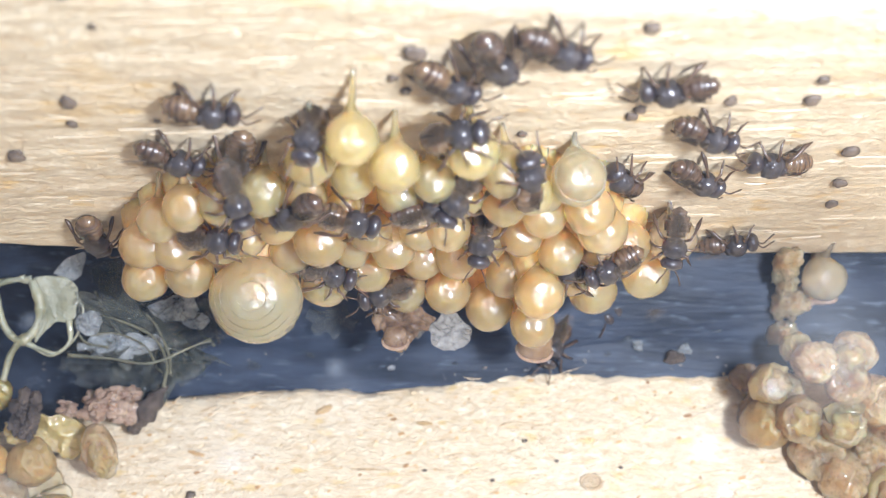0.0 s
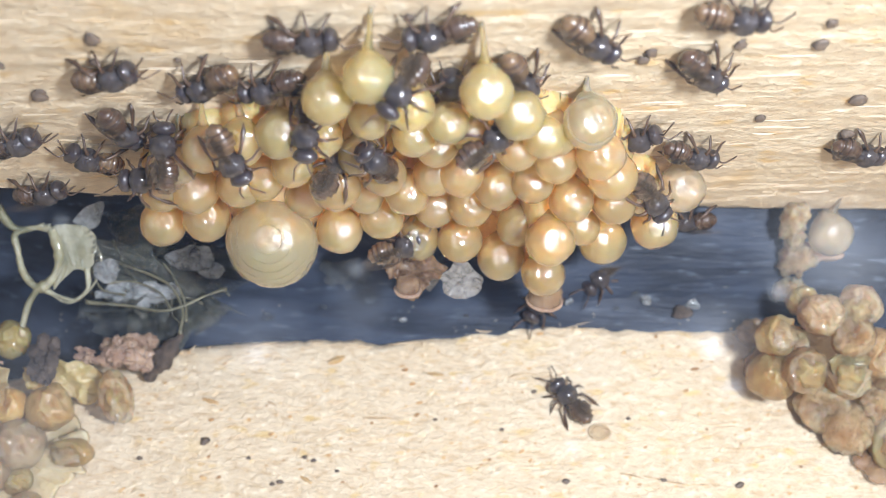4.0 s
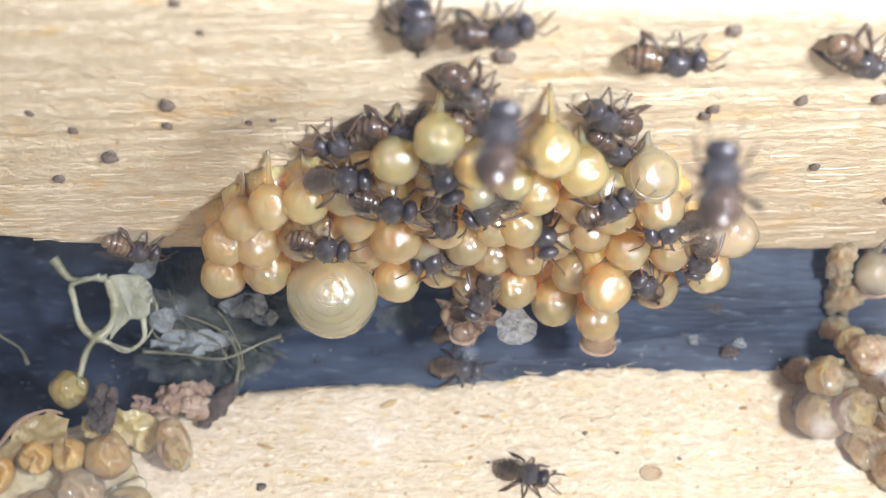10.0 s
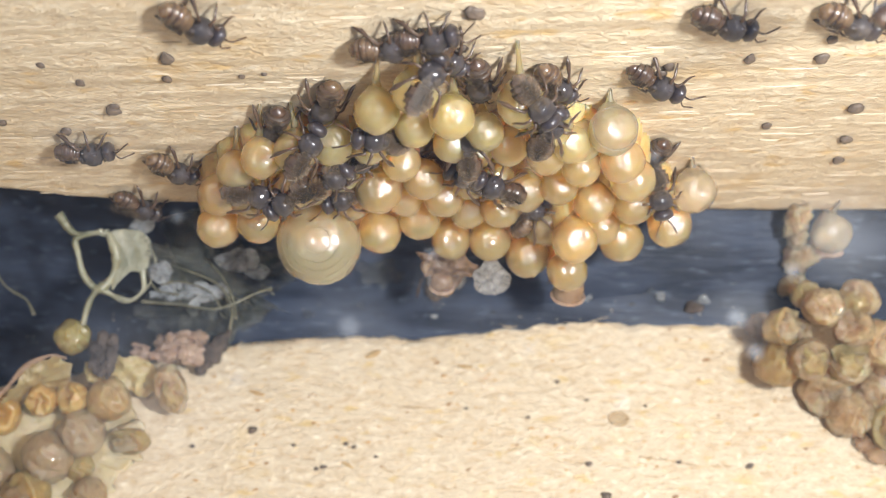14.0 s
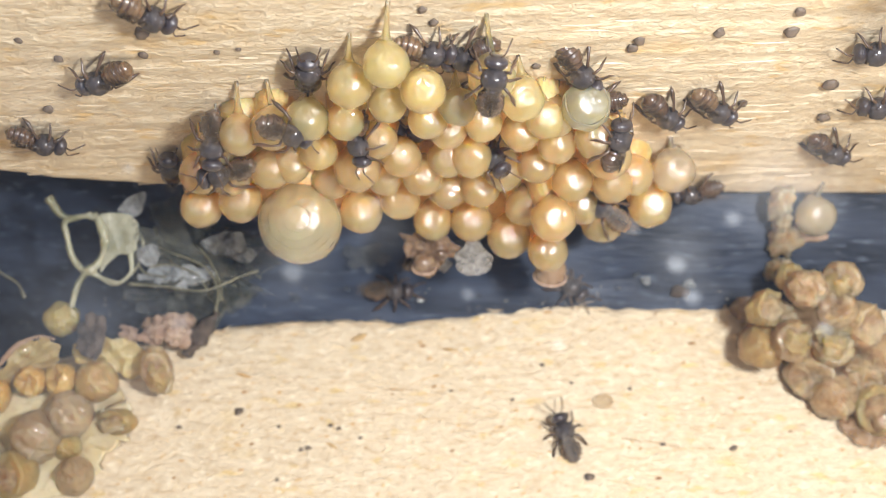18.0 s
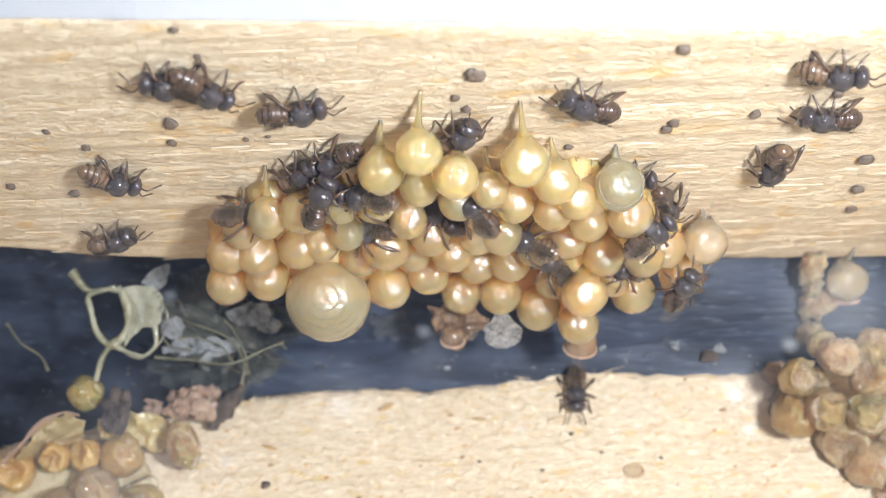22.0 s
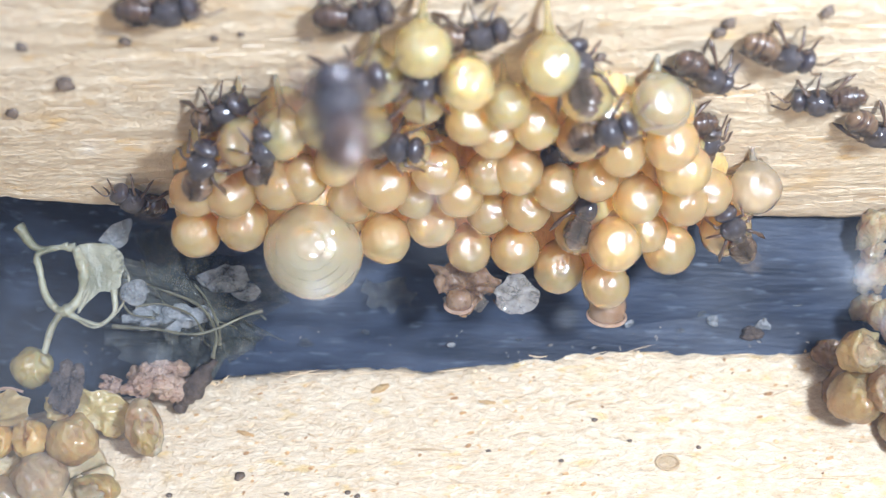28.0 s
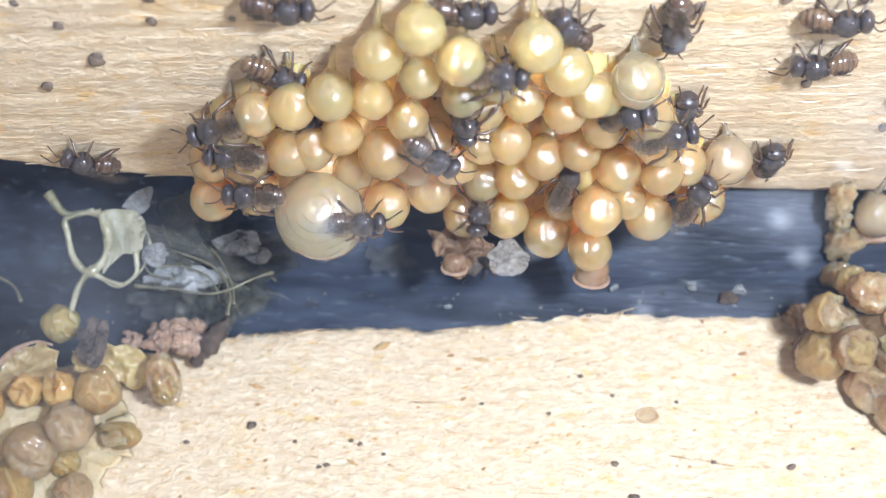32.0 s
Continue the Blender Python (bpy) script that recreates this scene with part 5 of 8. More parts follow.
# ---- how the bees walk ----
def motions():
    walk(bees[0], [(0, at(-10.42, 1.81, 23.75, 99, 33, 5)), (1, at(-11.7, 1.74, 23.83, -85, 77, -170)), (2, at(-8.12, 0.15, 22.44, 7, 33, -52)), (3, at(-13.85, 1.79, 23.08, 100, 35, 8)), (4, at(-14.43, 2.12, 20.71, 113, 68, 24)), (7, at(-25.1, 2.45, 15.91, 124, 75, 36)), (8, at(-7.85, 2.13, 22.29, 111, 65, 21)), (9, at(-7.59, 2.2, 21.86, 104, 50, 13)), (9.5, at(-7.07, 1.24, 22.49, 60, 25, -6)), (10, at(-6.56, 0.28, 23.13, 29, -5, -3)), (11, at(-6.74, 0.09, 23.02, 32, -29, 16)), (12, at(-5.85, 0.39, 22.73, 51, -4, 57)), (13, at(-6.85, -0.11, 22.76, 25, -54, 38)), (14, at(-7.92, -0.06, 22.23, 46, -28, 56)), (17, at(-6.18, 1.82, 24.73, 113, -68, -20)), (18, at(-6.16, 1.77, 25.05, 145, -79, -52)), (19, at(-6.38, 1.81, 24.78, 152, -80, -59)), (19.5, at(-6.35, 1.78, 24.98, 99, -17, -1)), (20, at(-6.33, 1.75, 25.17, 103, 49, 12)), (20.5, at(-6.61, 1.05, 23.99, 41, 70, -72)), (21, at(-6.9, 0.35, 22.82, -6, 43, -140)), (21.33, at(-6.9, 0.27, 22.82, -40, 14, 162)), (21.67, at(-6.91, 0.19, 22.83, -38, -27, 120)), (22, at(-6.91, 0.11, 22.83, 8, -50, 48)), (22.5, at(-6.29, 0.31, 20.92, -13, -60, 108)), (23, at(-5.67, 0.51, 19.01, -40, -54, 173)), (24, at(-6.41, 0.52, 19.36, -44, 3, 166)), (25, at(-6.45, 0.47, 19.31, -48, -5, 156)), (28, at(-6.26, 2.68, 19.37, -99, 0, -178)), (29, at(-6.25, 0.59, 19.44, -36, 7, -176)), (30, at(-6.1, 0.16, 19.14, -49, -46, 153)), (30.5, at(-6.69, 0.34, 18.42, -67, -22, -168)), (31, at(-7.27, 0.53, 17.7, -66, 6, -139)), (32, at(-7.91, 2.81, 18.1, -99, 0, -178))])
    walk(bees[1], [(0, at(-8.2, 1.2, 28.36, 99, 11, 3)), (1, at(-8.26, 1.11, 28.92, 99, 0, 2)), (2, at(-8.44, 1.39, 27.04, 96, 38, 1)), (3, at(-6.7, 1.2, 28.73, 99, 6, 6)), (3.5, at(-8.11, 1.42, 26.95, 126, 73, 39)), (4, at(-9.52, 1.63, 25.17, -100, 33, 176)), (7, at(-7, 0.47, 33.47, -99, -10, -176)), (7.5, at(-6.2, 0.4, 34.16, -101, 37, 176)), (8, at(-5.39, 0.33, 34.84, -150, 80, 123)), (8.33, at(-5.39, 0.33, 34.96, -100, 26, 178)), (8.67, at(-5.39, 0.32, 35.08, -100, -31, -173)), (9, at(-5.39, 0.32, 35.2, 180, -81, -88)), (10, at(28, 1.5, 33, 99, 40, 8)), (11, at(33.22, 1.2, 33, 99, 0, 2)), (12, at(33.22, 1.2, 33, 99, 0, 2)), (13, at(33.22, 1.2, 33, 99, 0, 2)), (14, at(-11.89, 0.48, 32.26, 102, 44, 10)), (15.5, at(-11.88, 0.28, 33.73, 99, -23, -1)), (17, at(-11.88, 0.08, 35.2, 180, -81, -88)), (17.5, at(-12.47, 0.36, 33.08, 99, -24, -2)), (18, at(-13.05, 0.63, 30.95, 102, 42, 10)), (19, at(-12.04, 0.81, 30.03, 99, 10, 6)), (20, at(-13.37, 1.98, 21.93, 105, 54, 14)), (21, at(-11.99, 2.31, 20.06, -106, 59, 168)), (21.33, at(-10.77, 2.2, 21.1, 107, 61, 17)), (21.67, at(-9.56, 2.09, 22.14, 98, 4, 3)), (22, at(-8.35, 1.98, 23.17, 104, -53, -9)), (22.33, at(-8.81, 1.28, 22.57, 79, -7, -2)), (22.67, at(-9.26, 0.58, 21.97, 55, 38, -15)), (23, at(-9.72, -0.11, 21.36, -20, 60, -82)), (23.5, at(-10.78, 0.52, 20.4, 15, 35, -4)), (24, at(-11.84, 1.14, 19.45, 4, 3, 43)), (25, at(-11.68, 0.97, 19.64, 22, -4, 62)), (28, at(-12.07, 0.15, 19.41, 31, -62, 45)), (29, at(-11.95, 0.47, 19.79, 12, -38, 64)), (30, at(-12.05, 0.28, 19.64, 15, -52, 60)), (31, at(-12.04, 0.39, 19.72, 33, -35, 29)), (31.33, at(-12.06, 0.38, 19.69, -16, -45, 96)), (31.67, at(-12.08, 0.37, 19.67, -46, -17, 147)), (32, at(-12.11, 0.36, 19.65, -47, 21, -178))])
    walk(bees[2], [(0, at(-7.61, 1.95, 23.29, -66, 69, -149)), (1, at(-8.36, 2.12, 22.19, -104, 51, 171)), (2, at(-7.75, 2.04, 22.91, -99, 22, 179)), (3, at(-9.85, 2.18, 21.3, -76, 69, -160)), (3.5, at(-11.57, 1.33, 19.47, -56, 37, -168)), (4, at(-13.29, 0.48, 17.64, -35, 9, 175)), (7, at(-12.66, 0.2, 17.6, -44, -23, -177)), (8, at(-9.27, 0.75, 17.89, -24, -1, 147)), (8.5, at(-9.02, 0.57, 17.93, 12, -16, 77)), (9, at(-8.77, 0.39, 17.98, 39, 11, 12)), (10, at(-7.99, 0.22, 17.73, 67, 10, -7)), (11, at(-7.81, 0.23, 17.86, 61, -8, 7)), (12, at(-6.53, 0.36, 19.04, 61, 16, -29)), (13, at(-6.22, 0.18, 18.94, 70, 0, -1)), (14, at(-6.46, 0.3, 19.11, 51, -40, 12)), (17, at(-0.42, 0.52, 10.02, 30, -48, 53)), (18, at(-0.96, 4.37, 0.96, 10, -12, 48)), (19, at(-0.41, 4.61, 1.03, 9, -13, 54)), (20, at(-1.28, 4.2, 0.92, 6, -15, 68)), (21, at(-1.14, 5.01, 1.14, 8, -14, 59)), (22, at(-1, 4.87, 1.1, 7, -14, 64)), (23, at(-1.16, 2.72, 6.93, -4, -68, 97)), (24, at(-1.24, 4.86, 1.1, -7, -14, 117)), (25, at(0.85, 3.95, 0.85, -15, -6, 167)), (28, at(1.58, 4.27, 0.94, -15, -7, 164)), (29, at(1.24, 5.08, 1.16, -11, -11, 137)), (30, at(1.22, 4.78, 1.08, -11, -12, 132)), (30.5, at(17.14, 4.72, 8.45, 50, -41, 62)), (31, at(33.07, 4.66, 15.82, 99, 0, 2)), (31.33, at(22.64, 4.47, 10.84, 76, 40, -37)), (31.67, at(12.21, 4.27, 5.86, 15, 44, -110)), (32, at(1.78, 4.08, 0.88, -14, 7, -153))])
    walk(bees[3], [(0, at(-7.89, 0.04, 22.27, -10, 48, -67)), (1, at(-9.91, 0.37, 21.67, -29, 8, -125)), (2, at(-9.77, 0.44, 21.53, -33, -22, -153)), (3, at(-11.43, 0.22, 19.38, -53, -52, 175)), (4, at(-12.09, 0.71, 19.7, -15, -32, 90)), (5.5, at(-10.06, 0.78, 18.9, -29, -14, 131)), (7, at(-8.03, 0.86, 18.1, -28, 8, 167)), (8, at(-4.48, -0.24, 22.36, -66, -30, 166)), (8.33, at(-4.45, -0.24, 22.4, -15, -66, 105)), (8.67, at(-4.42, -0.24, 22.44, 57, -39, 23)), (9, at(-4.39, -0.24, 22.47, 65, 8, 0)), (10, at(-4.51, -0.23, 22.39, 68, 10, -7)), (11, at(-1.56, 0.88, 18.85, 24, 6, -4)), (12, at(-3.4, 0.71, 20.14, 55, -8, -25)), (13, at(-9.07, 2.06, 22.43, 99, -25, -2)), (13.5, at(-9.26, 2.09, 22.21, 101, 37, 9)), (14, at(-9.46, 2.11, 21.99, -127, 76, 146)), (17, at(-9.17, 2.2, 21.52, -119, 72, 154)), (17.5, at(-8.48, 1.04, 21.74, 77, 73, 10)), (18, at(-7.79, -0.11, 21.97, 56, 41, 12)), (18.5, at(-7.09, -0.28, 22.2, 64, -1, 17)), (19, at(-6.39, -0.44, 22.44, 70, -42, 17)), (20, at(-6.74, -0.29, 22.71, -38, -55, 120)), (20.5, at(-5.57, 0.35, 20.35, -36, -19, 150)), (21, at(-4.39, 0.99, 17.99, -16, 12, -180)), (22, at(-4.6, 0.97, 17.89, -18, 24, 179)), (23, at(-7.87, 0.73, 18.19, -29, -9, 160)), (24, at(-8.71, 0.35, 17.93, -22, -39, 151)), (25, at(-8.83, 0.26, 17.97, -38, -23, 172)), (26.5, at(-9.23, 0.15, 19.39, -22, -60, 153)), (28, at(-9.64, 0.05, 20.81, 77, -70, 50)), (29, at(-8.43, -0.35, 22.23, 40, -44, 37)), (29.5, at(-8.62, -0.11, 20.06, -2, -56, 100)), (30, at(-8.81, 0.13, 17.9, -36, -38, 156)), (31, at(-10.87, 0.28, 17.5, -49, -15, -156)), (32, at(-11.21, -0.16, 14.71, -54, -4, 179))])
    walk(bees[4], [(0, at(-3.9, 0.41, 26.12, -5, -2, -98)), (0.5, at(-5.41, 1, 26.07, -29, 42, -118)), (1, at(-6.93, 1.6, 26.02, -106, 58, 168)), (2, at(-4.35, -0.01, 26.22, -12, 41, -153)), (2.33, at(-5.39, 0.61, 25.59, -40, -6, 177)), (2.67, at(-6.43, 1.22, 24.96, -48, -61, 160)), (3, at(-7.47, 1.83, 24.34, 110, -64, -16)), (3.5, at(-7.08, 1.82, 24.55, -103, -47, -169)), (4, at(-6.68, 1.8, 24.77, -99, 20, 179)), (7, at(-6.35, 1.91, 24.09, -104, 65, 171)), (8, at(-2.69, 1.34, 28.78, -108, 61, 166)), (9, at(-0.37, 1.25, 29.86, 82, 87, -6)), (10, at(-0.87, 1.21, 30.08, 108, 61, 18)), (11, at(-0.42, 1.4, 28.15, 47, 56, -50)), (12, at(-0.22, 1.62, 27.25, 65, 68, -28)), (13, at(-0.16, 1.53, 27.58, 57, 58, -40)), (14, at(-0.44, 1.41, 28.89, 108, 62, 18)), (17, at(4.66, 2.25, 24.52, 102, 46, 11)), (17.5, at(3.37, 2.07, 25.44, -137, 78, 136)), (18, at(2.08, 1.88, 26.37, -100, 30, 177)), (19, at(1.81, 1.97, 25.68, -104, 52, 171)), (20, at(1.82, 1.96, 25.76, -103, 47, 173)), (20.5, at(1.76, 2, 25.5, 106, 58, 16)), (21, at(1.7, 2.04, 25.24, 99, -14, 0)), (22, at(-7.86, 0.96, 29.98, 99, 0, 12)), (23, at(-6.23, 1.95, 23.86, 99, -13, 0)), (24, at(-5.68, 1.05, 29.93, 96, 35, 0)), (25, at(-11.25, 1.83, 23.44, 99, -10, 1)), (28, at(-4.61, 1.31, 28.5, 99, -12, 0)), (28.5, at(-3.43, 0.35, 28.43, 74, 21, -23)), (29, at(-2.25, -0.62, 28.36, 30, 36, -67)), (29.33, at(-2.26, -0.27, 30.64, 69, 3, -34)), (29.67, at(-2.27, 0.09, 32.92, 91, -41, -22)), (30, at(-2.28, 0.44, 35.2, 180, -81, -88)), (30.33, at(-2.23, 0.44, 29.52, 107, -30, -25)), (30.67, at(-2.19, 0.45, 23.84, 92, 26, -30)), (31, at(-2.14, 0.45, 18.16, 24, 71, -94)), (32, at(-1.61, 0.12, 18.15, 74, 37, -9))])
    walk(bees[5], [(0, at(2.14, 1.32, 30.12, 101, 41, 9)), (1, at(-7.28, 0.55, 32.82, 92, 53, -2)), (2, at(-4.85, 0.72, 32.31, 96, 19, -6)), (3, at(-8.09, 0.68, 31.82, 99, -4, 2)), (4, at(-13.85, 1.34, 26.03, 99, -24, -2)), (5.5, at(-9, 1.47, 26.32, 95, 18, -1)), (7, at(-4.15, 1.6, 26.62, 87, 60, -6)), (7.5, at(-2.03, 1.48, 27.93, 95, 21, -1)), (8, at(0.09, 1.37, 29.25, 99, -19, -1)), (9, at(1.25, 1.89, 26.09, 100, 29, 7)), (10, at(-0.26, 1.79, 26.73, 99, 0, 2)), (11, at(3.79, -0.18, 26.75, 54, 14, 29)), (12, at(5.29, 2.19, 25.07, 102, 45, 11)), (13, at(5.24, 2.16, 25.3, 131, 77, 43)), (14, at(5.07, 2.08, 25.78, 105, 56, 15)), (17, at(11.71, 2.9, 21.89, 90, 68, -1)), (18, at(15.82, 3.35, 19.92, 95, 42, 0)), (18.33, at(16.28, 3.25, 20.75, -136, 86, 134)), (18.67, at(16.74, 3.14, 21.58, -96, 36, 178)), (19, at(17.2, 3.03, 22.41, -99, -15, -176)), (19.5, at(17.58, 3.08, 22.17, -180, -78, -91)), (20, at(17.95, 3.13, 21.94, 101, -15, -7)), (21, at(18.02, 1.19, 35.2, 180, -81, -88)), (21.33, at(17.6, 1.82, 30.76, -99, -31, -172)), (21.67, at(17.18, 2.46, 26.32, -98, 27, 179)), (22, at(16.77, 3.1, 21.88, -150, 83, 122)), (22.33, at(16.79, 2.45, 26.32, -98, 27, 179)), (22.67, at(16.81, 1.79, 30.76, -99, -31, -172)), (23, at(16.84, 1.14, 35.2, 180, -81, -88)), (24, at(16.84, 1.14, 35.2, 180, -81, -88)), (25, at(16.84, 1.14, 35.2, 180, -81, -88)), (26.5, at(18.06, 2.47, 26.5, 99, -25, -2)), (28, at(19.29, 3.81, 17.8, 101, 39, 9)), (29, at(33.08, 4.36, 17.81, 99, 0, 2)), (29.5, at(26.34, 3.85, 19.37, 102, 46, 11)), (30, at(19.6, 3.35, 20.93, -161, 81, 111)), (30.33, at(19.93, 3.48, 20.12, 101, 38, 9)), (30.67, at(20.26, 3.61, 19.31, 99, -15, 0)), (31, at(20.59, 3.75, 18.5, 114, -68, -20)), (31.5, at(19.04, 3.43, 20.22, -105, -54, -166)), (32, at(17.49, 3.12, 21.94, -99, 1, -178))])
    walk(bees[6], [(0, at(3.96, 1.1, 32, 111, 66, 22)), (0.5, at(2.83, 1.11, 31.63, -121, 73, 153)), (1, at(1.69, 1.13, 31.26, -101, 37, 176)), (2, at(0.99, 1.51, 28.53, -94, 70, -179)), (3, at(-0.48, -0.57, 26.66, -14, 31, -150)), (4, at(-0.34, -0.44, 26.67, -3, 22, -125)), (7, at(4.56, 0.46, 21.32, -13, 47, -139)), (8, at(4.63, 1.14, 20.79, 28, 43, -133)), (8.5, at(2.64, 0.72, 20.85, -27, 47, -169)), (9, at(0.65, 0.3, 20.9, -72, 29, 166)), (10, at(0.77, 0.25, 21.23, -53, 36, -171)), (10.5, at(0.94, 0.28, 21.33, -49, -13, 160)), (11, at(1.1, 0.32, 21.43, -8, -49, 107)), (11.33, at(1.12, 0.33, 21.42, -47, -23, 167)), (11.67, at(1.14, 0.33, 21.41, -49, 17, -157)), (12, at(1.16, 0.33, 21.4, -19, 48, -103)), (13, at(0.81, 0.28, 21.32, -4, 56, -109)), (14, at(1.14, 1.86, 26.3, 144, 79, 55)), (17, at(9.33, -0.03, 20.17, -36, 75, -120)), (17.5, at(9.2, 1.5, 20.5, -89, 41, -171)), (18, at(9.08, 3.02, 20.83, -99, 0, -178)), (18.5, at(9.86, 2.99, 21.06, -112, 67, 162)), (19, at(10.64, 2.96, 21.29, 102, 43, 10)), (20, at(10.42, 2.66, 23.18, 95, 65, 3)), (21, at(10.59, 2.99, 21.07, 127, 76, 38)), (21.5, at(9.83, 3.01, 20.95, 101, 39, 9)), (22, at(9.08, 3.02, 20.83, 99, 0, 2)), (22.5, at(9.89, 3.04, 20.75, 104, -51, -9)), (23, at(10.71, 3.06, 20.67, -123, -74, -146)), (23.5, at(9.89, 3.04, 20.75, -101, -38, -171)), (24, at(9.08, 3.02, 20.83, -99, 0, -178)), (25, at(9.08, 3.02, 20.83, -99, 0, -178)), (26.5, at(9.63, 2.83, 22.09, -113, 68, 161)), (28, at(10.19, 2.63, 23.35, 101, 41, 10)), (29, at(9.27, 2.07, 26.85, -154, 80, 119)), (30, at(8.76, 2.13, 26.28, -96, 80, 178)), (31, at(9.5, 2.25, 25.69, 142, 82, 54)), (32, at(9.77, 2.29, 25.51, 111, 88, 22))])
    walk(bees[7], [(0, at(6.37, 1.09, 32.65, 100, 31, 7)), (0.33, at(3.23, 0.75, 34.17, 149, 80, 61)), (0.67, at(0.1, 0.4, 35.69, -101, 41, 174)), (2, at(1.24, 0.68, 34.13, -99, -4, -178)), (2.33, at(0.04, 0.77, 33.22, -105, 53, 170)), (2.67, at(-1.17, 0.86, 32.3, 112, 66, 22)), (3, at(-2.37, 0.96, 31.39, 99, 9, 3)), (4, at(-4.78, 1.24, 28.92, 99, -6, 1)), (5.5, at(-4.37, 0.95, 30.96, 101, 38, 9)), (7, at(-3.96, 0.66, 33, 147, 80, 59)), (7.5, at(-3.95, 0.65, 33.04, 99, 24, 6)), (8, at(-3.93, 0.65, 33.08, 100, -35, -4)), (9, at(-2.84, 0.43, 34.77, 99, 10, 4)), (9.5, at(-2.84, 0.42, 34.99, 101, -39, -5)), (10, at(-2.84, 0.42, 35.2, 180, -81, -88)), (10.5, at(3.15, 0.54, 35.71, 101, -40, -5)), (11, at(9.13, 0.66, 36.22, 99, 8, 3)), (12, at(10.42, 0.9, 34.88, 99, 22, 5)), (13, at(12.29, 1.03, 34.54, 99, 18, 5)), (14, at(12.49, 1.54, 31.14, 97, 17, -2)), (17, at(22.3, 3.26, 22.12, 98, 15, 1)), (17.33, at(23.3, 3.43, 21.25, 110, 70, 19)), (17.67, at(24.3, 3.6, 20.38, -102, 52, 172)), (18, at(25.31, 3.77, 19.51, -99, -4, -177)), (18.33, at(27.9, 3.88, 19.51, -108, -61, -162)), (18.67, at(30.49, 3.99, 19.52, 106, -58, -12)), (19, at(33.09, 4.11, 19.52, 99, 0, 2)), (20, at(33.09, 4.11, 19.52, 99, 0, 2)), (20.5, at(27.74, 3.77, 20.25, 107, 58, 16)), (21, at(22.39, 3.44, 20.98, -107, 60, 167)), (21.5, at(20.28, 2.9, 24.05, -99, 23, 178)), (22, at(18.16, 2.36, 27.11, -99, -15, -176)), (22.5, at(18.19, 1.78, 31.16, -104, -52, -167)), (23, at(18.21, 1.19, 35.2, 180, -81, -88)), (24, at(18.21, 1.19, 35.2, 180, -81, -88)), (25, at(18.21, 1.19, 35.2, 180, -81, -88)), (26.5, at(17.29, 2.22, 27.98, -99, -38, -178)), (28, at(16.37, 3.24, 20.75, -101, 13, 169)), (29, at(13.04, 3.29, 19.6, -100, 7, 169)), (30, at(12.43, 3.52, 17.98, -94, -39, 178)), (31, at(11.55, 3.57, 17.47, -156, -81, -112)), (32, at(11.41, 3.52, 17.77, -178, -81, -90))])
    walk(bees[8], [(0, at(2.77, 0.17, 26.87, 26, -26, -10)), (0.33, at(3, 0.15, 26.94, 8, -44, 56)), (0.67, at(3.23, 0.13, 27, -20, -36, 130)), (1, at(3.46, 0.12, 27.07, -23, -14, -174)), (1.5, at(4.22, 1.22, 25.58, -41, 45, -154)), (2, at(4.98, 2.33, 24.09, 123, 74, 34)), (3, at(6.19, 2.14, 25.63, -117, 71, 156)), (4, at(4.8, 2.15, 25.23, 111, 66, 21)), (7, at(4.27, 1.97, 26.12, 76, 66, -17)), (7.5, at(4.36, 1.75, 27.67, 93, 25, -3)), (8, at(4.45, 1.54, 29.21, 99, -18, -1)), (8.5, at(2.93, 0.6, 26.7, 62, -57, 31)), (9, at(1.42, -0.34, 24.18, -25, -51, 113)), (10, at(6.14, -0.11, 22.06, 78, -46, 7)), (11, at(1.88, 0.14, 24.09, 43, 10, 35)), (12, at(-2.79, 0.21, 20.36, 58, -5, 6)), (13, at(-3.98, 0.74, 18.19, 26, 1, 19)), (14, at(-5.79, 0.89, 19.2, 37, 18, 31)), (17, at(-7.65, 0.7, 18.19, 34, 1, 19)), (18, at(-7.91, 2.81, 18.1, 99, 0, 2)), (19, at(-12.13, 0.73, 19.67, 34, -8, -19)), (19.5, at(-14.02, 2.02, 16.03, 64, -42, -5)), (20, at(-15.91, 3.32, 12.39, 128, -76, -35)), (20.5, at(-24.4, 2.78, 14.11, -103, -50, -168)), (21, at(-32.89, 2.23, 15.82, -99, 0, -178)), (21.33, at(-28.63, 2.38, 15.77, -101, -50, -169)), (21.67, at(-24.38, 2.53, 15.71, 122, -78, -27)), (22, at(-20.12, 2.67, 15.65, 98, -29, 1)), (23, at(-23.68, 2.7, 14.61, 99, -5, 1)), (24, at(-21.93, 2.68, 15.15, 99, -12, 0)), (25, at(-24.9, 2.63, 14.78, 99, 5, 3)), (26, at(-27.56, 2.5, 15.12, 108, 62, 18)), (27, at(-30.23, 2.36, 15.47, -106, 57, 168)), (28, at(-32.89, 2.23, 15.82, -99, 0, -178)), (29, at(-32.89, 2.23, 15.82, -99, 0, -178)), (29.33, at(-27.65, 3.66, 15.77, -92, 52, -169)), (29.67, at(-22.41, 5.1, 15.72, 49, 73, -26)), (30, at(-17.17, 6.53, 15.68, 69, 21, -4)), (30.33, at(-22.41, 5.1, 15.72, 49, 73, -26)), (30.67, at(-27.65, 3.66, 15.77, -92, 52, -169)), (31, at(-32.89, 2.23, 15.82, -99, 0, -178)), (32, at(-32.89, 2.23, 15.82, -99, 0, -178))])
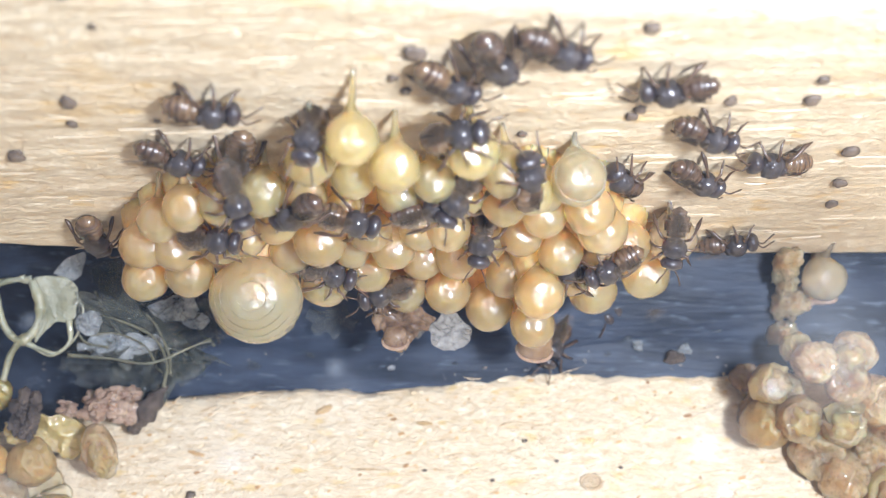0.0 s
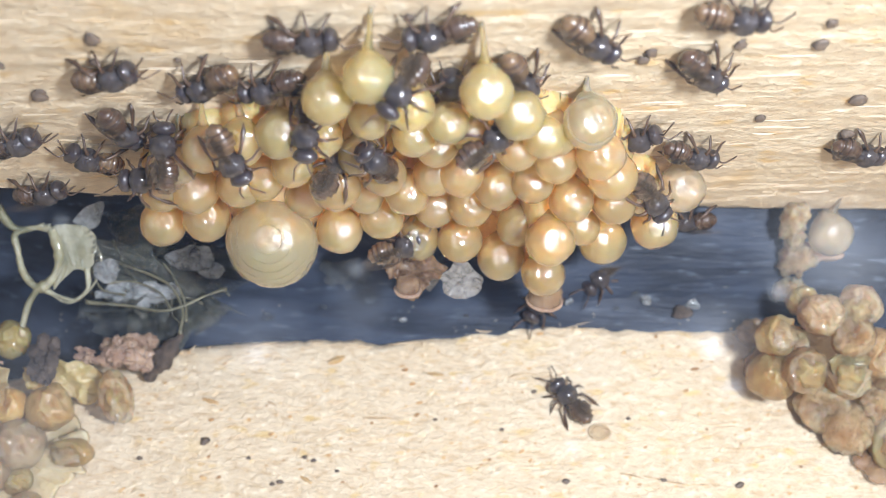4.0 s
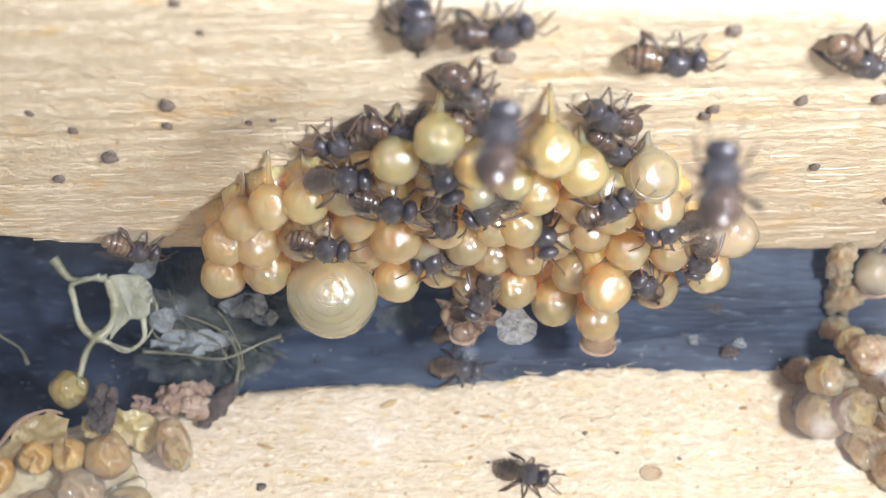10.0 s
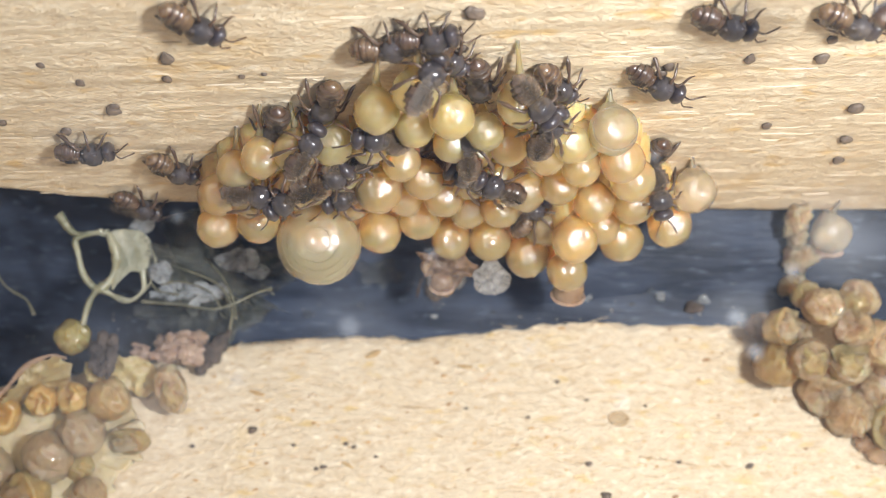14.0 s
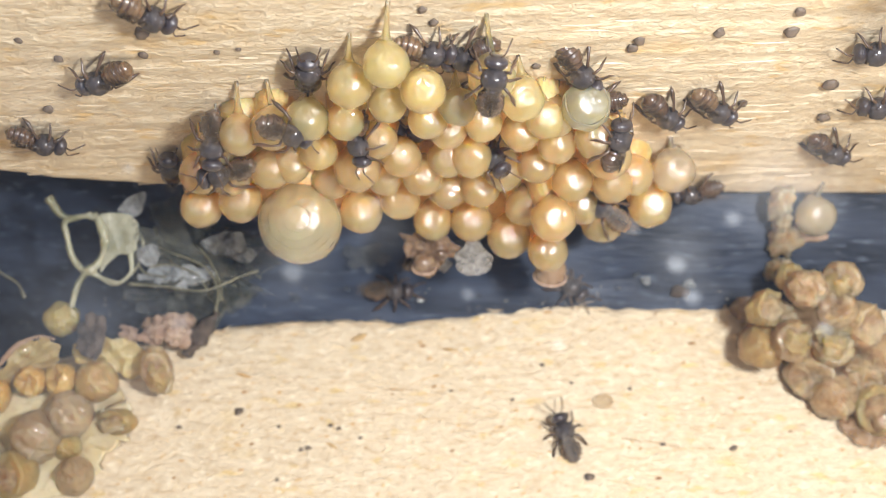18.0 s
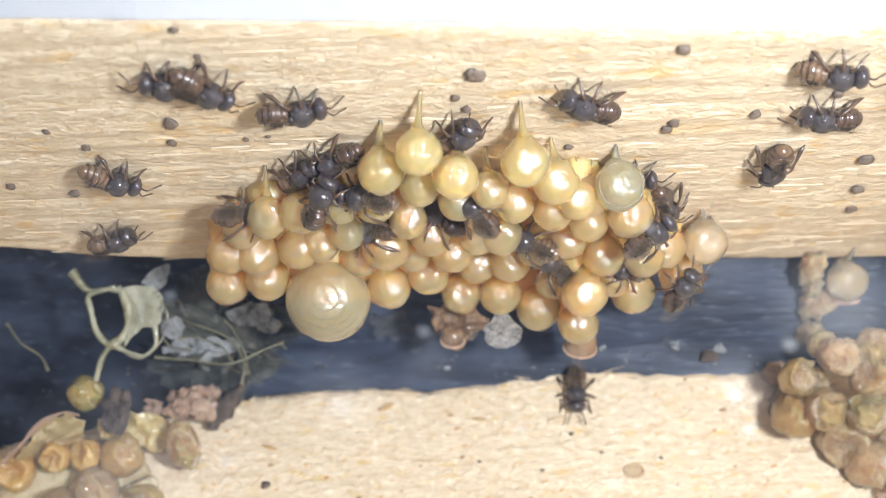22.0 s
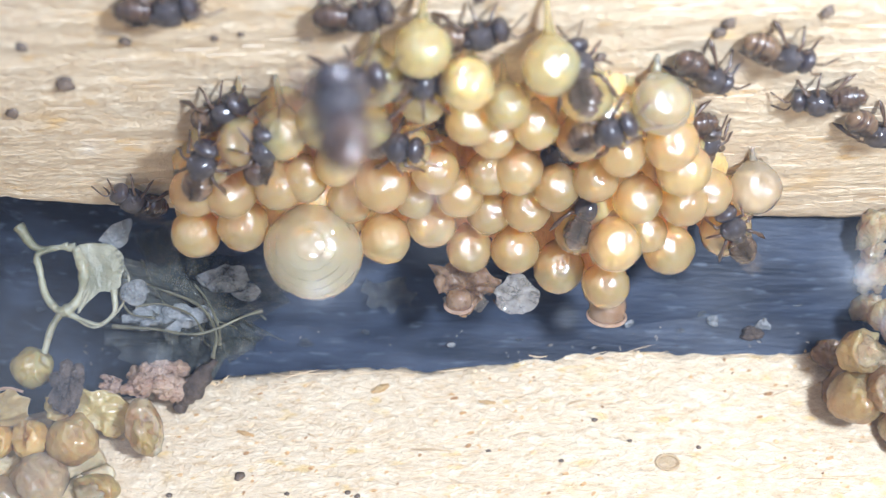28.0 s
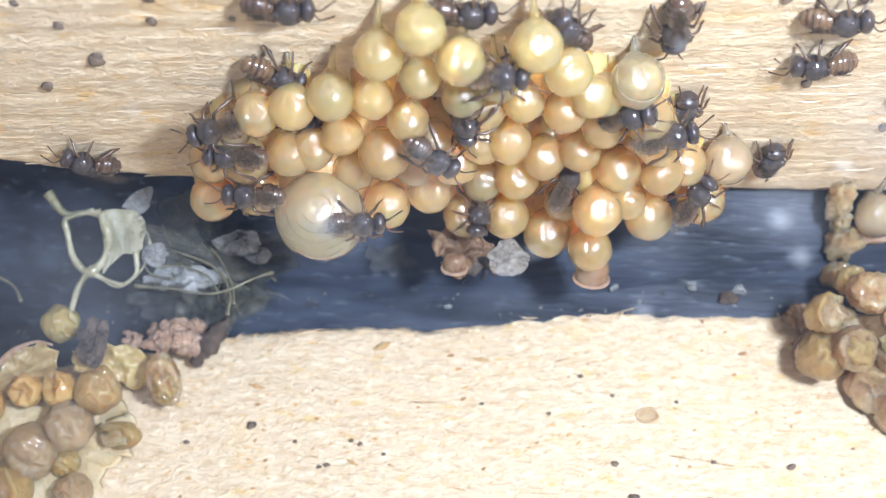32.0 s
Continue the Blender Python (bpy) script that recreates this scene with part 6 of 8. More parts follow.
    walk(bees[9], [(0, at(11.83, 1.83, 29.08, -100, 10, 175)), (1, at(6.84, 1.3, 31.4, -99, 18, 179)), (2, at(4.52, 1.51, 29.39, -98, 16, -179)), (3, at(1.75, 1.4, 29.5, -99, 23, 179)), (4, at(0.94, 1.39, 29.28, -98, 6, -172)), (7, at(-0.82, 1.05, 31.12, -98, 37, -180)), (7.33, at(-0.88, 1.01, 31.4, 155, 84, 69)), (7.67, at(-0.95, 0.97, 31.68, 98, 32, 6)), (8, at(-1.01, 0.92, 31.96, 99, -23, -2)), (9, at(-1, 0.49, 35.2, 180, -81, -88)), (9.5, at(-0.39, 0.52, 34.92, 102, -51, -6)), (10, at(0.21, 0.56, 34.63, 98, -13, 3)), (11, at(1, 0.58, 34.7, 101, 41, 10)), (12, at(1.55, 0.8, 33.41, 104, 52, 13)), (13, at(1.11, 0.46, 35.58, 99, -3, 1)), (14, at(-1.45, 1.13, 30.5, 99, -15, 0)), (15, at(-0.98, 1.02, 31.34, 111, -66, -18)), (16, at(-0.51, 0.91, 32.17, -107, -59, -163)), (17, at(-0.05, 0.8, 33.01, -99, -8, -177)), (17.5, at(-0.04, 0.66, 34.11, -103, -48, -168)), (18, at(-0.04, 0.52, 35.2, 180, -81, -88)), (19, at(-0.04, 0.52, 35.2, 180, -81, -88)), (19.5, at(-1.67, 0.77, 32.99, -103, -49, -168)), (20, at(-3.31, 1.02, 30.77, -99, -10, -176)), (21, at(-6.76, 1.74, 25.1, -99, -12, -176)), (22, at(-6.35, 1.81, 24.8, -100, 31, 177)), (23, at(-6.42, -0.04, 23.12, -42, -3, -175)), (23.5, at(-6.98, 0.96, 23.27, -48, 59, -156)), (24, at(-7.53, 1.97, 23.42, 106, 56, 15)), (24.5, at(-8.11, 2.05, 22.75, 99, 9, 4)), (25, at(-8.68, 2.13, 22.09, 101, -38, -5)), (28, at(-5.06, -1.1, 26.85, 71, -6, 14)), (29, at(-3.99, 1.7, 26.41, 99, 0, 2)), (30, at(-8.68, 1.29, 27.67, 99, 25, 6)), (31, at(-8.79, 1.32, 27.45, 100, 27, 6)), (32, at(-8.23, 1.26, 27.94, 99, 7, 4))])
    walk(bees[10], [(0, at(14.16, 2.59, 24.54, 96, 22, -3)), (1, at(13.88, 1.1, 34.45, 166, 81, 78)), (2, at(10.99, 3.29, 19.21, 104, 51, 13)), (3, at(11.1, 3.32, 19.05, 110, 64, 20)), (3.5, at(11.1, 3.37, 18.67, 99, 17, 5)), (4, at(11.1, 3.43, 18.29, 100, -30, -3)), (7, at(10.62, 1.01, 18.37, 43, -25, 74)), (8, at(10.24, 0.71, 18.84, 32, -18, 44)), (8.5, at(10.82, 2.06, 18.7, 17, -62, 66)), (9, at(11.39, 3.4, 18.56, -102, -65, -168)), (9.5, at(10.68, 1.88, 18.67, -69, -26, 179)), (10, at(9.96, 0.36, 18.79, -47, 13, -171)), (10.5, at(9.19, 0.94, 17.22, -18, -11, 157)), (11, at(8.43, 1.52, 15.65, 20, -13, 117)), (12, at(11.97, 1.45, 14.72, 18, -60, 73)), (13, at(11.92, 1.45, 14.02, -51, -81, 141)), (13.33, at(11.92, 1.54, 14.38, 68, -42, -2)), (13.67, at(11.92, 1.62, 14.73, 54, 8, -25)), (14, at(11.92, 1.71, 15.09, 10, 43, -73)), (17, at(26.45, 4.98, 11.71, 96, 25, -1)), (18, at(23.84, 4.53, 14.11, 96, 38, 1)), (19, at(19.72, 4.11, 15.86, 90, 76, 0)), (19.5, at(26.39, 4.38, 15.87, 96, 38, 3)), (20, at(33.07, 4.66, 15.87, 99, 0, 2)), (20.33, at(26.5, 3.51, 14.63, 84, -50, 25)), (20.67, at(19.93, 2.37, 13.39, -16, -63, 131)), (21, at(13.37, 1.23, 12.15, -47, -17, 168)), (21.5, at(13.27, 1.1, 11.95, -31, -53, 130)), (22, at(13.18, 0.98, 11.74, 39, -58, 40)), (23, at(12.82, 1.3, 12.08, -18, -50, 89)), (24, at(12.82, 1.29, 12.08, 19, -50, 42)), (25, at(12.78, 1.13, 11.8, 29, -60, 35)), (28, at(13.4, 1.19, 12.1, -29, -45, 132)), (29, at(13.01, 0.99, 11.8, -9, -65, 87)), (30, at(13.18, 1.3, 12.23, 35, -31, 30)), (31, at(12.97, 1.48, 12.26, 28, -32, 25)), (32, at(12.86, 1.29, 12.12, 22, -47, 39))])
    walk(bees[11], [(0, at(18.26, 3.26, 21.19, -99, -10, -176)), (1, at(23.17, 2.77, 25.61, -99, -22, -174)), (1.5, at(23.62, 2.74, 25.95, -153, -80, -115)), (2, at(24.06, 2.7, 26.29, 100, -30, -3)), (2.5, at(23.6, 2.73, 26.02, 101, 41, 10)), (3, at(23.14, 2.75, 25.75, -110, 65, 163)), (3.5, at(18.37, 2.25, 27.92, 108, 61, 18)), (4, at(13.61, 1.75, 30.08, 99, 10, 4)), (7, at(14.25, 1.83, 29.62, 101, -12, -10)), (8, at(5.95, 0.59, 35.86, 100, 26, 6)), (9, at(9.85, 1.33, 31.89, 100, -12, -5)), (12, at(-2.51, 0.76, 32.66, 100, 26, 6)), (13, at(-4.8, 1.33, 28.33, 99, -1, 8)), (14, at(-3.37, 1.16, 29.83, 99, -13, 0)), (17, at(0.17, 1.78, 26.58, 99, 4, 3)), (18, at(-0.04, 1.72, 26.9, 99, 17, 5)), (19, at(-0.05, 1.68, 27.15, 102, -42, -6)), (20, at(0.08, 1.66, 27.35, 99, 21, 6)), (20.5, at(-0.07, 1.66, 27.28, 100, -28, -2)), (21, at(-0.21, 1.67, 27.22, 125, -75, -32)), (22, at(-0.02, 1.75, 26.69, 109, -63, -15)), (23, at(0, 1.68, 27.15, 99, 4, 3)), (24, at(0.12, 1.7, 27.05, 100, 29, 7)), (25, at(0.99, 1.97, 25.51, 106, 57, 15)), (28, at(-0.01, 1.73, 26.86, 99, -16, 0)), (29, at(0.68, 1.82, 26.39, 101, 36, 8)), (30, at(3.62, 1.82, 27.12, 102, 44, 10)), (31, at(0.24, -1.05, 26.51, 58, 2, 24)), (32, at(1.48, -0.21, 24.3, 44, 0, -5))])
    walk(bees[12], [(0, at(14.8, 3.37, 19.55, 96, 37, 0)), (0.5, at(11.24, 2.6, 23.79, -104, 71, 167)), (1, at(7.67, 1.84, 28.03, -99, 1, -178)), (1.5, at(7.39, 2.15, 25.86, -107, -58, -164)), (2, at(7.1, 2.47, 23.7, 107, -59, -13)), (3, at(8.25, 2.59, 23.47, 99, 0, 2)), (4, at(3.24, 0.21, 22.06, 57, -17, 36)), (5.5, at(2.54, 0.59, 20.21, -1, -32, 98)), (7, at(1.84, 0.97, 18.35, -43, 5, 144)), (8, at(2.77, 0.62, 17.94, -69, 4, -151)), (9, at(2.26, 1.06, 18.55, -22, 12, -155)), (9.5, at(3.05, 1.26, 17.5, 0, 28, -119)), (10, at(3.83, 1.45, 16.45, 29, 28, -78)), (11, at(1.95, 0.48, 18.07, -50, 50, -165)), (12, at(2.39, 0.52, 18.37, -48, 26, -152)), (13, at(2.32, 1.41, 14.38, -26, 46, -165)), (13.5, at(2.37, 0.9, 16.28, -48, 10, 176)), (14, at(2.42, 0.39, 18.18, -59, -29, 171)), (17, at(12.17, 2.12, 15.04, -32, -7, -163)), (18, at(16.86, 5.11, 8.55, -99, 16, 180)), (18.5, at(16.81, 4.9, 9.75, -89, -31, 175)), (19, at(16.77, 4.7, 10.95, -48, -73, 137)), (20, at(16.45, 4.33, 13.55, -94, -60, -179)), (21, at(16.42, 4.35, 13.5, -102, -44, -169)), (21.5, at(24.74, 4.51, 14.66, 112, -66, -18)), (22, at(33.07, 4.66, 15.82, 99, 0, 2)), (22.5, at(22.46, 4.16, 16.39, 106, -57, -11)), (23, at(11.86, 3.66, 16.96, -108, -62, -161)), (24, at(11.75, 3.63, 17.1, -117, -71, -152)), (25, at(11.56, 3.63, 17.1, -118, -71, -151)), (28, at(11.41, 3.66, 16.8, 169, -86, -77)), (28.5, at(10.68, 3.52, 17.76, 99, -44, -3)), (29, at(9.95, 3.37, 18.72, 99, 0, 2)), (29.5, at(13.4, 3.9, 15.91, 104, -51, -9)), (30, at(16.84, 4.42, 13.11, -122, -74, -147)), (31, at(15.68, 3.98, 15.64, -87, -54, 172)), (32, at(17.29, 4.62, 11.89, 173, -81, -80))])
    walk(bees[13], [(0, at(10.93, 3.21, 19.69, -104, -60, -166)), (1, at(11.57, 3.49, 17.95, -75, -83, 166)), (1.5, at(12.94, 2.96, 16.4, 31, -58, 44)), (2, at(14.31, 2.43, 14.85, 28, -23, 28)), (2.5, at(14.21, 2.43, 14.82, -17, -31, 104)), (3, at(14.11, 2.42, 14.8, -39, 4, 164)), (3.33, at(14.27, 2.9, 15.27, -43, 53, -176)), (3.67, at(14.43, 3.39, 15.73, 88, 73, -26)), (4, at(14.6, 3.87, 16.2, 99, 24, 6)), (7, at(10.7, 2.97, 21.16, 83, 71, -8)), (8, at(16.24, 3.44, 19.43, 98, 6, -5)), (9, at(22.68, 4.4, 14.65, 99, 28, 5)), (10, at(33.07, 4.66, 15.82, 99, 0, 2)), (10.5, at(28.18, 7.62, 14.21, 61, 47, -36)), (11, at(23.29, 10.58, 12.59, -20, 38, -117)), (12, at(24.55, 5.61, 7.12, -100, 29, 177)), (12.33, at(27.39, 5.29, 10.02, -130, 77, 143)), (12.67, at(30.23, 4.98, 12.92, 103, 49, 12)), (13, at(33.07, 4.66, 15.82, 99, 0, 2)), (14, at(10.37, 2.27, 25.55, 92, 22, -14)), (17, at(12.01, 2.02, 27.7, 91, 31, -9)), (17.5, at(12.03, 1.49, 31.45, 100, -29, -11)), (18, at(12.05, 0.97, 35.2, 180, -81, -88)), (18.5, at(12.1, 1.36, 32.41, 103, -43, -8)), (19, at(12.15, 1.76, 29.61, 98, 3, -1)), (19.5, at(12.97, 1.93, 28.73, 105, 60, 14)), (20, at(13.79, 2.09, 27.84, -107, 59, 167)), (21, at(10.4, 1.99, 27.65, -99, -10, -176)), (22, at(6.19, 1.59, 29.28, -98, -32, -177)), (22.5, at(3.79, 1.87, 26.81, -98, 13, 178)), (23, at(1.39, 2.16, 24.35, -106, 56, 169)), (24, at(1.47, 2.21, 24.35, -99, 0, -178)), (25, at(4.6, -0.4, 25, -48, -28, 144)), (28, at(4.63, 0.19, 25.06, -17, -23, 101)), (29, at(3.89, -0.16, 26.38, -31, -69, 165)), (30, at(4.75, 0.12, 25.12, -15, -24, 113)), (31, at(3.66, 0.01, 26.9, -10, -41, 148)), (32, at(4.88, 2.11, 25.5, -108, -62, -162))])
    walk(bees[14], [(0, at(5.43, -0.1, 24.41, 18, -71, 107)), (1, at(5.28, -0.3, 24.74, -54, -37, -179)), (1.5, at(4.84, -0.28, 24.78, 0, -70, 88)), (2, at(4.4, -0.25, 24.83, 49, -35, 0)), (2.5, at(4.1, 0.02, 25.65, 30, 14, -6)), (3, at(3.79, 0.28, 26.48, -13, 55, -42)), (3.5, at(5.78, 1.03, 27.43, 48, 55, -14)), (4, at(7.77, 1.78, 28.38, 95, 42, 0)), (7, at(18.39, 2.18, 28.38, 99, 3, 3)), (8, at(14.1, 1.51, 31.75, 97, 77, 8)), (8.5, at(14.29, 1.87, 29.35, 95, 33, -4)), (9, at(14.48, 2.23, 26.95, 101, -10, -13)), (10, at(15.54, 1.58, 31.65, 101, 40, 9)), (10.5, at(16.71, 1.55, 32.11, -115, 70, 158)), (11, at(17.88, 1.53, 32.56, -99, 3, -178)), (11.33, at(22.97, 1.73, 32.56, -108, 61, 166)), (11.67, at(28.06, 1.94, 32.57, 106, 58, 16)), (12, at(33.16, 2.14, 32.57, 99, 0, 2)), (13, at(33.16, 2.14, 32.57, 99, 0, 2)), (14, at(18.4, 1.79, 30.96, 97, 24, 0)), (15.5, at(21.01, 2.29, 28.28, 166, 84, 76)), (17, at(23.62, 2.79, 25.59, -100, 27, 178)), (18, at(23.32, 2.79, 25.51, -99, 8, -179)), (18.5, at(22.11, 2.73, 25.63, -131, 77, 142)), (19, at(20.9, 2.67, 25.76, 100, 28, 7)), (19.5, at(20.92, 1.98, 30.48, 100, -31, -3)), (20, at(20.95, 1.29, 35.2, 180, -81, -88)), (21, at(20.95, 1.29, 35.2, 180, -81, -88)), (21.5, at(19.14, 1.48, 33.32, 109, -49, -19)), (22, at(17.33, 1.66, 31.43, 102, -10, -14)), (22.5, at(17.34, 1.41, 33.32, 109, -49, -19)), (23, at(17.35, 1.16, 35.2, 180, -81, -88)), (24, at(17.35, 1.16, 35.2, 180, -81, -88)), (25, at(17.35, 1.16, 35.2, 180, -81, -88)), (26.5, at(15.3, 1.85, 29.94, 101, -34, -7)), (28, at(13.25, 2.54, 24.68, 97, 21, -1)), (28.5, at(13.28, 1.78, 29.94, 101, -34, -7)), (29, at(13.31, 1.01, 35.2, 180, -81, -88)), (29.5, at(14.24, 1.77, 30.16, 98, -24, -8)), (30, at(15.17, 2.54, 25.11, 91, 41, -6)), (31, at(15.43, 2.43, 25.9, 96, 16, -8)), (32, at(17.37, 2.53, 25.71, 101, -12, -12))])
    walk(bees[15], [(0, at(2.79, 0.19, 22.3, -26, 42, -132)), (1, at(-4.99, 1.65, 25.75, -69, 56, -147)), (1.5, at(-0.94, 0.84, 23.83, 42, 67, -29)), (2, at(3.1, 0.04, 21.92, 67, 22, 3)), (2.5, at(2.28, -0.2, 22.93, 62, -23, 16)), (3, at(1.46, -0.44, 23.94, 34, -63, 48)), (4, at(1.58, 2.23, 23.94, 143, -85, -50)), (5.5, at(0.82, 2.09, 24.66, -100, -51, -171)), (7, at(0.07, 1.95, 25.39, -99, -10, -176)), (7.5, at(-0.1, 0.78, 26.03, -55, 19, -149)), (8, at(-0.26, -0.39, 26.68, 0, 17, -108)), (9, at(-0.67, -0.98, 26.42, 45, 45, -64)), (10, at(-1.93, -0.22, 24.73, 10, 41, -59)), (11, at(-1.79, -0.35, 24.52, -8, 58, -78)), (12, at(-1.67, -0.18, 24.44, 53, 26, 16)), (13, at(-1.86, -0.34, 24.63, 52, 9, 11)), (14, at(-1.62, -0.41, 28.35, 35, -21, 62)), (15.5, at(-1.63, 0.03, 31.78, 39, -59, 56)), (17, at(-1.65, 0.46, 35.2, 180, -81, -88)), (18, at(3.24, -0.76, 26.84, 13, -61, 76)), (18.5, at(3.2, 0.56, 26.91, 77, -40, 17)), (19, at(3.17, 1.88, 26.98, 99, 0, 2)), (20, at(3.17, 1.88, 26.98, 99, 0, 2)), (20.5, at(2.01, 1.1, 24.2, 60, -50, 34)), (21, at(0.86, 0.32, 21.42, -30, -42, 119)), (22, at(0.91, 0.33, 21.44, -37, -35, 135)), (23, at(0.83, 0.36, 21.44, -43, -25, 141)), (24, at(0.8, 0.37, 21.41, -38, -34, 128)), (25, at(0.75, 0.36, 21.37, -45, -29, 134)), (26.5, at(-0.73, 0.21, 23.01, 2, -40, 55)), (28, at(-2.2, 0.06, 24.65, 26, -7, -7)), (29, at(-0.52, -0.79, 26.67, 42, -10, -16)), (29.5, at(-0.54, 0.43, 26.92, 63, 29, -14)), (30, at(-0.57, 1.66, 27.17, 108, 61, 18)), (31, at(-0.67, 1.7, 26.91, 99, -12, 0)), (32, at(-0.08, 1.67, 27.21, 99, 3, 3))])
    walk(bees[16], [(0, at(-4.68, -0.04, 21.88, -87, 48, 168)), (1, at(-4.42, -0.23, 22.31, -43, 64, -134)), (1.5, at(-4.46, -0.19, 22.13, 75, 31, -13)), (2, at(-4.5, -0.15, 21.95, 85, -41, 2)), (3, at(-4.31, -0.08, 22.74, 48, 17, -6)), (3.5, at(-4.54, 0.1, 22.68, 40, 33, -47)), (4, at(-4.76, 0.28, 22.62, 20, 39, -95)), (5.5, at(-4.59, 0.08, 22.67, -29, 29, -152)), (7, at(-4.43, -0.12, 22.72, -52, -7, 176)), (8, at(-3.95, -0.82, 25.96, -52, -61, 146)), (9, at(-4.14, 1.38, 26.46, 3, -49, 90)), (9.5, at(-4.06, 1.54, 26.44, 70, -39, 27)), (10, at(-3.99, 1.7, 26.41, 99, 0, 2)), (11, at(-14.36, -0.04, 35.05, 100, 33, 8)), (12, at(-7.36, 0.69, 31.96, 99, -4, 2)), (13, at(-12.23, 1.55, 25.03, 99, -14, 0)), (14, at(-20.02, 2.08, 19.6, 99, -4, 2)), (15.5, at(-20.75, 2.24, 18.41, 106, 67, 17)), (17, at(-21.48, 2.39, 17.22, -98, 41, 180)), (17.5, at(-21.77, 2.28, 17.86, 142, 82, 55)), (18, at(-22.06, 2.18, 18.49, 100, 31, 7)), (19, at(-25.66, 1.89, 19.49, 103, 47, 11)), (19.5, at(-29.27, 1.78, 19.5, -111, 65, 163)), (20, at(-32.87, 1.68, 19.5, -99, 0, -178)), (21, at(-32.87, 1.68, 19.5, -99, 0, -178)), (21.5, at(-22.17, 1.07, 25.95, -111, 65, 163)), (22, at(-11.48, 0.47, 32.41, 103, 47, 11)), (22.5, at(-11.47, 0.28, 33.81, 99, -21, -1)), (23, at(-11.47, 0.1, 35.2, 180, -81, -88)), (24, at(-19.75, 0.7, 28.84, 99, -18, -1)), (25, at(-13.47, 1.33, 26.21, 99, 4, 3)), (28, at(-12.17, 0.91, 29.31, 99, -10, 1)), (29, at(-13.07, 0.98, 28.62, 102, 42, 10)), (29.5, at(-13.06, 0.51, 31.91, 99, -23, -2)), (30, at(-13.04, 0.04, 35.2, 180, -81, -88)), (31, at(-13.04, 0.04, 35.2, 180, -81, -88)), (32, at(-13.04, 0.04, 35.2, 180, -81, -88))])
    walk(bees[17], [(0, at(-2.59, 0.22, 20.31, 58, 23, 0)), (1, at(-2.51, 0.3, 20.35, 43, 43, -16)), (2, at(-2.35, 0.36, 20.07, 50, 57, -5)), (3, at(-2.42, 0.28, 20.1, 60, 45, 2)), (4, at(-8.61, -0.37, 21.84, 52, 57, -43)), (5.5, at(-9.21, -0.3, 21.56, -44, 46, -138)), (7, at(-9.81, -0.23, 21.28, -67, -6, -159)), (7.5, at(-8.26, 0.75, 23.25, -88, -67, -160)), (8, at(-6.71, 1.73, 25.22, 103, -49, -8)), (9, at(-6.46, 1.73, 25.26, 101, -39, -5)), (9.33, at(-6.37, 1.73, 25.31, -170, -81, -98)), (9.67, at(-6.28, 1.72, 25.36, -101, -35, -172)), (10, at(-6.19, 1.72, 25.41, -99, 16, 180)), (10.5, at(-6.32, 1.72, 25.37, -102, -43, -170)), (11, at(-6.44, 1.72, 25.33, 123, -74, -30)), (11.33, at(-6.52, 1.81, 24.7, 97, -20, -3)), (11.67, at(-6.6, 1.9, 24.07, 94, 36, 2)), (12, at(-6.68, 1.99, 23.43, -120, 87, 152)), (13, at(-6.41, 1.74, 25.21, -158, 82, 114)), (14, at(-6.68, 1.86, 24.31, -100, 71, 175)), (17, at(-8.01, 1.78, 24.57, -104, 51, 171)), (18, at(-16.61, 1.38, 25.13, -100, 27, 178)), (18.5, at(-19.11, 0.96, 27.3, 126, 75, 37)), (19, at(-21.61, 0.54, 29.47, 99, 3, 3)), (20, at(-17.88, 1.44, 24.33, 93, 44, -3)), (21, at(-17.58, 1.73, 22.57, 99, 0, 2)), (22, at(-18, 1.55, 23.62, 100, 35, 8)), (22.5, at(-15.88, 1.57, 23.98, 96, -22, 2)), (23, at(-13.76, 1.59, 24.35, 99, -79, -5)), (24, at(-18.55, 1.85, 21.49, 97, -18, 5)), (25, at(-17.88, 1.99, 20.76, 99, -18, -1)), (28, at(-11.23, 2.13, 21.45, 101, -41, -6)), (28.33, at(-10.57, 2.07, 21.97, -154, -80, -115)), (28.67, at(-9.92, 2.02, 22.49, -100, -33, -172)), (29, at(-9.26, 1.97, 23.01, -99, 19, 179)), (29.5, at(-9.34, 1.91, 23.38, -114, 68, 160)), (30, at(-9.41, 1.85, 23.75, 106, 58, 16)), (30.5, at(-9.59, 1.92, 23.21, 99, 2, 2)), (31, at(-9.78, 2, 22.67, 105, -55, -10)), (31.5, at(-9.48, 2.02, 22.57, 99, -11, 0)), (32, at(-9.18, 2.05, 22.47, 100, 32, 8))])
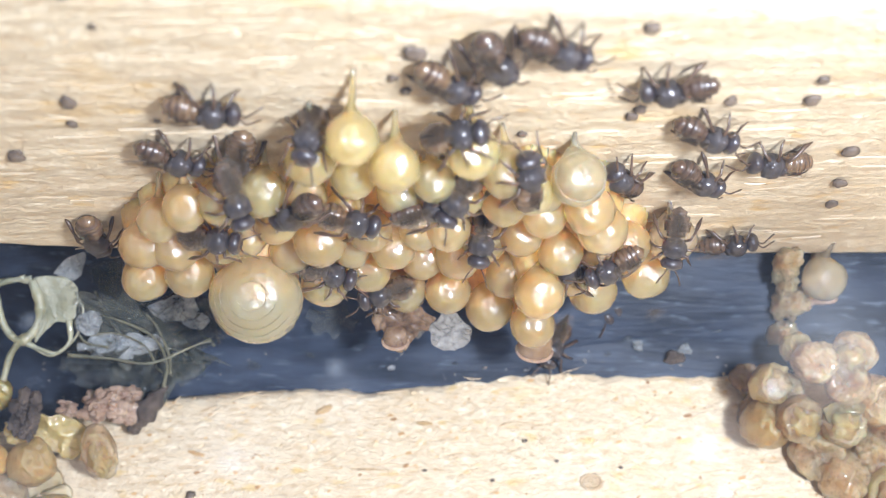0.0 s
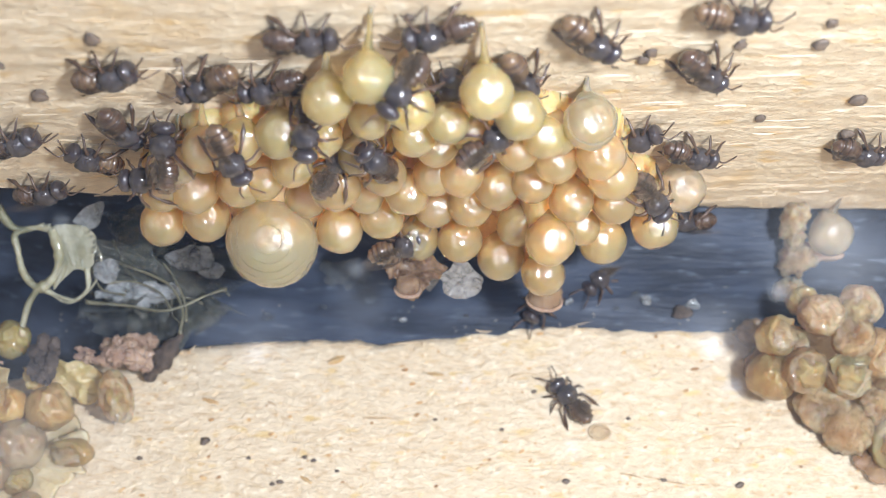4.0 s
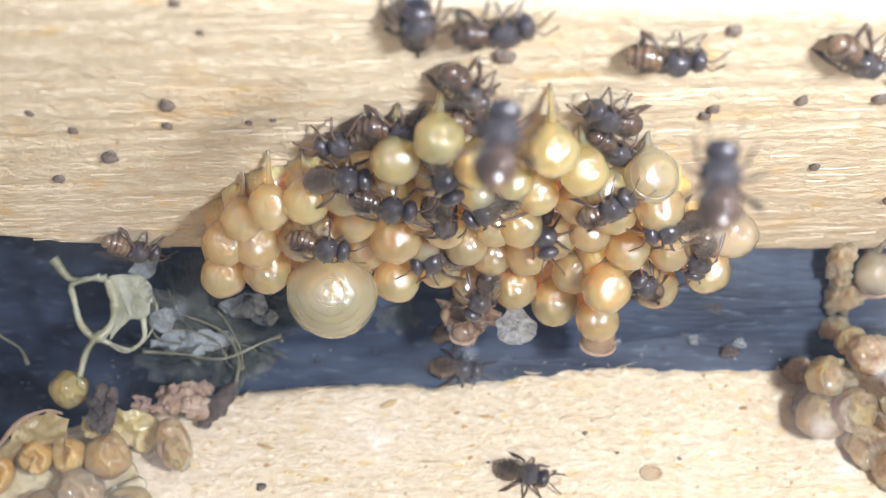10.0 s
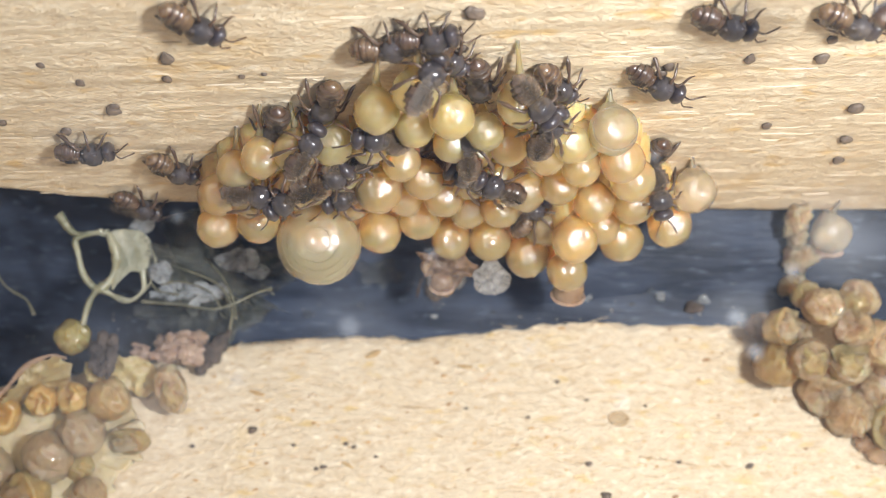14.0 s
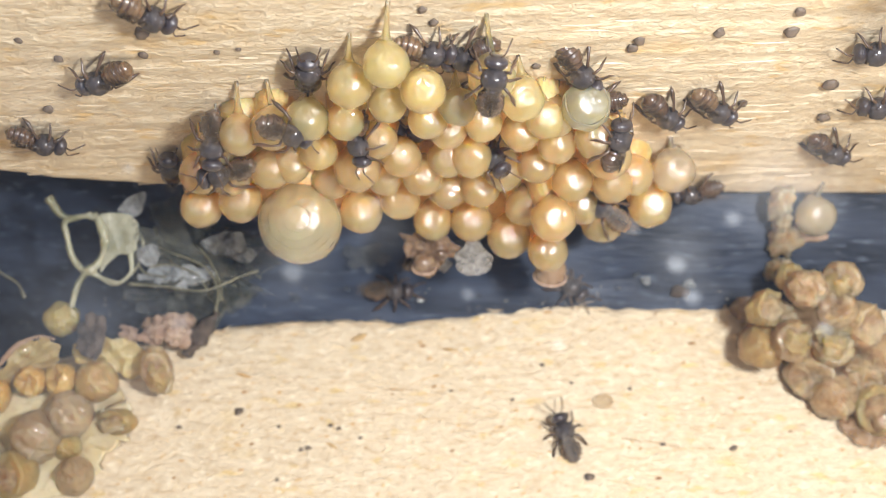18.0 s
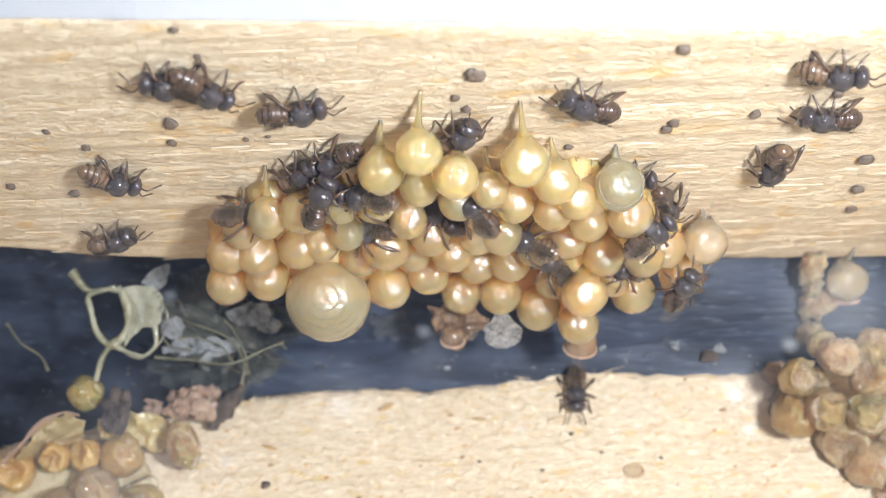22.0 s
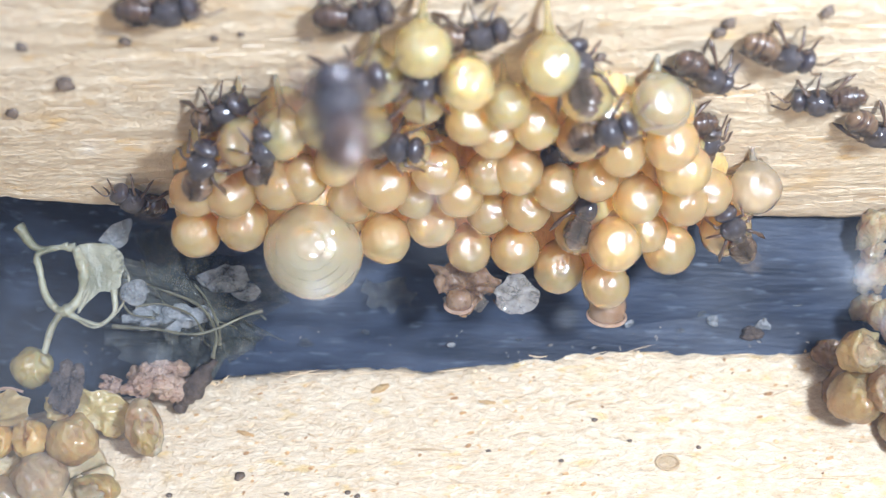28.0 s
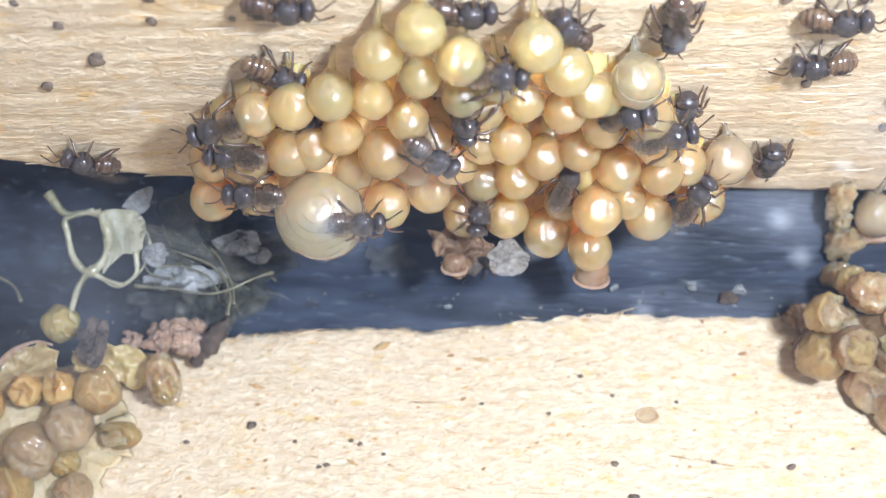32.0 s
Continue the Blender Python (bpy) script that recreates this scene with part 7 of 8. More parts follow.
    walk(bees[18], [(0, at(-9.25, 0.32, 17.94, 42, -2, -10)), (1, at(-9.21, 0.27, 17.93, 43, 8, -17)), (2, at(5.84, 0.83, 16.38, 83, 33, -15)), (2.5, at(4.8, 2.12, 16.54, 98, -40, -15)), (3, at(3.75, 3.4, 16.71, -110, -64, -160)), (4, at(-2.29, 0.54, 19.89, -55, -63, -172)), (7, at(-2.32, 0.47, 20.03, -41, -62, 170)), (8, at(-1.88, -0.49, 24.28, -65, -41, 177)), (9, at(-2.33, 0.48, 20.1, -43, -55, 174)), (9.33, at(-2.32, 0.54, 19.97, -72, -7, -151)), (9.67, at(-2.31, 0.59, 19.85, -73, 47, -134)), (10, at(-2.3, 0.65, 19.72, 52, 74, 5)), (11, at(-5.18, 3.15, 16.13, 103, 48, 12)), (11.5, at(-6.76, 1.66, 15.57, -11, 67, -140)), (12, at(-8.33, 0.17, 15.01, -14, 12, 173)), (13, at(-10.81, 0.43, 17.44, -41, -30, -166)), (14, at(-9.06, -0.06, 17.68, -56, 30, -159)), (17, at(-9.09, 0.58, 18, -25, 11, -159)), (18, at(-11.42, 0.06, 17.64, -46, 9, -168)), (19, at(-11.9, 0.06, 17.32, -56, 15, 170)), (20, at(-11.96, -0.03, 16.88, -68, 36, 175)), (21, at(-11.41, -0.05, 14.72, 1, 51, -97)), (21.5, at(-11.55, 0.45, 17.21, 20, 35, -37)), (22, at(-11.69, 0.95, 19.69, 16, 13, 8)), (22.5, at(-11.98, 1.67, 19.57, 57, 19, 4)), (23, at(-12.28, 2.39, 19.45, 100, 26, 6)), (24, at(-13.92, 0.03, 13.02, 72, -30, 6)), (25, at(-13.07, 0.53, 13.22, 60, -32, 61)), (28, at(-10.56, 3.71, 11.14, 122, -74, -29)), (28.5, at(-9.7, 1.64, 13.01, -24, -59, 114)), (29, at(-8.83, -0.44, 14.87, -34, -14, 120)), (29.5, at(-8.21, -0.8, 15.11, 3, -27, 65)), (30, at(-7.59, -1.16, 15.35, 36, -6, 15)), (31, at(-7.1, -1.77, 14.98, 50, 3, 14)), (32, at(-5.74, -1.37, 13.97, 60, 3, 5))])
    walk(bees[19], [(0, at(-4.08, 0.77, 13.2, 25, 15, -10)), (0.33, at(-4.1, 0.45, 14.64, -2, 46, -62)), (0.67, at(-4.11, 0.14, 16.08, -53, 38, -134)), (1, at(-4.12, -0.18, 17.53, -68, 3, -176)), (2, at(-5.81, 0.93, 15.97, -36, -5, 179)), (2.5, at(-11.15, 1.21, 13.64, -34, 45, -138)), (3, at(-16.49, 1.49, 11.3, 47, 57, -28)), (3.5, at(-18.57, 2.27, 12.18, 81, 19, -3)), (4, at(-20.65, 3.05, 13.07, 99, -24, -2)), (5.5, at(-23.01, 1.67, 6.44, 53, -25, 22)), (7, at(-25.37, 0.29, -0.18, 12, -10, 40)), (8, at(-23.66, -6.33, 0, 0, 0, 10)), (8.5, at(-23.66, -12.66, 0, 0, 0, -40)), (9, at(-23.66, -19, 0, 0, 0, -90)), (10, at(-23.66, -19, 0, 0, 0, -90)), (11, at(-23.66, -19, 0, 0, 0, -90)), (12, at(-23.66, -19, 0, 0, 0, -90)), (13, at(-23.66, -19, 0, 0, 0, -90)), (13.5, at(-21.28, -7.87, 6, 28, 43, -63)), (14, at(-18.9, 3.27, 12.01, 104, 51, 13)), (15.5, at(-13.11, 2.59, 6.14, 47, 37, -24)), (17, at(-7.32, 1.91, 0.27, 13, 9, -33)), (18, at(-3.07, 1.58, 0.18, 16, 0, 0)), (18.5, at(-3.07, -8.71, 0.09, 8, 3, -45)), (19, at(-3.07, -19, 0, 0, 0, -90)), (20, at(-3.07, -19, 0, 0, 0, -90)), (20.5, at(-9.77, -6.87, 0.61, 7, 4, -48)), (21, at(-16.48, 5.25, 1.21, 16, 2, -6)), (21.33, at(-15.38, 5.01, 1.14, 11, -12, 47)), (21.67, at(-14.29, 4.76, 1.08, -4, -15, 103)), (22, at(-13.2, 4.52, 1.01, -15, -6, 158)), (22.5, at(-23.04, 3.37, 8.41, -57, -8, 171)), (23, at(-32.89, 2.23, 15.82, -99, 0, -178)), (24, at(-32.89, 2.23, 15.82, -99, 0, -178)), (24.5, at(-27.15, 2.42, 15.81, -107, 60, 167)), (25, at(-21.41, 2.61, 15.79, 106, 56, 15)), (26.5, at(-27.15, 2.42, 15.81, -107, 60, 167)), (28, at(-32.89, 2.23, 15.82, -99, 0, -178)), (28.33, at(-28.39, 2.29, 16.4, -104, 51, 171)), (28.67, at(-23.88, 2.35, 16.98, 122, 74, 33)), (29, at(-19.38, 2.42, 17.55, 99, 24, 6)), (30, at(-16.64, 2.84, 15.39, 102, 44, 11)), (30.5, at(-24.76, 2.54, 15.6, -112, 66, 162)), (31, at(-32.89, 2.23, 15.82, -99, 0, -178)), (32, at(-20.59, 2.89, 14.08, -100, -33, -172))])
    walk(bees[20], [(0, at(-1.08, 1.06, 10.61, -39, 6, -163)), (0.33, at(-0.96, 0.99, 10.57, -38, -36, 157)), (0.67, at(-0.85, 0.91, 10.53, 17, -57, 75)), (1, at(-0.74, 0.83, 10.48, 55, -25, 9)), (2, at(-0.76, 1.07, 10.7, 48, -23, -2)), (3, at(-0.87, 1, 10.58, 52, -18, 3)), (4, at(-1.18, 1.06, 10.22, 58, -8, 19)), (5, at(-0.93, 1.01, 10.52, 20, -39, 70)), (6, at(-0.68, 0.95, 10.83, -31, -24, 133)), (7, at(-0.43, 0.89, 11.13, -48, 18, 170)), (7.5, at(-0.51, 0.91, 10.78, -57, -44, 136)), (8, at(-0.59, 0.93, 10.42, 63, -63, -8)), (9, at(7.83, -0.09, -0.29, 15, -3, 10)), (10, at(-0.7, 0.59, -0.09, 16, 1, -4)), (10.5, at(-0.7, -9.2, -0.05, 8, 4, -47)), (11, at(-0.7, -19, 0, 0, 0, -90)), (11.5, at(-0.32, -9.18, 8.03, 17, 32, -51)), (12, at(0.06, 0.63, 16.06, 61, 40, 11)), (13, at(-0.16, 0.7, 16.59, 44, 15, 8)), (14, at(-0.77, 3.02, 18.1, 103, 47, 11)), (17, at(0.79, 0.76, 17.89, 28, 47, -61)), (18, at(9.12, 2.05, 0.32, 12, 10, -40)), (18.33, at(11.01, 0.24, 0.22, 18, 0, 16)), (18.67, at(12.89, -1.58, 0.12, 12, -11, 71)), (19, at(14.78, -3.39, 0.02, 0, -13, 129)), (19.5, at(14.78, -11.2, 0.01, -5, -6, -160)), (20, at(14.78, -19, 0, 0, 0, -90)), (20.5, at(7.57, -16.2, 0, 0, 0, -152)), (21, at(0.37, -13.41, 0, 0, 0, 145)), (21.5, at(0.37, -16.2, 0, 0, 0, -152)), (22, at(0.37, -19, 0, 0, 0, -90)), (23, at(0.37, -19, 0, 0, 0, -90)), (24, at(0.37, -19, 0, 0, 0, -90)), (24.5, at(0.86, -15.94, 0, 0, 0, -34)), (25, at(1.34, -12.88, 0, 0, 0, 22)), (26.5, at(1.34, -15.94, 0, 0, 0, -34)), (28, at(1.34, -19, 0, 0, 0, -90)), (29, at(1.34, -19, 0, 0, 0, -90)), (30, at(1.34, -19, 0, 0, 0, -90)), (31, at(1.34, -19, 0, 0, 0, -90)), (32, at(1.34, -19, 0, 0, 0, -90))])
    walk(bees[21], [(0, at(4.12, 1.19, 16.55, -3, 41, -102)), (1, at(3.73, 1.07, 15.88, 27, 68, -89)), (2, at(12.39, 1.75, 14.74, 14, 56, -45)), (3, at(11.89, 1.69, 15.1, 3, 44, -85)), (4, at(12.29, 1.66, 14.76, 32, 51, -30)), (7, at(7.12, 2.83, 20.9, 34, 73, -56)), (8, at(6.53, 2.46, 23.58, 143, 79, 54)), (8.5, at(7.21, 2.46, 23.8, -106, 57, 169)), (9, at(7.89, 2.45, 24.02, -99, 19, 179)), (9.5, at(7.14, 2.45, 23.83, -122, 74, 151)), (10, at(6.38, 2.45, 23.64, 102, 46, 11)), (11, at(5.89, 2.33, 24.29, 102, 46, 11)), (12, at(7.04, 0.75, 19.98, 24, 30, -46)), (12.5, at(7.03, 0.72, 19.98, -17, 36, -116)), (13, at(7.02, 0.7, 19.97, -40, 8, -171)), (13.5, at(5.33, 0.14, 23.43, -29, 45, -119)), (14, at(3.64, -0.42, 26.9, 28, 48, -30)), (17, at(9.83, 0.67, 20.27, -17, 64, -64)), (17.33, at(9.81, 0.58, 20.24, 56, 36, 17)), (17.67, at(9.79, 0.48, 20.21, 66, -15, 40)), (18, at(9.78, 0.39, 20.19, 47, -65, 74)), (19, at(10.14, 0.61, 18.87, 35, -16, 30)), (20, at(10.19, 0.3, 18.69, 52, -12, 18)), (21, at(10.08, 0.35, 18.79, 47, -12, 14)), (22, at(10.22, 0.34, 18.7, 47, -25, 32)), (22.33, at(10.22, 0.36, 18.72, 7, -51, 93)), (22.67, at(10.23, 0.38, 18.73, -41, -31, 161)), (23, at(10.23, 0.4, 18.75, -48, 8, -161)), (24, at(10.35, 0.56, 18.74, -45, 0, -159)), (25, at(10.27, 0.48, 18.77, -45, 10, -155)), (28, at(9.95, 3.37, 18.72, -99, 0, -178)), (28.5, at(10.2, 2.18, 18.66, -38, -48, 127)), (29, at(10.45, 0.98, 18.6, 36, -12, 58)), (29.5, at(10.25, 0.66, 18.7, -11, -32, 123)), (30, at(10.05, 0.35, 18.79, -48, -1, -179)), (30.33, at(10.04, 0.33, 18.79, -33, -38, 139)), (30.67, at(10.04, 0.32, 18.78, 20, -46, 65)), (31, at(10.03, 0.31, 18.77, 48, -14, 13)), (32, at(10.1, 0.42, 18.82, 45, -6, 11))])
    walk(bees[22], [(0, at(9.13, 1.24, 12.6, -33, -4, 177)), (0.33, at(7.96, 1.27, 12.73, -18, -24, 120)), (0.67, at(6.78, 1.31, 12.85, 9, -21, 56)), (1, at(5.61, 1.34, 12.97, 19, 2, 1)), (1.5, at(8.65, 2.64, 13.98, 51, 37, -8)), (2, at(11.69, 3.95, 15, 114, 68, 24)), (3, at(17.77, 5.15, 8.54, 133, 77, 45)), (3.5, at(17.07, 5.26, 7.62, -101, 41, 175)), (4, at(16.38, 5.37, 6.7, -99, -15, -176)), (7, at(13.68, 1.34, 12.01, -50, -11, -170)), (8, at(13, 1, 11.36, -64, -59, 145)), (9, at(12.76, 1.14, 11.27, -64, -66, 133)), (9.33, at(12.55, 1.25, 12.27, -90, -18, 166)), (9.67, at(12.34, 1.35, 13.26, -89, 32, -179)), (10, at(12.13, 1.46, 14.25, -34, 75, -115)), (10.5, at(12.36, 1.39, 12.81, -88, 23, 168)), (11, at(12.59, 1.32, 11.37, -72, -34, 137)), (12, at(12.62, 1.3, 11.67, -7, -66, 65)), (12.5, at(12.92, 2.89, 11.88, 70, -41, 6)), (13, at(13.22, 4.49, 12.09, 99, 0, 2)), (13.5, at(8.95, 1.99, 18.48, 76, -33, 11)), (14, at(4.68, -0.52, 24.86, 28, -56, 49)), (15.5, at(6.13, 0.79, 25.56, 76, -16, 6)), (17, at(7.59, 2.09, 26.26, 94, 36, -4)), (18, at(8.04, 2.34, 24.23, 74, 44, -29)), (19, at(9.56, 2.43, 24.47, 96, 23, -4)), (20, at(8.25, 2.59, 23.47, 99, 0, 2)), (20.5, at(10.28, 3.25, 19.29, 87, -52, 6)), (21, at(12.31, 3.91, 15.12, -58, -72, 146)), (21.5, at(10.87, 2.76, 13.69, -44, -47, 169)), (22, at(9.43, 1.6, 12.25, -24, -27, -168)), (22.5, at(8.49, 1.16, 13.96, -42, -21, 160)), (23, at(7.55, 0.73, 15.66, -61, -26, 128)), (24, at(6.37, 0.84, 16.9, -53, -43, 171)), (25, at(4.04, 1.51, 16.53, -27, 11, 179)), (28, at(4.18, 3.51, 16.39, -99, 0, -178)), (29, at(4.18, 3.51, 16.39, -99, 0, -178)), (29.5, at(2.84, 2.85, 20.25, -104, 52, 171)), (30, at(1.49, 2.2, 24.11, 120, 72, 31)), (31, at(2.47, 0.17, 21.96, 27, 62, -87)), (32, at(0.54, 0.49, 20.71, 11, 82, -112))])
    walk(bees[23], [(0, at(10.8, 0.76, 14.77, -65, 24, -161)), (0.5, at(11.98, 1.05, 13.51, -57, -11, 168)), (1, at(13.17, 1.34, 12.24, -28, -36, 125)), (1.5, at(14.36, 2.2, 10.48, 32, -47, 51)), (2, at(15.55, 3.05, 8.73, 66, -12, 2)), (2.5, at(16.61, 4.72, 5.13, 41, 7, -23)), (3, at(17.68, 6.38, 1.53, 9, 13, -54)), (3.5, at(25.37, 5.52, 8.67, 56, 18, -23)), (4, at(33.07, 4.66, 15.82, 99, 0, 2)), (7, at(20.92, 4.68, 12.29, 87, 72, -4)), (8, at(16.95, 4.62, 11.83, 105, 54, 14)), (8.33, at(14.02, 3.63, 7.96, -9, 78, -124)), (8.67, at(11.09, 2.65, 4.08, -30, 36, -170)), (9, at(8.16, 1.66, 0.21, -15, -4, 166)), (10, at(14.54, 5.29, 1.22, -12, -10, 142)), (10.33, at(20.72, 5.08, 6.09, 20, -41, 100)), (10.67, at(26.89, 4.87, 10.96, 74, -35, 38)), (11, at(33.07, 4.66, 15.82, 99, 0, 2)), (12, at(33.07, 4.66, 15.82, 99, 0, 2)), (13, at(33.07, 4.66, 15.82, 99, 0, 2)), (13.33, at(20.08, 3.4, 15.87, 82, 48, -27)), (13.67, at(7.09, 2.14, 15.92, -7, 58, -126)), (14, at(-5.9, 0.87, 15.96, -36, 12, -166)), (15.5, at(-3.66, 1.96, 16.87, -65, -26, -178)), (17, at(-1.42, 3.04, 17.78, -110, -65, -159)), (17.5, at(-0.94, 3, 18.17, -100, -27, -173)), (18, at(-0.46, 2.96, 18.56, -99, 10, -179)), (19, at(-1.1, 3.03, 17.95, -101, -36, -172)), (19.5, at(1.48, 2.45, 17.13, -49, -35, 138)), (20, at(4.06, 1.86, 16.31, -16, -7, 106)), (20.5, at(3.97, 2.71, 15.97, -15, -48, 106)), (21, at(3.88, 3.55, 15.64, 14, -89, 79)), (21.5, at(3.95, 2.36, 16.07, -48, -49, 149)), (22, at(4.02, 1.17, 16.51, -43, -8, 156)), (23, at(3.24, 0.17, 21.59, -41, -78, 154)), (23.5, at(3.97, 0.37, 21.51, 15, -60, 70)), (24, at(4.7, 0.58, 21.42, 12, -35, 43)), (24.5, at(4.81, 1.68, 21.41, 61, -25, 14)), (25, at(4.91, 2.78, 21.4, 99, 0, 2)), (28, at(5.86, -0.14, 22.36, 67, -34, -3)), (29, at(6.61, 0.17, 22.11, 77, -15, 35)), (30, at(6.82, 0.58, 19.91, 45, -16, 2)), (31, at(7.42, 1.27, 19.52, 38, -14, 75)), (31.5, at(7.9, 0.93, 19.95, 41, -27, 30)), (32, at(8.37, 0.6, 20.38, 54, -34, -20))])
    walk(bees[24], [(0, at(14.3, 2.15, 14.72, 0, 48, -97)), (0.5, at(19.79, 2.92, 17.34, -67, 36, -156)), (1, at(25.29, 3.7, 19.97, -99, -5, -177)), (1.5, at(25.04, 3.64, 20.32, -105, -54, -166)), (2, at(24.8, 3.58, 20.68, 120, -73, -27)), (3, at(21.42, 3.68, 18.93, 102, -9, -17)), (4, at(23.64, 4.23, 16.08, 99, 24, 6)), (5, at(21.83, 3.75, 18.81, 145, 79, 56)), (6, at(20.01, 3.27, 21.54, -101, 36, 176)), (7, at(18.2, 2.79, 24.26, -99, -22, -175)), (7.5, at(19.16, 3.08, 22.56, -102, 42, 174)), (8, at(20.13, 3.38, 20.86, 117, 71, 27)), (9, at(20.88, 3.48, 20.35, 100, 35, 8)), (10, at(33.09, 3.98, 20.36, 99, 0, 2)), (10.5, at(22.3, 3.66, 19.67, 104, -51, -9)), (11, at(11.51, 3.34, 18.98, -124, -74, -145)), (11.33, at(11.58, 3.43, 18.37, -98, -21, -174)), (11.67, at(11.65, 3.53, 17.76, -97, 34, 180)), (12, at(11.72, 3.62, 17.16, 178, 85, 90)), (13, at(11.64, 3.72, 16.52, 158, 81, 70)), (14, at(11.39, 3.65, 16.88, -113, 68, 160)), (17, at(12.17, 3.45, 18.44, 99, 36, 6)), (18, at(13.04, 3.32, 19.46, 98, 49, 5)), (19, at(12.59, 3.32, 19.39, 108, 62, 18)), (20, at(12.73, 3.68, 17.04, -109, 63, 165)), (21, at(13.64, 3.72, 16.95, -153, 80, 119)), (22, at(11.58, 3.56, 17.53, 112, 67, 22)), (23, at(9.95, 3.37, 18.72, 99, 0, 2)), (24, at(9.95, 3.37, 18.72, 99, 0, 2)), (25, at(13.09, 4.18, 13.78, 111, 66, 22)), (28, at(33.07, 4.66, 15.82, 99, 0, 2)), (29, at(33.07, 4.66, 15.82, 99, 0, 2)), (30, at(33.07, 4.66, 15.82, 99, 0, 2)), (31, at(16.34, 5.4, 6.22, 62, -70, 35)), (32, at(33.07, 4.66, 15.82, 99, 0, 2))])
    walk(bees[25], [(0, at(16.6, 5.47, 1.27, 10, -12, 48)), (1, at(17.88, -1.19, 0, 0, 0, 46)), (2, at(11.01, -5.14, 0, 0, 0, 78)), (2.33, at(11.01, -9.76, 0, 0, 0, 22)), (2.67, at(11.01, -14.38, 0, 0, 0, -34)), (3, at(11.01, -19, 0, 0, 0, -90)), (3.5, at(10.2, -11.78, 0, 0, 0, -160)), (4, at(9.39, -4.55, 0, 0, 0, 130)), (5.5, at(9.39, -11.78, 0, 0, 0, -160)), (7, at(9.39, -19, 0, 0, 0, -90)), (7.5, at(3.82, -9.21, 9.42, 22, 0, -38)), (8, at(-1.75, 0.58, 18.83, 36, -17, 11)), (9, at(2.13, 0.37, 18.03, -12, -68, 95)), (9.5, at(0.11, 0.69, 15.97, -44, -33, 156)), (10, at(-1.9, 1.02, 13.92, -33, 5, -173)), (10.5, at(-1.34, 0.74, 14.8, -46, -50, 152)), (11, at(-0.78, 0.47, 15.68, 77, -65, -3)), (11.5, at(-0.12, 0.73, 16.77, 65, -32, -13)), (12, at(0.54, 0.99, 17.86, 50, 0, -27)), (12.33, at(0.25, 1.75, 17.41, 64, -50, -16)), (12.67, at(-0.05, 2.51, 16.97, -116, -79, -177)), (13, at(-0.34, 3.27, 16.52, -100, -28, -173)), (14, at(0.94, 0.89, 18.02, -42, -17, 164)), (17, at(4.3, 1.22, 16.57, -38, -7, 175)), (17.5, at(4.08, 1.55, 16.34, -3, 17, -125)), (18, at(3.87, 1.89, 16.12, 35, -4, -63)), (18.5, at(3.72, 2.72, 15.89, 50, 36, -43)), (19, at(3.57, 3.55, 15.65, 107, 60, 17)), (19.5, at(4.48, 2.41, 14.3, -6, 65, -118)), (20, at(5.39, 1.27, 12.95, -15, 21, -153)), (21, at(5.42, 1.3, 12.94, -17, 17, -159)), (22, at(5.51, 1.39, 12.93, -16, -8, 141)), (22.5, at(5.57, 1.24, 12.97, 5, -21, 85)), (23, at(5.64, 1.1, 13.01, 29, -11, 28)), (24, at(5.55, 1, 13.03, 25, -24, 40)), (25, at(5.55, 1.24, 12.98, -1, -24, 89)), (28, at(5.68, 1.36, 12.89, 15, -15, 67)), (29, at(5.7, 1.7, 12.49, 13, 2, 79)), (30, at(5.7, 1.69, 12.53, 13, -2, 93)), (31, at(5.59, 1.59, 12.7, 7, -2, 35)), (32, at(5.61, 1.43, 12.85, 10, -13, 63))])
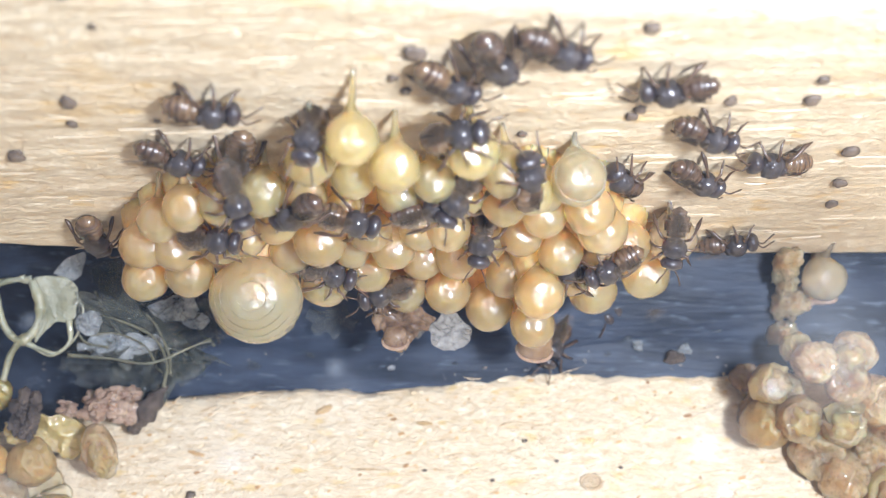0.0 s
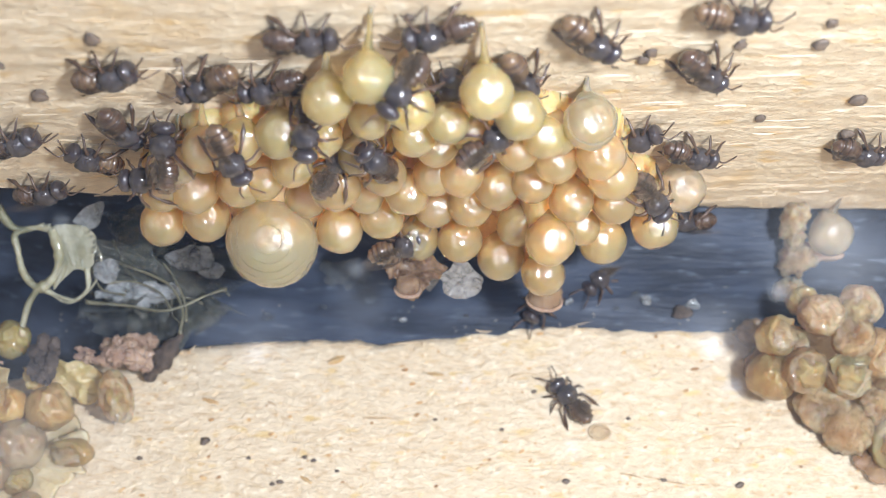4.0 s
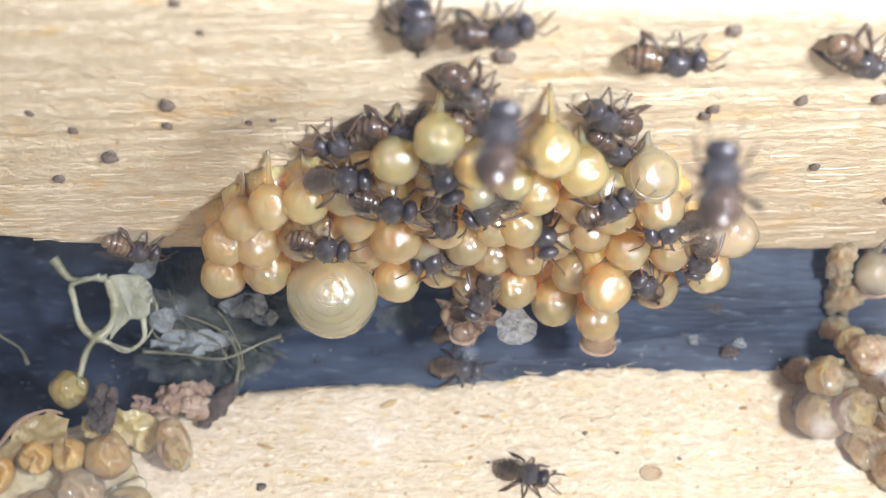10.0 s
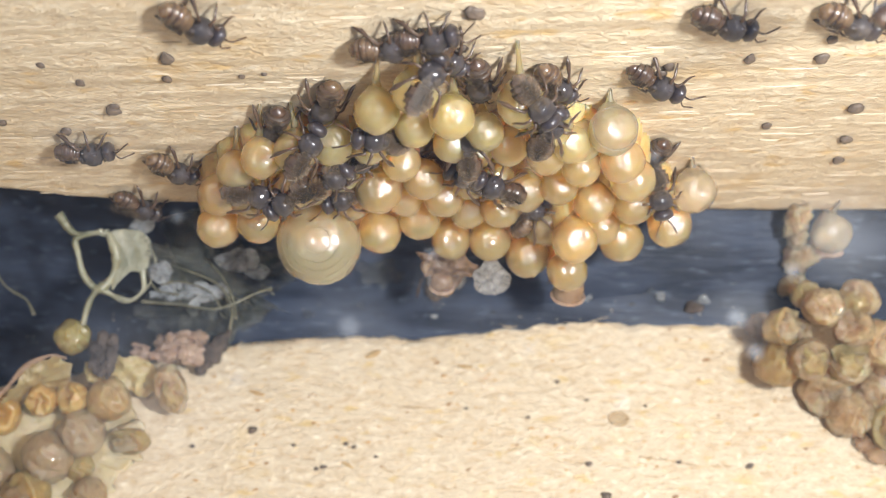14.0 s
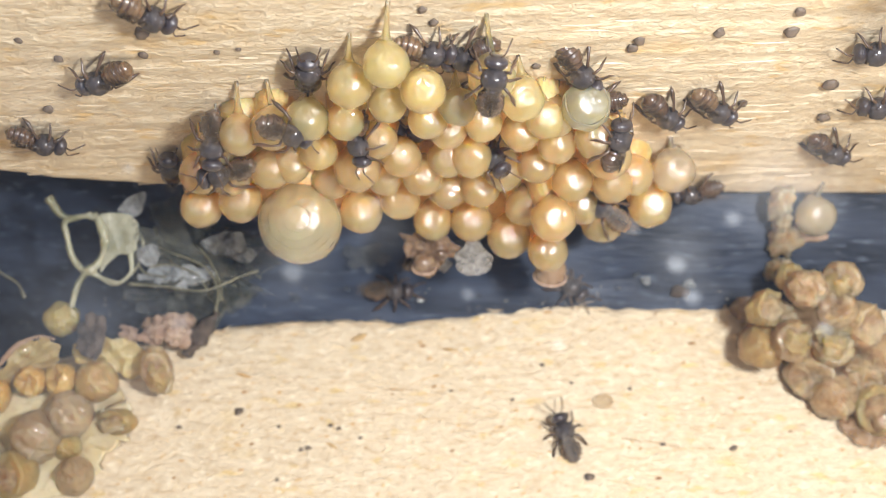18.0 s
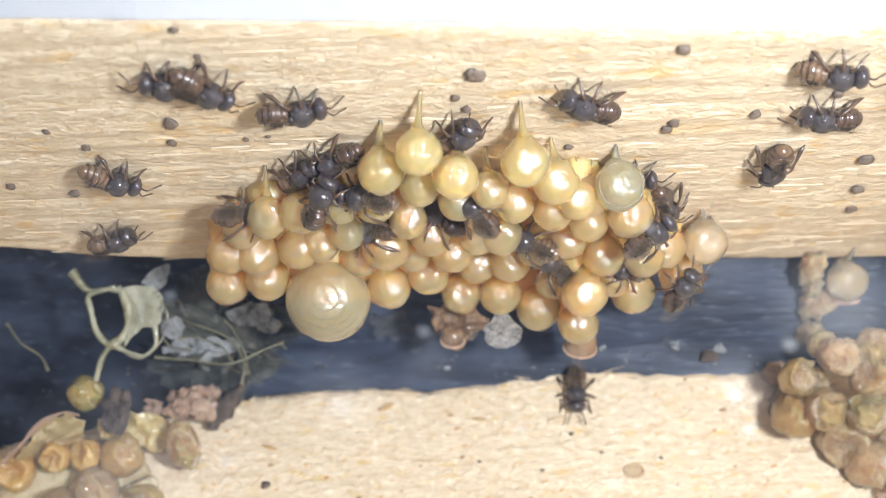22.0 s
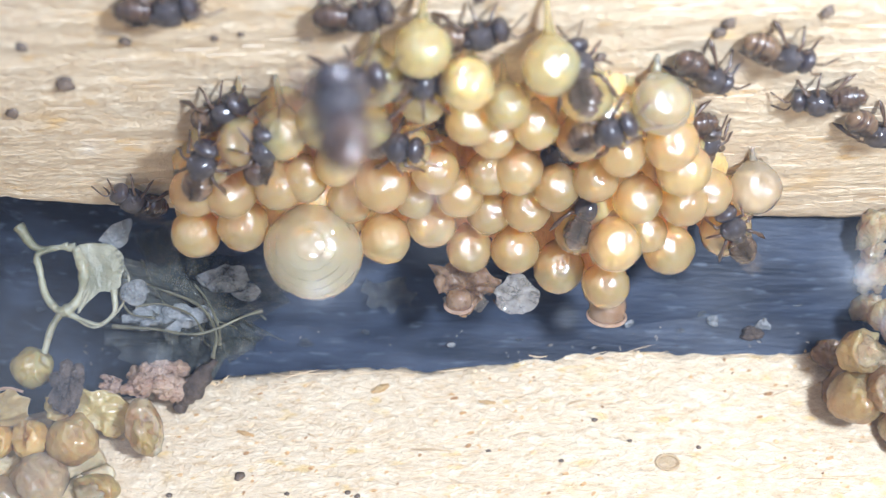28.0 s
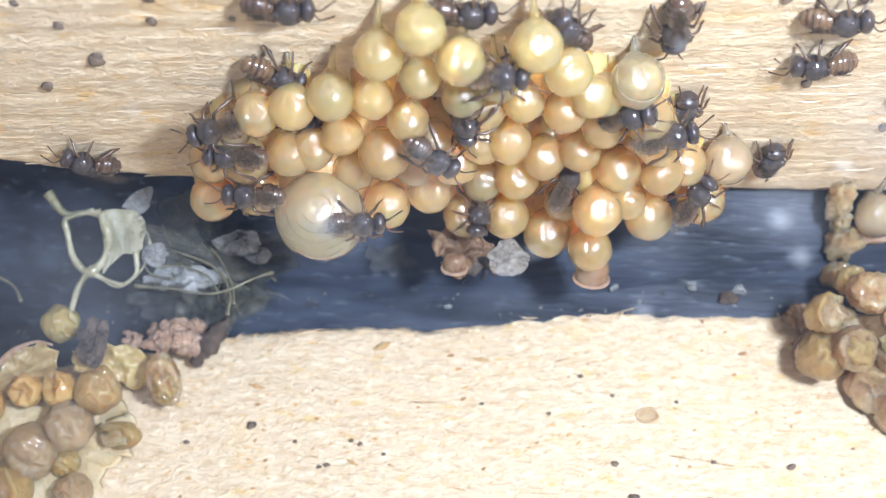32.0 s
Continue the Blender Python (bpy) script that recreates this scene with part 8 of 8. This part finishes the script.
    walk(bees[26], [(0, at(13.45, 4.86, 1.1, -11, 11, -137)), (0.5, at(23.26, 4.76, 8.46, 50, 43, -62)), (1, at(33.07, 4.66, 15.82, 99, 0, 2)), (1.5, at(22.62, 4.02, 8.25, 57, -11, 17)), (2, at(12.17, 3.37, 0.69, 13, -9, 36)), (2.33, at(12.35, 3.6, 0.75, 1, -16, 88)), (2.67, at(12.52, 3.83, 0.81, -12, -10, 139)), (3, at(12.69, 4.06, 0.88, -16, 2, -172)), (4, at(11.76, 3.81, 0.81, -11, 11, -136)), (5.5, at(10.58, 2.36, 6.36, -39, -25, -173)), (7, at(9.4, 0.9, 11.92, -39, -70, 147)), (8, at(9.12, 1.03, 12.54, -45, -1, 180)), (9, at(9, 0.95, 12.47, -50, -1, 171)), (10, at(9.49, 1.07, 11.56, -74, -60, -176)), (11, at(6.48, -1.09, 13.9, -70, -14, 143)), (12, at(5.38, 0.93, 12.99, -28, -29, 123)), (13, at(5.31, 1.46, 12.83, -18, -15, 88)), (14, at(5.15, 1.53, 12.57, -8, -38, 33)), (15.5, at(8.02, 1.62, 11.7, 3, -28, 65)), (17, at(10.89, 1.7, 10.84, 18, -23, 96)), (18, at(10.53, 1.38, 11.08, -25, -17, 150)), (18.5, at(10.4, 1.22, 11.05, 11, -38, 72)), (19, at(10.28, 1.06, 11.01, 42, -11, -1)), (20, at(12.44, 3.06, 8.02, 61, -42, 16)), (20.5, at(13.24, 4.43, 4.69, 44, 1, -28)), (21, at(14.05, 5.8, 1.36, 1, 16, -86)), (22, at(7.64, -0.92, 0, 0, 0, -93)), (23, at(-0.39, -1.02, 0.02, 0, 13, -28)), (24, at(-1.79, -6.27, 0.01, 0, 7, -15)), (25, at(-9.54, 2.67, 0.49, 15, 5, -20)), (26.5, at(-9.37, 9.78, -1.49, 24, -16, 30)), (28, at(-9.19, 16.88, -3.47, 11, -36, 85)), (28.5, at(-21.04, 9.56, 6.18, -59, -40, 149)), (29, at(-32.89, 2.23, 15.82, -99, 0, -178)), (30, at(-32.89, 2.23, 15.82, -99, 0, -178)), (30.33, at(-26.07, 3.29, 10.97, -76, -41, 143)), (30.67, at(-19.25, 4.36, 6.11, -13, -45, 67)), (31, at(-12.43, 5.43, 1.26, 14, -6, 23)), (32, at(-12.37, 4.69, 1.05, 14, -7, 24))])
    walk(bees[27], [(0, at(9.28, 2.35, 0.4, -7, 14, -115)), (0.5, at(8.88, 2.07, 0.32, -15, 3, -168)), (1, at(8.48, 1.79, 0.24, -12, -10, 141)), (2, at(8.49, 2.29, 0.38, -14, 7, -155)), (3, at(8.33, 1.88, 0.27, -15, 4, -166)), (4, at(7.77, 2.19, 0.35, -8, 13, -122)), (7, at(5.12, 0.48, 10.26, -32, 31, -116)), (8, at(6.02, 0.92, 17.24, -32, 39, -136)), (8.5, at(5.76, 1.2, 15.05, -27, 18, -167)), (9, at(5.49, 1.49, 12.85, -13, 2, 162)), (9.5, at(2.89, 1.09, 11.91, -35, 20, -161)), (10, at(0.3, 0.68, 10.97, -44, 47, -126)), (10.33, at(0.09, 0.65, 10.79, 34, 43, -40)), (10.67, at(-0.11, 0.62, 10.61, 57, -6, -5)), (11, at(-0.32, 0.59, 10.43, 49, -59, 28)), (12, at(0.24, 0.66, 10.99, 44, -45, 49)), (13, at(5.04, 0.59, 10.35, 14, -34, 89)), (14, at(0.87, 0.46, 21.5, -8, -41, 91)), (17, at(0.76, 0.39, 21.37, -50, -8, 153)), (18, at(0.96, 2.63, 21.47, -99, 0, -178)), (18.5, at(0.91, 1.52, 21.48, -66, 31, -161)), (19, at(0.86, 0.42, 21.48, -11, 43, -120)), (20, at(0.5, 0.65, 20.78, -71, 44, 152)), (20.5, at(-0.14, 1.87, 19.18, -81, 10, 165)), (21, at(-0.79, 3.1, 17.58, -99, -20, -175)), (21.5, at(-1.1, 2.21, 17.98, -48, -26, 176)), (22, at(-1.41, 1.32, 18.38, 4, -23, 165)), (22.5, at(-1.23, 2.18, 18.11, -43, -40, 170)), (23, at(-1.06, 3.05, 17.83, -103, -47, -169)), (24, at(-1.33, 3.03, 17.88, -106, -58, -164)), (25, at(-1.01, 2.94, 18.54, -101, -38, -171)), (28, at(-0.06, 2.87, 19.29, -100, -29, -173)), (29, at(-0.55, 2.92, 18.83, -109, -63, -161)), (30, at(-2.05, 2.78, 19.35, -100, -35, -172)), (30.5, at(-1.4, 2.75, 19.76, -99, 11, -180)), (31, at(-0.74, 2.71, 20.16, -105, 56, 169)), (32, at(0.96, 2.63, 21.47, -99, 0, -178))])
    walk(bees[28], [(0, at(18.53, 4.93, 10.18, 99, -15, 0)), (0.5, at(17.88, 5.13, 8.66, 130, -77, -38)), (1, at(17.23, 5.34, 7.13, -100, -35, -172)), (2, at(20.23, 4.3, 14.73, -97, -31, -179)), (2.5, at(26.65, 4.48, 15.28, 109, -74, -18)), (3, at(33.07, 4.66, 15.82, 99, 0, 2)), (4, at(13.3, 2.44, 25.39, 102, 49, 10)), (5.5, at(13.08, 2.52, 24.83, -119, 70, 153)), (7, at(12.87, 2.59, 24.27, -100, 14, 176)), (8, at(9.95, 2.42, 24.71, -98, 13, -179)), (9, at(9.53, 2.46, 24.34, -102, -46, -169)), (10, at(5.98, 1.96, 26.76, -98, -41, -175)), (11, at(1.39, 1.57, 28.23, -100, 31, 177)), (12, at(-6.66, -0.07, 23.01, -27, 40, -142)), (12.5, at(-5.52, -0.12, 22.81, -49, 9, -174)), (13, at(-4.39, -0.18, 22.6, -53, -29, 164)), (14, at(-4.1, 0.16, 22.69, -41, -23, -171)), (15.5, at(-3.57, 0.34, 21.59, -33, 12, -155)), (17, at(-3.04, 0.52, 20.5, -11, 41, -128)), (18, at(-3.33, 0.82, 19.89, 52, 52, -81)), (18.5, at(-3.22, 0.84, 20.13, 52, -3, -30)), (19, at(-3.11, 0.87, 20.36, 4, -33, 36)), (19.33, at(-3.52, 0.49, 20.95, -44, -49, 111)), (19.67, at(-3.93, 0.1, 21.54, -77, -20, 172)), (20, at(-4.35, -0.29, 22.13, -72, 18, -146)), (21, at(-4.3, -0.25, 22.49, -64, 16, -163)), (22, at(-4.68, 0.2, 22.73, -39, 8, 163)), (23, at(-3.21, 0.39, 20.26, -45, 43, -172)), (23.5, at(-3.7, 0.65, 19.18, -37, -2, 132)), (24, at(-4.19, 0.91, 18.11, 7, -17, 65)), (24.5, at(-3.76, 0.75, 19.08, -32, -22, 105)), (25, at(-3.32, 0.6, 20.05, -65, -3, 139)), (26, at(-3.29, 0.57, 20.14, -46, -44, 104)), (27, at(-3.26, 0.54, 20.22, 22, -52, 23)), (28, at(-3.23, 0.51, 20.3, 52, -14, -22)), (28.5, at(-3.67, 1.72, 19.1, 73, -48, -8)), (29, at(-4.11, 2.93, 17.9, 126, -83, -34)), (29.5, at(-4.17, 2.95, 17.89, 99, -42, -2)), (30, at(-4.24, 2.98, 17.89, 99, 0, 2)), (30.5, at(-2.12, 1.73, 14.32, 76, -66, 23)), (31, at(0, 0.49, 10.76, -64, -43, 162)), (31.5, at(0.24, 0.86, 10.91, -67, 1, -152)), (32, at(0.49, 1.23, 11.07, -34, 32, -97))])
    walk(bees[29], [(0, at(-16.35, 3.02, 14.28, 112, 86, 23)), (0.5, at(-13.7, 1.63, 15.96, -57, 30, -168)), (1, at(-11.06, 0.23, 17.65, -34, -30, 169)), (2, at(-12, 0.98, 19.6, -10, 16, -158)), (2.33, at(-13.67, 1.54, 18.45, 26, 53, -100)), (2.67, at(-15.35, 2.11, 17.3, 87, 35, -18)), (3, at(-17.02, 2.67, 16.15, 95, -11, 20)), (3.5, at(-16.85, 2.61, 16.74, 94, -72, 7)), (4, at(-16.69, 2.55, 17.33, -103, -47, -169)), (7, at(-22.28, 2.7, 14.93, -99, 4, -178)), (7.5, at(-19.01, 2.95, 14.08, -100, 41, 177)), (8, at(-15.75, 3.2, 13.23, -117, 78, 157)), (8.5, at(-19.69, 3.07, 13.12, -99, 36, 178)), (9, at(-23.63, 2.94, 13.01, -99, -6, -177)), (9.33, at(-22.1, 3.01, 12.92, -102, 44, 174)), (9.67, at(-20.56, 3.09, 12.82, 146, 80, 57)), (10, at(-19.03, 3.16, 12.73, 100, 33, 8)), (11, at(-19.45, 2.38, 17.79, 99, 19, 5)), (12, at(-14.82, 1.97, 21.6, 99, -2, 2)), (13, at(-17.56, 2.47, 17.63, 103, 47, 11)), (14, at(-15.77, 2.62, 17.09, 102, 46, 11)), (17, at(-14.64, 2.75, 16.48, -119, 72, 154)), (17.33, at(-14.92, 2.84, 15.83, -99, 17, 179)), (17.67, at(-15.2, 2.93, 15.17, -101, -39, -171)), (18, at(-15.48, 3.02, 14.52, 145, -80, -53)), (18.5, at(-15.63, 3.11, 13.88, -100, -29, -173)), (19, at(-15.78, 3.2, 13.24, -101, 36, 176)), (19.5, at(-15.73, 2.36, 12.32, -82, -8, 178)), (20, at(-15.68, 1.51, 11.39, -56, -51, 160)), (21, at(-32.89, 2.23, 15.82, -99, 0, -178)), (22.5, at(-5.78, 0.08, 36.55, -103, -48, -168)), (23, at(-5.79, 0.31, 35.2, 180, -81, -88)), (24, at(-5.79, 0.31, 35.2, 180, -81, -88)), (25, at(-5.79, 0.31, 35.2, 180, -81, -88)), (28, at(-5.79, 0.31, 35.2, 180, -81, -88)), (29, at(-5.79, 0.31, 35.2, 180, -81, -88)), (30, at(-5.79, 0.31, 35.2, 180, -81, -88)), (31, at(-5.79, 0.31, 35.2, 180, -81, -88)), (32, at(-5.79, 0.31, 35.2, 180, -81, -88))])
    walk(bees[30], [(0, at(-12.7, 4.7, 1.06, 9, 13, -52)), (1, at(-16.27, 1.29, 12.64, 46, 57, -28)), (1.5, at(-14.87, 1.68, 16.98, 80, 10, 0)), (2, at(-13.47, 2.06, 21.32, 97, -41, 1)), (3, at(-17.73, 1.65, 23.05, 99, 13, 4)), (4, at(-20.07, 2.12, 19.38, 100, -33, -3)), (5.5, at(-17.2, 1.59, 9.71, 54, -22, 13)), (7, at(-14.32, 1.06, 0.04, 15, -4, 16)), (8, at(-8.74, -2.69, 0, 0, 0, -51)), (9, at(-0.52, -4.72, 0, 0, 0, -21)), (10, at(3.24, -6.59, 0, 0, 0, -16)), (11, at(7.69, 0.14, 0, 0, 0, -49)), (11.5, at(7.37, 2.29, 0.49, 7, -5, 8)), (12, at(7.06, 4.45, 0.99, 6, -14, 66)), (12.5, at(20.06, 4.56, 8.4, 55, -21, 30)), (13, at(33.07, 4.66, 15.82, 99, 0, 2)), (14, at(-11.14, 0.08, 17.6, 46, 17, 3)), (17, at(-11.67, 0.47, 19.84, 29, 29, -24)), (18, at(-11.8, 0.48, 19.84, -5, 38, -92)), (19, at(-15.25, 2.16, 20.28, -103, 52, 172)), (20, at(-13.69, 2.47, 18.53, -100, -5, -168)), (21, at(-16.58, 2.64, 16.78, -99, -5, -177)), (22, at(-32.88, 2.08, 16.79, -99, 0, -178)), (22.5, at(-24.29, 2.23, 17.73, -117, 71, 156)), (23, at(-15.7, 2.38, 18.68, 100, 33, 8)), (24, at(-16.43, 2.5, 17.64, 89, 50, -7)), (25, at(-15.29, 2.69, 16.74, 99, 23, 6)), (26, at(-15.83, 2.85, 15.54, 100, -26, -2)), (27, at(-16.37, 3.01, 14.34, 124, -75, -31)), (28, at(-16.91, 3.17, 13.14, -104, -52, -167)), (29, at(-32.89, 2.23, 15.82, -99, 0, -178)), (30, at(-32.89, 2.23, 15.82, -99, 0, -178)), (31, at(-12.87, 0.12, 17.65, -36, -33, 155)), (32, at(-11.64, 0.15, 17.61, -45, 3, 173))])
    walk(bees[31], [(0, at(1.19, 0.24, 21.29, 58, -7, 15)), (1, at(1.42, 0.4, 21.19, 54, -30, 48)), (2, at(1.26, 0.23, 21.24, 59, -16, 24)), (3, at(-4.67, 0.8, 17.89, 18, -33, 15)), (4, at(-4.09, 0.81, 18.16, 14, -17, 59)), (5.5, at(-4.2, 0.71, 18.18, -17, -14, 131)), (7, at(-4.32, 0.61, 18.19, -26, 15, -165)), (7.33, at(-4.37, 0.61, 18.17, 2, 28, -104)), (7.67, at(-4.42, 0.62, 18.15, 27, 11, -45)), (8, at(-4.47, 0.63, 18.13, 28, -18, 5)), (9, at(-1.25, 3.94, 0.84, 15, 5, -20)), (10, at(-0.77, 3.32, 0.67, 13, -9, 33)), (10.33, at(-11.48, 2.95, 5.72, -17, -43, 76)), (10.67, at(-22.18, 2.59, 10.77, -75, -38, 145)), (11, at(-32.89, 2.23, 15.82, -99, 0, -178)), (11.5, at(-16.75, 2.85, 8.27, -50, -41, 122)), (12, at(-0.6, 3.47, 0.71, 10, -12, 51)), (13, at(-0.47, 4.38, 0.97, 9, -13, 53)), (14, at(-1.11, 3.69, 0.78, -3, -15, 100)), (15.5, at(6.31, -3.63, 0.39, 1, -8, 62)), (17, at(13.72, -10.96, 0, 0, 0, 24)), (17.5, at(11.09, -9.93, 0.02, 4, -9, 67)), (18, at(8.46, -8.9, 0.04, 0, -18, 111)), (19, at(18.57, -5.23, 0, 0, 0, 103)), (19.5, at(21.55, -7.71, 0, 0, 0, 60)), (20, at(24.52, -10.18, 0, 0, 0, 16)), (20.5, at(24.52, -14.59, 0, 0, 0, -37)), (21, at(24.52, -19, 0, 0, 0, -90)), (22, at(24.52, -19, 0, 0, 0, -90)), (23, at(24.52, -19, 0, 0, 0, -90)), (24, at(24.52, -19, 0, 0, 0, -90)), (25, at(24.52, -19, 0, 0, 0, -90)), (28, at(24.52, -19, 0, 0, 0, -90)), (29, at(24.52, -19, 0, 0, 0, -90)), (30, at(24.52, -19, 0, 0, 0, -90)), (31, at(24.52, -19, 0, 0, 0, -90)), (32, at(24.52, -19, 0, 0, 0, -90))])
    walk(cover_bees[0], [(0, at(24.0, -12.0, 40.38, 180, 0, 150)), (1, at(20.0, -13.0, 40.38, 180, 0, 170)), (2, at(13.4, -12.1, 40.38, 180, 0, 100)), (3, at(18.0, -6.0, 40.38, 180, 0, 40)), (4, at(24.0, -4.0, 40.38, 180, 0, 0)), (7, at(-16.0, 2.0, 40.38, 180, 0, -40)), (7.6, at(-8.0, -3.0, 40.38, 180, 0, -20)), (8, at(-2.6, -6.2, 40.38, 180, 0, 0)), (9, at(3.9, 0.5, 40.38, 180, 0, 10)), (9.5, at(6.4, -7.6, 40.38, 180, 0, 60)), (10, at(6.8, -10.4, 40.38, 180, 0, 80)), (11, at(12.8, -8.8, 40.38, 180, 0, 60)), (12, at(8.6, -4.3, 40.38, 180, 0, 110)), (12.5, at(5.5, -5.5, 40.38, 180, 0, 40)), (13, at(5.0, -6.2, 40.38, 180, 0, -35)), (14, at(17.0, -6.0, 40.38, 180, 0, 0)), (17, at(24.0, -6.0, 40.38, 180, 0, 30)), (25, at(24.0, -6.0, 40.38, 180, 0, 100)), (26.5, at(14.0, -5.0, 40.38, 180, 0, 160)), (27.3, at(2.0, -8.0, 40.38, 180, 0, 170)), (28, at(-3.6, -13.5, 40.38, 180, 0, 100)), (28.4, at(-1.5, -20.0, 40.38, 180, 0, 120)), (29, at(3.6, -20.1, 40.38, 180, 0, 60)), (30, at(18.0, -14.0, 40.38, 180, 0, 20)), (32, at(26.0, -10.0, 40.38, 180, 0, 0))])
    walk(cover_bees[1], [(0, at(-22.0, -6.0, 40.38, 180, 0, 0)), (4, at(0.0, 5.0, 40.38, 180, 0, 60)), (8, at(20.0, 2.0, 40.38, 180, 0, 120)), (9, at(8.3, -5.3, 40.38, 180, 0, 150)), (9.6, at(2.1, -10.4, 40.38, 180, 0, 100)), (10, at(-0.1, -8.8, 40.38, 180, 0, 80)), (11, at(2.4, -4.7, 40.38, 180, 0, 40)), (12, at(8.0, 4.0, 40.38, 180, 0, 60)), (14, at(24.0, 2.0, 40.38, 180, 0, 20)), (24, at(-24.0, 2.0, 40.38, 180, 0, 0)), (25, at(-22.0, -8.0, 40.38, 180, 0, -30)), (28, at(-17.0, -11.0, 40.38, 180, 0, -20)), (29, at(-17.0, -12.0, 40.38, 180, 0, 0)), (30, at(-9.3, -12.5, 40.38, 180, 0, 10)), (31, at(-18.0, -14.0, 40.38, 180, 0, 60)), (32, at(-24.0, -14.0, 40.38, 180, 0, 120))])


motions()
